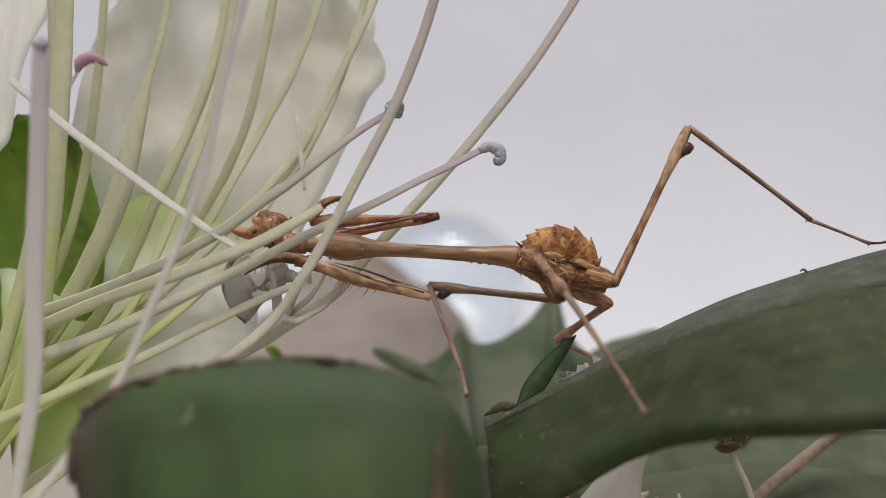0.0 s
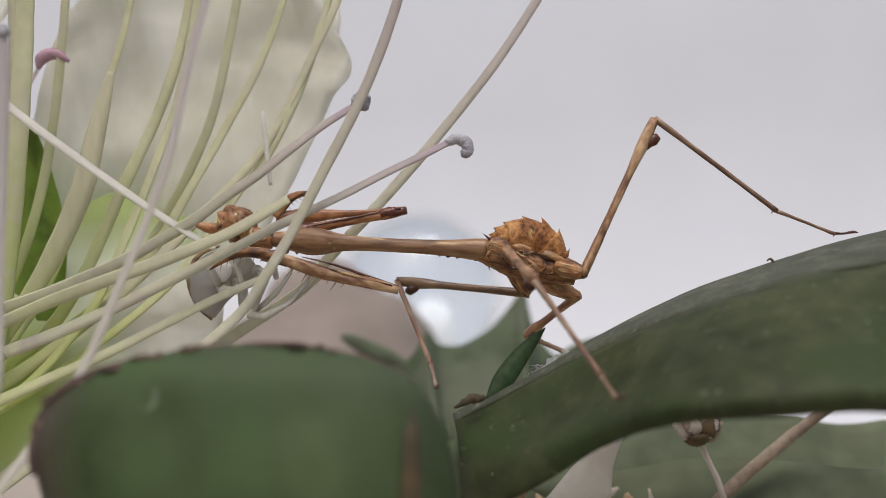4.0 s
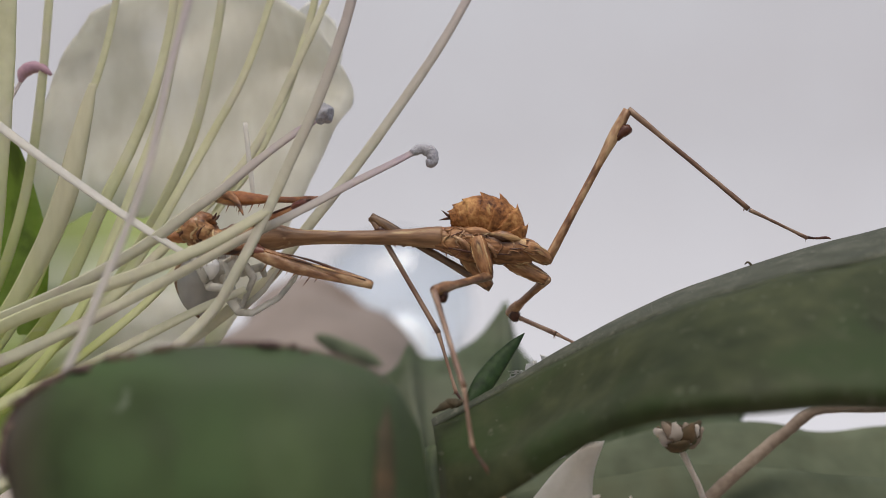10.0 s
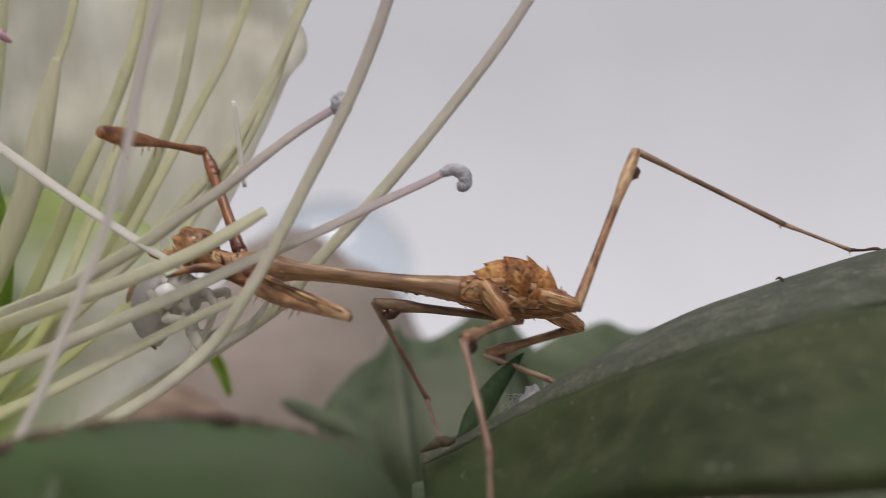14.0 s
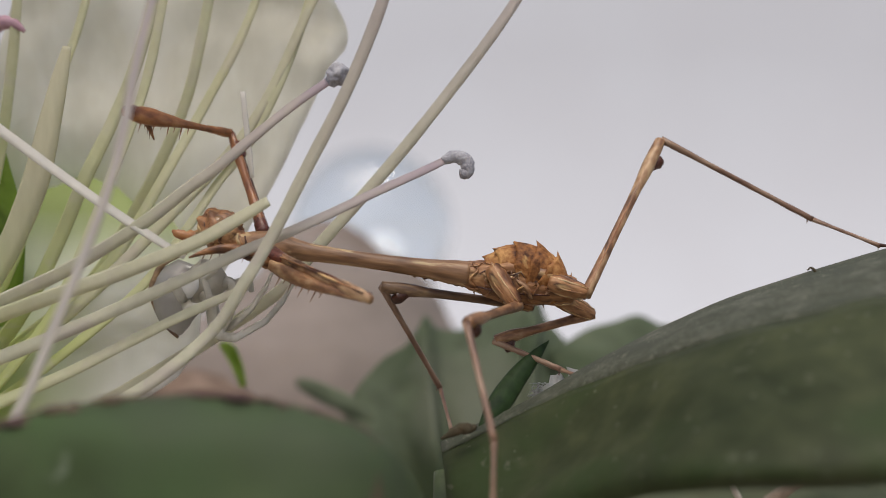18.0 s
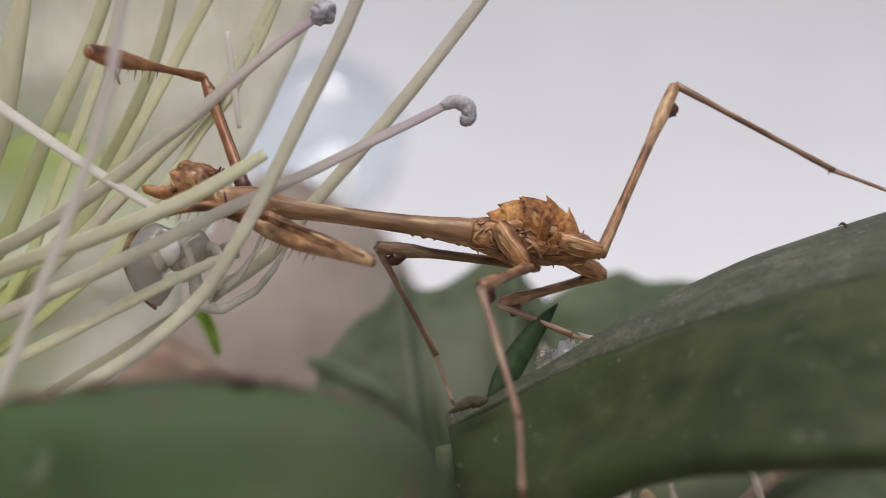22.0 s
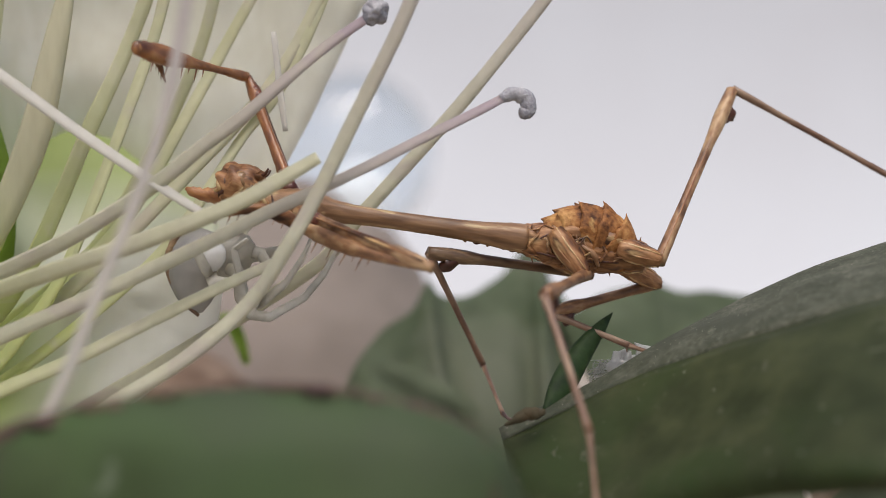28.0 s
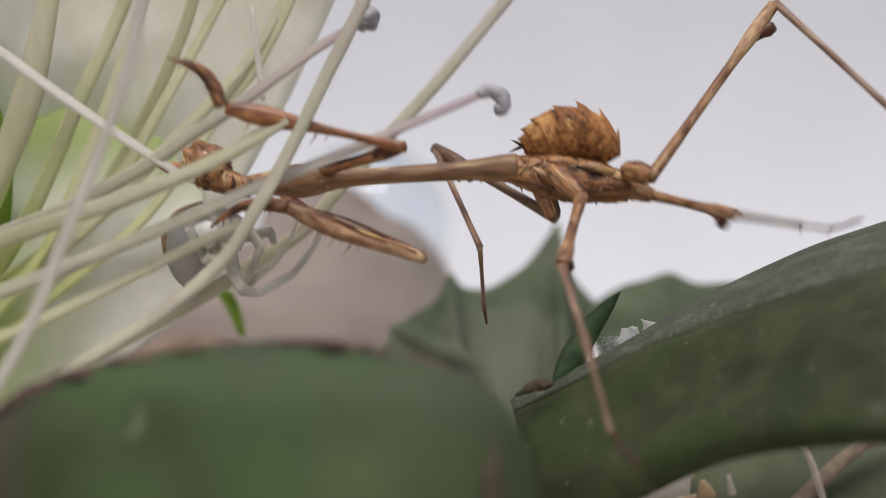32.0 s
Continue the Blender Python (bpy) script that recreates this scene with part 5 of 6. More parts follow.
    JOINTS["rump"] = [(10.2, 0.0, -0.8), (10.2, 0.0, -0.8), (10.8, 0.0, -1.5), (11.4, 0.0, -2.0), (10.9, 0.0, -1.1), (10.6, 0.0, -0.1), (11.3, 0.0, 1.2), (12.0, 0.0, 2.5), (10.7, 0.0, 2.1), (9.3, 0.0, 1.6), (9.6, 0.0, 1.3), (9.6, 0.0, 1.1), (9.6, 0.0, 1.1), (9.9, 0.0, 0.6), (10.7, 0.0, -0.7), (10.7, 0.0, -0.7), (11.1, 0.0, -0.4), (11.2, 0.0, -1.8), (10.1, 0.0, -1.7), (10.1, 0.0, -1.7), (10.1, 0.0, -1.7), (10.0, 0.0, -2.6), (11.6, 0.0, -3.8), (11.8, 0.0, -3.0), (11.5, 0.0, -3.7), (11.1, 0.0, -4.4), (10.7, 0.0, -5.0), (9.7, 0.0, -1.8), (8.7, 0.0, 1.5)]
    JOINTS["abdomen_tip"] = [(4.0, 0.0, 1.7), (4.0, 0.0, 1.7), (4.2, 0.0, 1.7), (4.7, 0.0, 1.5), (3.4, 0.0, 2.9), (2.1, 0.0, 4.4), (3.4, 0.0, 4.9), (4.6, 0.0, 5.5), (2.9, 0.0, 5.7), (1.2, 0.0, 5.9), (2.1, 0.0, 5.2), (2.0, 0.0, 4.2), (2.0, 0.0, 4.2), (2.8, 0.0, 4.0), (3.1, 0.0, 2.5), (3.1, 0.0, 2.5), (5.7, 0.0, 1.6), (5.5, 0.0, -0.8), (4.4, 0.0, -0.7), (4.4, 0.0, -0.7), (4.4, 0.0, -0.7), (5.3, 0.0, -0.3), (6.2, 0.0, -0.4), (6.9, 0.0, 0.3), (6.7, 0.0, -0.5), (5.9, 0.0, -0.4), (5.2, 0.0, -0.1), (3.2, 0.0, 2.2), (1.4, 0.0, 4.1)]
    JOINTS["abdomen_root"] = [(9.6, 0.0, -0.5), (9.6, 0.0, -0.5), (9.8, 0.0, -0.3), (10.2, 0.0, -0.5), (9.5, 0.0, 1.0), (8.6, 0.0, 2.4), (9.7, 0.0, 2.9), (10.9, 0.0, 3.2), (9.3, 0.0, 3.3), (7.8, 0.0, 3.3), (8.4, 0.0, 2.6), (8.1, 0.0, 1.9), (8.1, 0.0, 1.9), (8.7, 0.0, 1.7), (9.4, 0.0, -0.0), (9.4, 0.0, -0.0), (11.3, 0.0, -0.2), (10.4, 0.0, -2.2), (9.3, 0.0, -2.1), (9.3, 0.0, -2.1), (9.3, 0.0, -2.1), (10.4, 0.0, -2.4), (11.2, 0.0, -3.2), (12.2, 0.0, -2.4), (11.9, 0.0, -3.3), (11.6, 0.0, -3.4), (11.3, 0.0, -3.6), (9.6, 0.0, -0.5), (7.8, 0.0, 3.5)]
    JOINTS["far_arm_a"] = [(-11.5, 1.0, 2.6), (-11.5, 1.0, 2.6), (-12.8, 1.0, 1.8), (-12.0, 1.0, 1.5), (-13.3, 1.0, 1.9), (-14.5, 1.0, 2.4), (-12.8, 1.0, 2.1), (-11.0, 1.0, 1.9), (-12.5, 1.0, 2.2), (-14.0, 1.0, 2.5), (-14.4, 1.0, 2.7), (-15.3, 1.0, 3.0), (-15.3, 1.0, 3.0), (-13.7, 1.0, 2.0), (-13.4, 1.0, 1.2), (-13.4, 1.0, 1.2), (-10.8, 1.0, 2.1), (-11.2, 1.0, 1.6), (-11.2, 1.0, 1.7), (-11.2, 1.0, 1.7), (-11.2, 1.0, 1.7), (-10.7, 1.0, 1.0), (-10.3, 1.0, 0.1), (-8.9, 1.0, 0.3), (-9.2, 1.0, -0.4), (-10.6, 1.0, -1.3), (-12.0, 1.0, -2.1), (-12.2, 1.0, -0.1), (-12.6, 1.0, 2.0)]
    JOINTS["far_arm_b"] = [(-2.6, 2.8, 4.6), (-2.6, 2.8, 4.6), (-4.4, 4.5, 4.4), (-3.7, 4.3, 4.6), (-5.4, 5.5, 4.5), (-6.6, -4.0, 2.7), (-4.6, -3.0, 3.9), (-3.2, 4.0, 6.2), (-5.0, -4.4, 3.7), (-8.3, -6.5, 2.1), (-7.3, -5.0, 3.1), (-7.3, -3.5, 4.8), (-7.3, -3.5, 4.8), (-5.6, -3.4, 3.6), (-4.9, 4.7, 3.1), (-5.0, 5.0, 2.9), (-6.3, -4.8, 7.9), (-14.6, 4.2, 9.8), (-14.6, 4.2, 9.9), (-14.6, 4.2, 9.9), (-14.6, 4.2, 9.9), (-12.5, -6.9, 5.7), (-11.1, -8.2, 1.7), (-9.1, -8.2, 2.0), (-9.4, -8.2, 1.3), (-6.5, -7.5, -1.4), (-5.0, -4.8, -4.2), (-4.8, -4.6, -0.5), (-5.2, -4.6, 3.4)]
    JOINTS["far_arm_c"] = [(-13.3, 2.9, 4.1), (-13.3, 2.9, 4.1), (-12.1, -2.8, 3.9), (-12.0, -2.2, 3.0), (-12.6, -2.2, 3.5), (-15.0, 2.4, 4.5), (-12.9, 3.5, 5.6), (-9.9, -4.1, 5.1), (-12.1, 3.2, 6.4), (-14.2, 1.8, 5.5), (-14.8, 2.0, 5.9), (-16.3, 2.1, 6.2), (-16.3, 2.1, 6.2), (-14.6, 2.3, 4.7), (-13.0, -2.1, 3.7), (-13.1, -1.9, 3.7), (-14.8, 1.5, 10.1), (-19.4, -5.2, 9.6), (-19.4, -5.2, 9.7), (-19.4, -5.2, 9.7), (-19.4, -5.2, 9.7), (-21.6, -3.2, 10.1), (-15.9, 0.3, 5.8), (-13.7, 0.6, 5.9), (-13.9, 0.6, 5.2), (-14.0, -1.7, 3.7), (-11.9, 2.4, -0.4), (-13.4, 0.8, 2.9), (-15.8, -6.4, 5.5)]
    JOINTS["far_arm_d"] = [(-9.8, 2.2, 6.0), (-9.8, 2.2, 6.0), (-14.0, 0.6, 4.6), (-14.1, 0.3, 5.3), (-15.4, 0.2, 5.1), (-18.2, 4.6, 5.6), (-16.2, 5.5, 6.0), (-13.0, -1.6, 5.0), (-15.9, 4.1, 5.4), (-18.0, 2.0, 4.1), (-16.8, 5.1, 4.2), (-13.7, -0.1, 4.4), (-13.7, -0.1, 4.4), (-15.1, -1.6, 4.2), (-16.2, 0.3, 3.4), (-16.3, 0.5, 3.4), (-14.9, 5.4, 9.4), (-18.6, -1.5, 8.4), (-18.6, -1.5, 8.5), (-18.6, -1.5, 8.5), (-18.6, -1.5, 8.5), (-21.4, 0.5, 8.6), (-16.7, -2.5, 3.1), (-16.7, -0.2, 2.8), (-17.0, -0.4, 2.1), (-15.9, 1.3, 1.8), (-10.1, -1.1, -0.7), (-15.5, 3.4, 5.0), (-19.1, -7.4, 8.5)]
    JOINTS["near_arm_a"] = [(-13.5, -1.5, 0.5), (-13.5, -1.5, 0.5), (-12.5, -1.5, 0.0), (-11.6, -1.5, -0.1), (-12.2, -1.5, 0.5), (-12.9, -1.5, 0.9), (-11.8, -1.5, 0.9), (-10.7, -1.5, 0.7), (-11.7, -1.5, 1.0), (-12.7, -1.5, 1.2), (-12.9, -1.5, 1.4), (-13.5, -1.5, 1.6), (-13.5, -1.5, 1.6), (-11.9, -1.5, 0.4), (-12.2, -1.5, -0.3), (-12.2, -1.5, -0.3), (-10.1, -1.5, 1.1), (-10.7, -1.5, 0.7), (-10.7, -1.5, 0.8), (-10.7, -1.5, 0.8), (-10.7, -1.5, 0.8), (-10.9, -1.5, 0.1), (-11.0, -1.5, -1.1), (-10.1, -1.5, -1.2), (-10.4, -1.5, -1.9), (-11.0, -1.5, -3.0), (-11.6, -1.5, -4.0), (-12.3, -1.5, -1.8), (-12.9, -1.5, 0.3)]
    JOINTS["near_arm_b"] = [(-2.9, -1.8, -2.4), (-2.9, -1.8, -2.4), (-2.0, -1.8, -3.0), (-1.3, -2.7, -3.5), (-1.9, -2.8, -2.8), (-2.4, -2.3, -2.3), (-1.3, -3.3, -1.8), (-0.4, -4.6, -1.3), (-1.7, -5.2, -1.5), (-3.3, -6.3, -1.6), (-3.0, -4.9, -1.7), (-3.2, -3.1, -1.7), (-3.2, -3.1, -1.7), (-2.5, -6.1, -2.8), (-2.2, -5.2, -2.8), (-2.2, -5.2, -2.8), (-0.7, -6.3, -1.8), (-2.9, -8.4, -2.6), (-2.9, -8.4, -2.5), (-2.9, -8.4, -2.5), (-2.9, -8.4, -2.5), (-1.7, -6.3, -3.5), (-1.6, -5.8, -4.8), (-0.6, -5.9, -4.5), (-0.9, -5.9, -5.2), (-1.6, -5.8, -6.7), (-2.5, -5.9, -8.2), (-3.1, -5.8, -5.9), (-4.0, -6.7, -3.3)]
    JOINTS["near_arm_c"] = [(-12.4, -1.9, 0.3), (-12.4, -1.9, 0.3), (-11.4, -1.8, -0.1), (-10.5, -2.5, -0.2), (-11.3, -3.3, -0.0), (-11.9, -4.4, 0.1), (-10.9, -3.4, 0.4), (-9.4, -1.1, 0.7), (-10.7, -1.8, 0.7), (-12.0, -2.3, 0.7), (-12.0, -2.2, 0.9), (-12.5, -1.9, 1.1), (-12.5, -1.9, 1.1), (-11.3, -2.5, -0.2), (-11.2, -2.0, -0.3), (-11.2, -2.0, -0.3), (-9.6, -3.0, 0.7), (-10.3, -2.6, -0.2), (-10.3, -2.6, -0.1), (-10.3, -2.6, -0.1), (-10.3, -2.6, -0.1), (-10.5, -2.7, -0.9), (-10.2, -1.9, -2.0), (-9.4, -2.2, -2.2), (-9.6, -1.9, -3.0), (-10.1, -1.5, -4.2), (-10.3, -0.5, -5.4), (-11.3, -1.3, -2.8), (-12.4, -2.8, -0.1)]
    JOINTS["near_arm_d"] = [(-17.5, -1.8, -0.7), (-17.5, -1.8, -0.7), (-15.9, -4.3, -1.0), (-14.5, -5.9, -1.0), (-15.0, -6.9, -0.8), (-15.3, -8.2, -1.0), (-14.5, -6.8, -1.0), (-13.4, -4.0, -0.9), (-14.7, -4.8, -0.8), (-16.2, -5.0, -0.6), (-16.1, -5.1, -0.6), (-16.6, -4.7, -0.6), (-16.6, -4.7, -0.6), (-15.6, -5.0, -1.7), (-15.6, -4.7, -0.9), (-15.6, -4.7, -0.9), (-13.7, -6.1, 0.2), (-15.1, -4.8, 0.1), (-15.1, -4.8, 0.2), (-15.1, -4.8, 0.2), (-15.1, -4.8, 0.2), (-14.4, -6.2, -0.8), (-14.2, -5.3, -1.8), (-13.3, -5.6, -1.6), (-13.6, -5.2, -2.3), (-15.1, 0.2, -4.4), (-15.1, 1.1, -6.5), (-16.2, 0.1, -4.0), (-17.3, -1.5, -1.2)]
    JOINTS["near_mid_a"] = [(4.6, -1.2, 1.2), (4.6, -1.2, 1.2), (7.0, -1.2, -0.1), (9.5, -1.2, -1.0), (8.9, -1.2, -0.3), (8.5, -1.2, 0.4), (8.0, -1.2, 1.4), (7.5, -1.2, 2.5), (7.6, -1.2, 2.0), (7.7, -1.2, 1.6), (6.4, -1.2, 1.8), (4.9, -1.2, 2.2), (4.9, -1.2, 2.2), (5.2, -1.2, 1.7), (5.6, -1.2, 0.6), (5.6, -1.2, 0.6), (6.8, -1.2, 0.8), (5.7, -1.2, -0.3), (4.6, -1.2, -0.2), (4.6, -1.2, -0.2), (4.6, -1.2, -0.2), (6.1, -1.2, -1.4), (7.3, -1.2, -2.8), (7.9, -1.2, -1.2), (7.6, -1.2, -2.0), (6.8, -1.2, -2.6), (6.1, -1.2, -3.2), (5.0, -1.2, -0.4), (4.0, -1.2, 2.5)]
    JOINTS["near_mid_b"] = [(5.4, -4.2, 0.4), (5.4, -4.2, 0.4), (7.9, -4.2, -0.8), (10.5, -4.2, -1.6), (9.5, -4.3, -0.3), (8.7, -4.3, 0.9), (8.8, -4.2, 1.1), (8.8, -3.8, 1.3), (9.3, -3.8, 1.2), (9.8, -3.6, 1.3), (8.3, -2.8, -0.3), (5.7, -1.3, -0.9), (5.7, -1.3, -0.9), (6.4, -2.2, -1.0), (7.1, -2.4, -1.9), (7.1, -2.4, -1.9), (8.0, -2.8, -1.6), (7.4, -2.1, -2.9), (6.3, -2.1, -2.8), (6.3, -2.1, -2.8), (6.3, -2.1, -2.8), (6.9, -3.1, -3.8), (8.0, -3.3, -5.1), (8.5, -3.5, -3.3), (8.2, -3.5, -4.1), (8.0, -3.0, -4.9), (7.6, -2.8, -5.5), (6.6, -3.0, -2.5), (5.5, -3.2, 0.6)]
    JOINTS["near_mid_c"] = [(6.9, -11.5, -2.6), (6.9, -11.5, -2.6), (13.7, -9.7, 0.2), (17.4, -6.9, 2.5), (14.0, -7.1, 6.5), (9.5, -7.1, 9.0), (6.2, -9.6, 6.5), (3.5, -9.9, 1.1), (9.7, -8.3, 7.8), (15.5, -9.2, 1.8), (9.2, -10.7, -1.1), (1.6, -8.0, -2.7), (1.6, -8.0, -2.7), (2.8, -9.0, -3.4), (4.1, -9.5, -4.1), (4.1, -9.5, -4.1), (4.9, -10.0, -3.6), (4.1, -9.4, -4.0), (3.0, -9.4, -3.9), (3.0, -9.4, -3.9), (3.0, -9.4, -3.9), (3.0, -10.0, -4.6), (3.5, -9.9, -4.9), (6.0, -10.6, -5.9), (5.9, -10.8, -6.6), (3.0, -9.4, -4.9), (1.3, -7.0, -2.9), (1.6, -9.2, -3.6), (3.6, -9.7, -3.7)]
    JOINTS["near_mid_d"] = [(11.0, -13.8, -9.1), (11.0, -13.8, -9.1), (19.3, -13.4, -4.2), (23.7, -11.4, 0.8), (21.4, -9.2, 3.8), (17.2, -7.2, 5.5), (13.4, -10.8, 2.3), (9.9, -11.2, -3.6), (17.4, -10.1, 4.8), (23.5, -11.8, 0.3), (15.2, -13.0, -5.9), (3.6, -11.5, -9.7), (3.6, -11.5, -9.7), (4.2, -14.0, -9.6), (4.5, -16.2, -8.4), (4.5, -16.2, -8.4), (5.6, -16.1, -8.7), (5.4, -13.9, -10.3), (4.6, -13.9, -10.4), (4.6, -13.9, -10.4), (4.6, -13.9, -10.4), (4.0, -16.3, -9.4), (3.7, -17.0, -8.6), (5.3, -16.8, -11.0), (5.2, -16.8, -11.8), (3.7, -14.9, -10.6), (3.2, -11.9, -8.9), (2.9, -15.2, -8.7), (4.1, -16.4, -8.0)]
    JOINTS["near_mid_e"] = [(11.4, -17.6, -10.5), (11.4, -17.6, -10.5), (20.6, -16.9, -5.8), (25.8, -14.5, -0.8), (25.0, -10.6, 1.9), (21.4, -7.7, 3.5), (17.3, -11.8, 0.3), (12.9, -13.0, -5.6), (19.9, -13.0, 3.5), (25.1, -15.3, -0.7), (16.5, -15.8, -8.6), (4.1, -12.5, -13.6), (4.1, -12.5, -13.6), (4.3, -16.1, -13.1), (4.3, -19.2, -11.0), (4.3, -19.2, -11.0), (5.4, -19.0, -11.4), (5.3, -16.5, -13.4), (4.5, -16.5, -13.5), (4.5, -16.5, -13.5), (4.5, -16.5, -13.5), (4.0, -19.1, -12.3), (4.0, -19.6, -11.6), (4.7, -20.3, -12.8), (4.6, -20.4, -13.5), (4.2, -17.1, -13.9), (4.6, -12.2, -12.9), (4.2, -15.5, -12.8), (5.1, -17.3, -12.0)]
    JOINTS["far_mid_a"] = [(6.0, 1.0, -0.4), (6.0, 1.0, -0.4), (6.3, 1.0, -1.3), (6.4, 1.0, -1.8), (5.8, 1.0, -0.8), (5.0, 1.0, 0.3), (5.9, 1.0, 1.3), (6.7, 1.0, 2.3), (5.3, 1.0, 2.1), (3.8, 1.0, 1.9), (3.9, 1.0, 1.6), (3.8, 1.0, 1.4), (3.8, 1.0, 1.4), (4.3, 1.0, 0.7), (5.4, 1.0, -0.5), (5.4, 1.0, -0.5), (6.5, 1.0, -0.5), (5.9, 1.0, -1.7), (4.8, 1.0, -1.6), (4.8, 1.0, -1.6), (4.8, 1.0, -1.6), (5.7, 1.0, -2.6), (6.7, 1.0, -3.5), (7.1, 1.0, -3.3), (6.2, 1.0, -2.3), (5.5, 1.0, -3.3), (4.9, 1.0, -4.3), (4.0, 1.0, -0.8), (3.1, 1.0, 2.8)]
    JOINTS["far_mid_b"] = [(7.4, 3.8, -2.2), (7.4, 3.8, -2.2), (8.2, 3.7, -2.6), (8.8, 3.4, -2.8), (7.9, 3.3, -2.3), (7.0, 3.1, -1.7), (7.9, 3.3, -0.5), (8.7, 3.5, 0.8), (7.6, 2.9, 0.2), (6.3, 2.3, -0.2), (6.3, 1.8, -0.9), (5.9, 1.2, -1.4), (5.9, 1.2, -1.4), (6.7, 3.0, -1.0), (7.2, 3.2, -2.5), (7.2, 3.2, -2.5), (8.8, 3.0, -2.2), (8.5, 3.0, -2.8), (7.4, 3.0, -2.7), (7.4, 3.0, -2.7), (7.4, 3.0, -2.7), (7.6, 3.7, -3.7), (7.9, 4.2, -4.3), (8.3, 4.2, -4.1), (7.5, -0.5, -5.2), (7.1, -0.5, -6.1), (6.7, -0.6, -6.9), (5.4, -0.3, -3.7), (4.2, 0.4, -0.4)]
    JOINTS["far_mid_c"] = [(-3.4, 5.2, -1.0), (-3.4, 5.2, -1.0), (-2.2, 1.0, -4.9), (-0.8, 5.5, -7.8), (-2.2, 0.1, -5.3), (-3.4, -0.2, -2.7), (-2.6, 5.4, -2.9), (-1.1, 6.2, -3.4), (-2.6, 5.4, -3.1), (-4.1, 4.9, -2.7), (-4.3, 3.8, 1.0), (-3.5, 0.6, 4.2), (-3.5, 0.6, 4.2), (-4.1, 5.0, -0.4), (-2.5, 7.7, 0.1), (-2.5, 7.7, 0.1), (-1.3, 6.9, -0.1), (-1.8, -0.5, -1.6), (-2.9, -0.5, -1.5), (-2.9, -0.5, -1.5), (-2.9, -0.5, -1.5), (-2.1, 8.7, -2.4), (-0.8, 10.9, -3.3), (-0.5, 10.7, -3.0), (3.2, 7.5, -11.4), (-0.5, 7.4, -4.6), (1.3, 4.5, 1.3), (-1.3, 5.1, 3.1), (-3.5, 6.2, 4.8)]
    JOINTS["far_mid_d"] = [(-0.4, -2.2, -8.1), (-0.4, -2.2, -8.1), (-0.7, -8.5, -9.5), (-2.0, 15.0, -9.7), (-3.7, 9.6, -8.1), (-3.6, -9.7, -7.0), (-3.2, -4.1, -7.0), (-3.1, 15.7, -6.8), (-3.4, -4.1, -6.3), (-4.8, -4.6, -5.4), (-2.2, -4.4, -5.6), (1.8, 0.2, -5.1), (1.8, 0.2, -5.1), (-1.7, -2.1, -8.1), (0.8, -0.1, -6.5), (0.8, -0.1, -6.5), (2.1, -0.8, -6.8), (1.7, 6.5, -8.7), (0.9, 6.5, -8.8), (0.9, 6.5, -8.8), (0.9, 6.5, -8.8), (0.8, 0.5, -8.7), (1.6, 2.1, -9.0), (1.9, 2.0, -8.8), (8.3, 16.3, -14.8), (1.8, -1.8, -9.7), (1.9, -3.2, -6.1), (0.5, -2.6, -4.1), (-0.6, -1.3, -2.4)]
    JOINTS["far_mid_e"] = [(0.1, -7.0, -9.8), (0.1, -7.0, -9.8), (-0.8, -3.7, -11.0), (-2.0, 9.9, -10.5), (-3.5, 4.7, -9.6), (-4.0, -4.9, -8.4), (-2.9, -8.8, -8.8), (-3.0, 11.2, -9.3), (-3.2, -8.8, -8.2), (-4.4, -9.3, -7.1), (-1.2, -7.7, -9.3), (3.2, -0.8, -10.0), (3.2, -0.8, -10.0), (-0.8, -6.7, -10.0), (2.2, 2.3, -10.9), (2.2, 2.3, -10.9), (3.1, 1.6, -11.3), (2.7, 2.2, -11.5), (1.9, 2.2, -11.6), (1.9, 2.2, -11.6), (1.9, 2.2, -11.6), (1.4, 3.1, -13.0), (2.3, 5.4, -12.8), (2.7, 5.3, -12.6), (9.8, 11.3, -15.1), (3.2, 1.5, -13.3), (2.5, -0.3, -10.4), (1.0, 0.5, -8.3), (-0.2, 1.9, -6.4)]
    JOINTS["near_hind_a"] = [(9.5, -0.8, -0.5), (9.5, -0.8, -0.5), (10.4, -0.8, -1.4), (11.3, -0.8, -2.1), (10.6, -0.8, -1.0), (10.0, -0.8, 0.0), (10.7, -0.8, 1.3), (11.2, -0.8, 2.7), (9.6, -0.8, 2.4), (8.1, -0.8, 2.1), (8.5, -0.8, 1.8), (8.7, -0.8, 1.5), (8.7, -0.8, 1.5), (8.7, -0.8, 0.9), (10.0, -0.8, -0.2), (10.0, -0.8, -0.2), (11.2, -0.8, -0.0), (9.6, -0.8, -1.2), (8.5, -0.8, -1.1), (8.5, -0.8, -1.1), (8.5, -0.8, -1.1), (10.4, -0.8, -2.4), (11.4, -0.8, -3.5), (11.8, -0.8, -3.0), (11.6, -0.8, -3.7), (11.3, -0.8, -4.4), (11.1, -0.8, -5.0), (9.9, -0.8, -1.2), (8.7, -0.8, 2.5)]
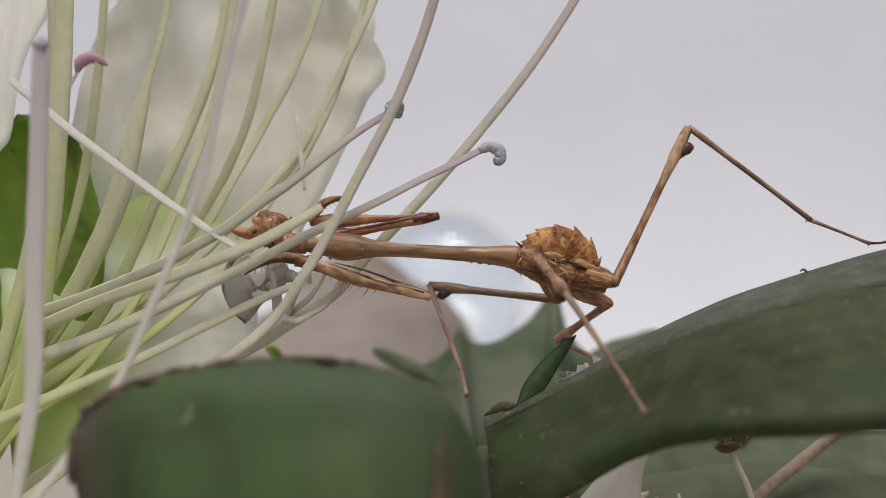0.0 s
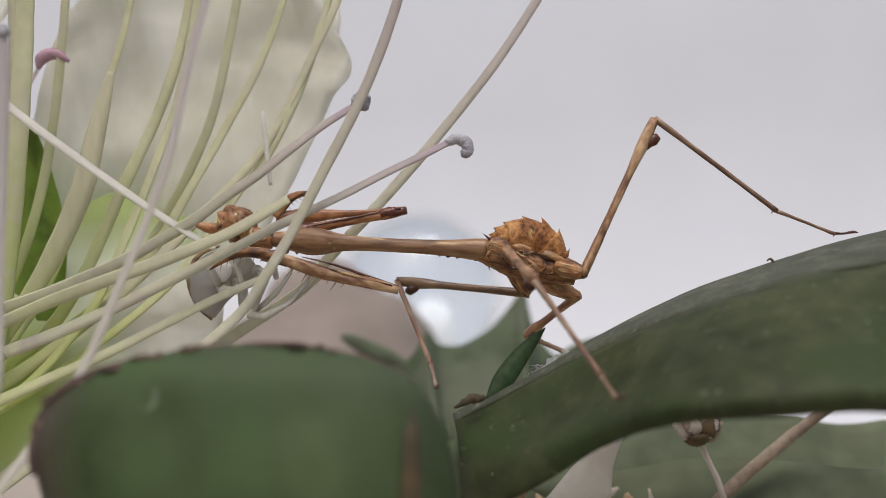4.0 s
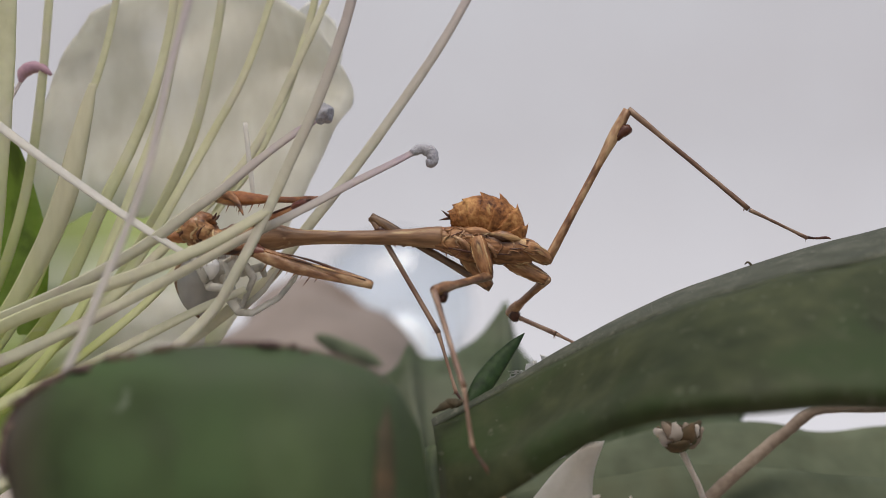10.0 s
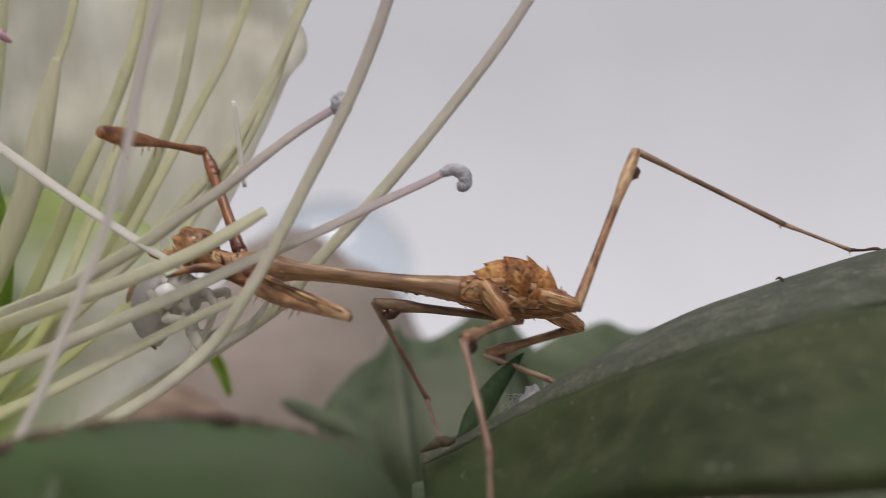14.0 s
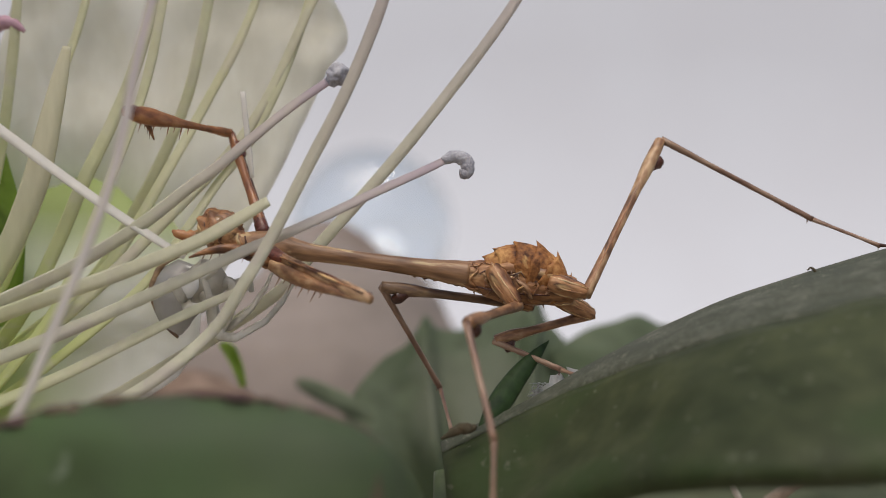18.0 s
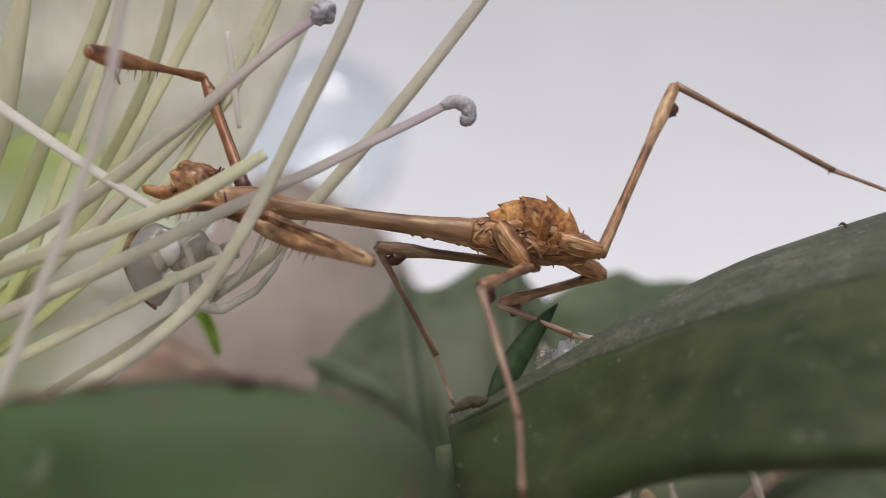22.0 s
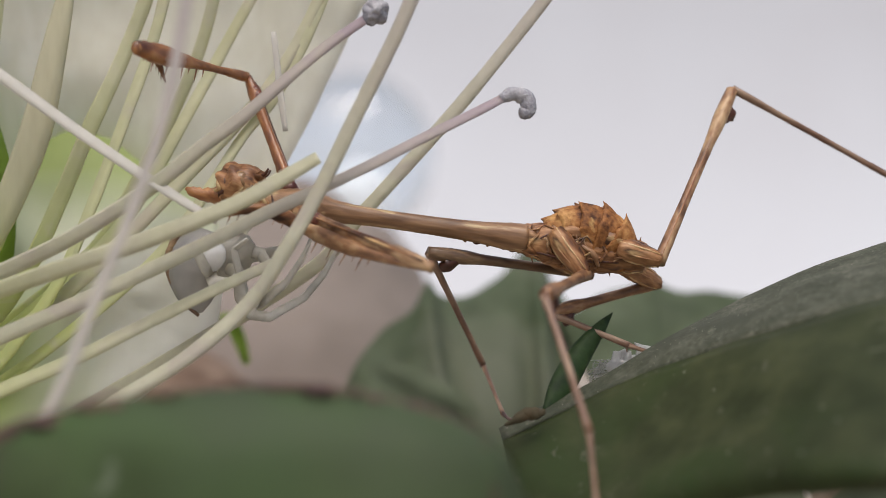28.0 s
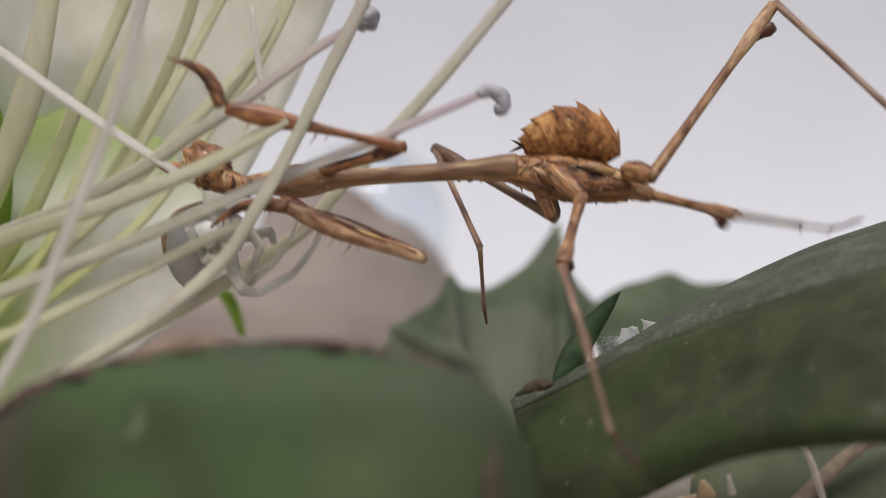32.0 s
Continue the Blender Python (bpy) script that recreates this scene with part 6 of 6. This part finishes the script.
    JOINTS["near_hind_b"] = [(11.3, -2.6, -1.2), (11.3, -2.6, -1.2), (12.0, -2.8, -2.0), (12.7, -3.0, -2.7), (11.8, -3.1, -1.4), (11.0, -3.2, -0.1), (11.6, -3.2, 1.1), (12.3, -3.2, 2.3), (11.4, -2.7, 2.0), (10.5, 0.3, 2.3), (10.7, 0.5, 1.3), (10.6, 0.8, 0.6), (10.6, 0.8, 0.6), (10.7, -2.3, 0.1), (11.4, -2.8, -1.2), (11.4, -2.8, -1.2), (12.7, -2.7, -1.0), (12.1, -1.1, -2.0), (11.0, -1.1, -1.9), (11.0, -1.1, -1.9), (11.0, -1.1, -1.9), (11.7, -2.9, -3.2), (12.7, -3.0, -4.0), (13.2, -3.0, -3.5), (13.0, -2.9, -4.3), (12.8, -2.9, -4.8), (12.6, -3.0, -5.3), (11.2, -3.0, -1.7), (9.8, -3.1, 1.9)]
    JOINTS["near_hind_c"] = [(17.2, -2.0, 11.0), (17.2, -2.0, 11.0), (17.1, -1.0, 10.5), (16.9, -1.3, 10.2), (17.1, -2.4, 11.1), (17.4, -3.3, 12.0), (18.2, -2.8, 13.0), (19.0, -2.5, 14.1), (18.5, -1.7, 13.6), (18.1, 1.6, 13.4), (18.0, 0.2, 12.8), (17.1, -1.2, 12.4), (17.1, -1.2, 12.4), (17.2, -1.6, 12.0), (17.0, -1.0, 11.0), (17.1, -1.0, 11.0), (18.6, 0.5, 10.8), (17.3, 3.7, 9.5), (16.9, 3.7, 9.4), (16.9, 3.7, 9.4), (16.9, 3.7, 9.4), (16.2, 2.0, 8.7), (15.9, 1.1, 8.6), (16.2, 1.2, 9.1), (15.9, 1.2, 8.3), (15.5, -0.6, 8.3), (14.6, -3.2, 8.2), (16.3, -2.5, 10.8), (17.8, -1.9, 12.9)]
    JOINTS["near_hind_d"] = [(27.2, 0.5, 4.0), (27.2, 0.5, 4.0), (27.3, 0.5, 3.7), (27.2, 1.2, 3.9), (26.9, 0.3, 4.1), (26.7, -0.5, 4.3), (27.1, -0.1, 4.9), (27.4, 0.2, 5.5), (27.3, 0.1, 5.1), (27.5, 2.1, 5.2), (27.5, 1.6, 5.0), (26.6, -0.3, 4.3), (26.6, -0.3, 4.3), (26.9, 0.9, 4.8), (26.8, -0.3, 3.5), (26.9, -0.1, 3.6), (29.0, 1.9, 4.2), (28.4, 4.5, 4.0), (27.9, 4.5, 3.7), (27.9, 4.5, 3.7), (27.9, 4.5, 3.7), (22.8, -6.4, 2.5), (26.6, 5.6, 4.3), (21.5, -8.3, 3.2), (21.3, -8.2, 2.4), (26.1, 3.9, 3.8), (19.6, -12.6, 2.0), (21.2, -11.0, 3.4), (22.4, -9.5, 4.3)]
    JOINTS["near_hind_e"] = [(32.2, 1.8, 2.3), (32.2, 1.8, 2.3), (31.8, -2.0, 1.7), (32.0, -0.9, 2.2), (31.8, -1.8, 2.2), (31.4, -2.5, 2.1), (31.6, -2.0, 2.3), (31.6, -1.8, 2.6), (31.7, -1.7, 2.6), (31.8, -0.1, 2.9), (31.1, -1.0, 1.9), (31.4, 0.9, 2.2), (31.4, 0.9, 2.2), (30.5, -1.6, 1.7), (30.8, -3.1, 1.1), (30.9, -2.9, 1.1), (33.0, -1.1, 1.9), (32.0, 1.0, 1.8), (31.5, 1.0, 1.5), (31.5, 1.0, 1.5), (31.5, 1.0, 1.5), (28.0, -5.6, 0.8), (30.5, 2.6, 1.9), (26.5, -7.3, 1.5), (26.3, -7.2, 0.7), (30.5, 1.4, 1.6), (24.6, -11.1, 0.7), (26.1, -9.6, 1.5), (27.0, -8.0, 1.9)]
    JOINTS["far_hind_a"] = [(8.3, 0.8, -1.5), (8.3, 0.8, -1.5), (9.2, 0.8, -2.2), (10.0, 0.8, -2.6), (10.0, 0.8, -1.3), (9.9, 0.8, -0.0), (10.1, 0.8, 1.1), (10.2, 0.8, 2.3), (8.8, 0.8, 1.9), (7.4, 0.8, 1.5), (7.5, 0.8, 1.0), (7.3, 0.8, 0.7), (7.3, 0.8, 0.7), (8.1, 0.8, 0.2), (8.6, 0.8, -1.6), (8.6, 0.8, -1.6), (10.3, 0.8, -1.2), (10.1, 0.8, -2.1), (9.0, 0.8, -2.0), (9.0, 0.8, -2.0), (9.0, 0.8, -2.0), (9.9, 0.8, -3.2), (11.0, 0.8, -4.3), (11.1, 0.8, -3.3), (10.8, 0.8, -4.1), (10.9, 0.8, -5.1), (11.1, 0.8, -6.1), (9.8, 0.8, -2.3), (8.6, 0.8, 1.6)]
    JOINTS["far_hind_b"] = [(11.3, 2.2, -2.6), (11.3, 2.2, -2.6), (12.0, 2.5, -3.4), (12.5, 2.8, -4.0), (12.2, 3.5, -2.0), (11.6, 3.9, 0.0), (12.5, 3.4, 0.7), (13.2, 2.5, 1.6), (11.4, 3.0, 1.1), (9.6, 3.5, 0.8), (10.4, 2.5, -0.1), (10.4, 0.7, -1.0), (10.4, 0.7, -1.0), (11.0, 2.4, -1.0), (11.7, 1.6, -3.0), (11.7, 1.6, -3.0), (13.3, 2.0, -2.5), (12.8, 2.7, -3.4), (11.7, 2.7, -3.3), (11.7, 2.7, -3.3), (11.7, 2.7, -3.3), (12.5, 2.7, -4.5), (13.5, 2.8, -5.8), (13.8, 2.1, -5.2), (13.5, 2.1, -6.0), (13.3, 2.7, -6.8), (13.0, 3.5, -7.5), (12.0, 3.5, -3.1), (11.0, 3.4, 1.3)]
    JOINTS["far_hind_c"] = [(7.5, 7.5, -5.5), (7.5, 7.5, -5.5), (7.8, 7.0, -6.9), (7.8, -0.5, -8.0), (12.2, 8.4, -7.1), (17.7, 7.6, -0.7), (13.0, 8.7, -3.9), (7.8, -0.5, -1.9), (12.4, 8.1, -3.7), (14.3, 8.6, -0.4), (11.7, 8.2, -4.0), (7.8, 7.0, -3.1), (7.8, 7.0, -3.1), (7.3, 7.1, -4.9), (7.2, 6.8, -4.6), (7.2, 6.8, -4.6), (8.4, 6.8, -4.4), (5.9, 1.9, -5.3), (4.8, 1.9, -5.2), (4.8, 1.9, -5.2), (4.8, 1.9, -5.2), (8.1, 8.0, -6.0), (10.6, 9.2, -6.5), (10.9, 8.5, -5.8), (10.7, 8.6, -6.7), (10.3, 9.2, -7.2), (9.9, 9.9, -7.6), (13.6, 9.2, -6.9), (15.1, -2.1, -0.4)]
    JOINTS["far_hind_d"] = [(11.7, 5.0, -7.5), (11.7, 5.0, -7.5), (11.5, 3.9, -9.1), (11.2, 2.8, -10.2), (15.5, 4.6, -8.8), (21.2, 3.8, -1.8), (17.2, 5.6, -5.1), (12.4, 2.0, -2.8), (16.3, 5.0, -5.5), (17.4, 5.0, -2.8), (15.0, 4.7, -6.1), (11.4, 3.6, -5.1), (11.4, 3.6, -5.1), (10.1, 3.0, -6.9), (9.9, 2.7, -6.7), (9.9, 2.7, -6.7), (11.2, 2.7, -6.3), (10.2, -0.0, -7.0), (9.4, -0.0, -7.1), (9.4, -0.0, -7.1), (9.4, -0.0, -7.1), (10.2, 3.3, -7.5), (12.0, 4.2, -7.6), (12.4, 3.6, -7.0), (12.1, 3.6, -7.8), (11.1, 4.0, -8.3), (10.1, 4.7, -8.8), (15.8, 4.5, -7.9), (19.9, -0.0, -0.9)]
    JOINTS["far_hind_e"] = [(12.9, 6.2, -7.8), (12.9, 6.2, -7.8), (12.8, 4.9, -9.3), (12.5, 1.5, -10.3), (17.0, 5.4, -9.0), (22.2, 2.5, -2.5), (18.8, 5.9, -5.5), (14.3, 2.0, -3.1), (18.0, 4.8, -5.9), (19.0, 5.0, -3.4), (16.6, 4.5, -6.8), (12.9, 3.5, -5.9), (12.9, 3.5, -5.9), (11.1, 1.6, -7.1), (11.2, 1.9, -7.6), (11.2, 1.9, -7.6), (12.3, 1.6, -7.2), (11.4, -1.2, -7.4), (10.6, -1.2, -7.5), (10.6, -1.2, -7.5), (10.6, -1.2, -7.5), (11.2, 2.0, -7.9), (12.8, 5.7, -7.9), (13.1, 5.1, -7.2), (12.8, 5.1, -8.1), (11.7, 5.5, -8.6), (10.8, 6.3, -9.0), (17.3, 5.2, -8.3), (21.3, -1.0, -1.2)]
    FLOWER_SHIFT = [(0, -1.03, 0.53), (4.8, -1.03, 0.53), (6, -0.47, 0.22), (9, -1.01, 0.62), (11, -0.23, -0.37), (13, -0.61, -0.07), (14, 1.35, 0.72), (14.5, 0.34, 0.25), (17, 0.02, 0), (19, 0.2, 0.4), (21, 0.38, 0.28), (23, 0.95, 0.03), (25, 0.76, 0.01), (28, 0.7, 0.01), (30.5, 0.52, 0.18), (30.75, 1.45, -1.08), (31.2, 1.46, -1.35), (31.6, -0.04, -3.11), (32, -2.19, 1.27)]
    HOOK_SWAY = [(0, 0.19, 1.68, 0.87), (4.8, 0.19, 1.68, 0.87), (5.5, 0.22, 1.13, 0.66), (6, -0.53, 1.51, 0.15), (6.6, 0.83, 1.85, 1.52), (7, -2.15, 2.83, -0.68), (7.5, -0.7, 1.64, 0.05), (8, -1.18, 1.49, -0.44), (9, -1.18, 1.77, -0.32), (10, -1.22, 1.74, -0.37), (11, -1.35, 1.44, -0.62), (11.5, -0.32, 1.35, 0.27), (13, 0.04, -0.61, -0.2), (15, -0.48, -0.41, -0.61), (17, -0.46, -0.23, -0.51), (19, -0.55, -0.12, -0.56), (21, -0.87, -0.02, -0.81), (22, -1.31, -0.02, -1.21), (23, -1.61, 0.22, -1.38), (25, -1.29, 0.52, -0.96), (27, -1.15, 0.63, -0.79), (28, -1.15, 0.68, -0.77), (30.5, -0.92, 0.59, -0.6), (30.75, 0.03, -1.73, -0.63), (31.2, 0.19, -2.22, -0.66), (31.6, 0.6, -3.63, -0.73), (32, -0.33, -1.24, -0.78)]
    KNOB_SWAY = [(0, 1.34, -0.87, 0.7), (4.8, 1.34, -0.87, 0.7), (5.5, 1.7, -2.06, 0.43), (6, -0.23, -3.93, -2.14), (6.3, 0.67, -2.2, -0.54), (6.6, 3.09, -1.1, 2.11), (7, -2.5, 1.33, -1.29), (7.5, -0.17, -0.46, -0.39), (8, -0.53, -0.94, -0.94), (8.5, 0, -0.91, -0.48), (9, -0.42, -0.44, -0.59), (10, -0.16, -0.99, -0.66), (10.5, 0.66, -2.5, -0.69), (11, 0.36, -1.82, -0.62), (11.5, 0.84, 1.3, 1.41), (12, 1.35, -0.97, 0.65), (13, 1.2, -1.68, 0.18), (15, 0.54, -1.16, -0.14), (17, 0.33, -0.57, -0.02), (19, 0, 0, 0), (21, -0.2, -0.04, -0.19), (23, -0.88, -0.16, -0.83), (25, -0.8, -0.1, -0.73), (28, -0.75, -0.14, -0.7), (30.5, -0.39, -0.25, -0.46), (30.75, 0.54, -1.81, -0.46), (31.2, 0.68, -2.08, -0.47), (31.6, 0.75, -2.29, -0.51), (32, 0.7, -2.34, -0.58)]
    FIRST_SWAY = [(0, 1.64, -0.44), (4.8, 1.64, -0.44), (6, -0.58, 2.07), (6.3, -0.67, 2.53), (6.6, 2.83, -0.56), (7, -2.29, 3.91), (7.5, -0.47, 2.35), (8, -2.03, 3.54), (8.5, -1.54, 3.39), (9, -1.87, 3.57), (10, -2.14, 3.78), (10.5, -0.7, 2.21), (11, 0.47, 1.68), (11.5, -0.54, 2.62), (12, 0.91, 1.1), (13, 1.43, -1.07), (15, 0.38, -0.51), (17, -0.22, 0.25), (19, 0, -0), (21, -0.22, -0.05), (23, -0.52, -0.75), (25, 0.02, -0.99), (28, -0.08, -0.97), (30.5, 0.14, -1.69), (30.75, 2.54, -4.38), (31.2, 2.83, -4.9), (31.6, 2.01, -4.21), (32, 0.04, -2.34)]
    SECOND_SWAY = [(0, 0.83, 0.65), (4.8, 0.83, 0.65), (6, -1.16, 2.09), (6.3, -1.21, 2.44), (6.6, 3.6, -0.9), (7, -2.96, 3.59), (7.5, 0.04, 1.56), (8, -1.33, 2.32), (8.5, -1.68, 2.75), (9, -2.94, 3.44), (10, -1.62, 2.53), (10.5, 0.41, 0.92), (11, -0.24, 1.82), (11.5, -1.14, 2.48), (12, 0.25, 1.45), (13, 0.91, -0.32), (15, 0.19, -0.37), (17, 0.1, -0.11), (19, 0, 0), (21, -0.31, -0.1), (23, -1.29, -0.54), (25, -1.21, -0.38), (28, -1.16, -0.4), (30.5, -0.62, -0.66), (31.2, -1.47, -0.13), (32, -1.15, -0.68)]
    PETAL_SWAY = [(0, 0, 0), (5.5, 0, 0), (6, 0.1, 0), (6.5, 1.5, -1.7), (7, 1.2, -2.2), (7.5, 0.9, -1.9), (8, 1.8, -1.9), (8.5, -1.1, -0.9), (9, 2.4, -2.2), (9.5, 2.1, -2), (10, 1.7, -1.6), (10.5, -1.3, 0.3), (11, -1, 0.6), (11.5, -3, 0), (12, -0.5, 0), (13, 0, 0), (13.6, 0, 0), (14, -2.2, 0), (14.5, 0, 0), (32, 0, 0)]
    SPIDER_SHIFT = [(0, -1.09, 0, 1.12), (4.8, -1.09, 0, 1.12), (6, 0.21, 0, 1.49), (9, -0.6, 0, 2.27), (11, 0.01, 0, 1.17), (13, -1.11, 0, 0.69), (15, 0.39, 0, 0.89), (17, -0.51, 0, 0.33), (19, -0.42, 0, 0.42), (21, -0.29, 0, 0.16), (23, 0.06, 0, 0.06), (25, -0.06, 0, 0.03), (28, -0.04, 0, 0.04), (30.5, -0.15, 0, 0.11), (30.75, 1.74, 0, -0.9), (31.2, 2.33, 0, -1.71), (31.6, 0.72, 0, -3.48), (32, -2.08, 0, 0.15)]
    GLOBE_SWAY = [(0, 35, -39), (2, 40, -25), (5.5, 38, -33), (9, 31, -21), (11, 34, -31), (12, 44, -34), (13.5, 7, -50), (14.5, 3, -50), (16.5, 5, -55), (17, 5, -53), (19, 0, 0), (21, 6, -0), (24, 12, -0), (25.5, 17, -4), (28, 23, -5), (30, 21, -41), (31, 19, -49), (32, 14, -41)]
    walk(lamp, [(t, pose(x * 0.001, 0, z * 0.001)) for t, x, z in GLOBE_SWAY])
    for ob, a, b in MOVING:
        link(ob, a, b)
    walk(flower, [(t, pose(x * 0.001, 0, z * 0.001)) for t, x, z in FLOWER_SHIFT])
    for petal in (large_petal, petal_tip):
        walk(petal, [(t, pose(x * 0.001, 0, z * 0.001)) for t, x, z in PETAL_SWAY])
    walk(spider, [(t, pose(x * 0.001, y * 0.001, z * 0.001)) for t, x, y, z in SPIDER_SHIFT])

    def sway(ob, foot, tip, shifts):
        """Swing a stamen about its foot so that its tip goes by the shifts; a third number slides it along."""
        rows = []
        for t, x, z, *slide in shifts:
            a, c = Vector(tip) - Vector(foot), Vector(tip) + Vector((x, 0, z)) - Vector(foot)
            turn = math.atan2(a.z, a.x) - math.atan2(c.z, c.x)
            slid = Vector((c.x, 0, c.z)).normalized() * (sum(slide) * 0.001)
            rows.append((t, Matrix.Translation(P(*foot) + slid) @ Matrix.Rotation(turn, 4, "Y") @ Matrix.Translation(-P(*foot))))
        walk(ob, rows)

    sway(hook_stamen, (-32.07, -4.00, -8.01), (2.61, -2.50, 7.10), HOOK_SWAY)
    sway(a_stamen, (-35.84, 3.00, -18.62), (13.12, 4.00, 33.01), FIRST_SWAY)
    sway(b_stamen, (-32.82, -3.00, -18.01), (0.23, -6.00, 28.85), SECOND_SWAY)
    sway(knob_stamen, (-32.69, -3.00, -4.60), (-5.90, -3.50, 12.47), KNOB_SWAY)


motions()
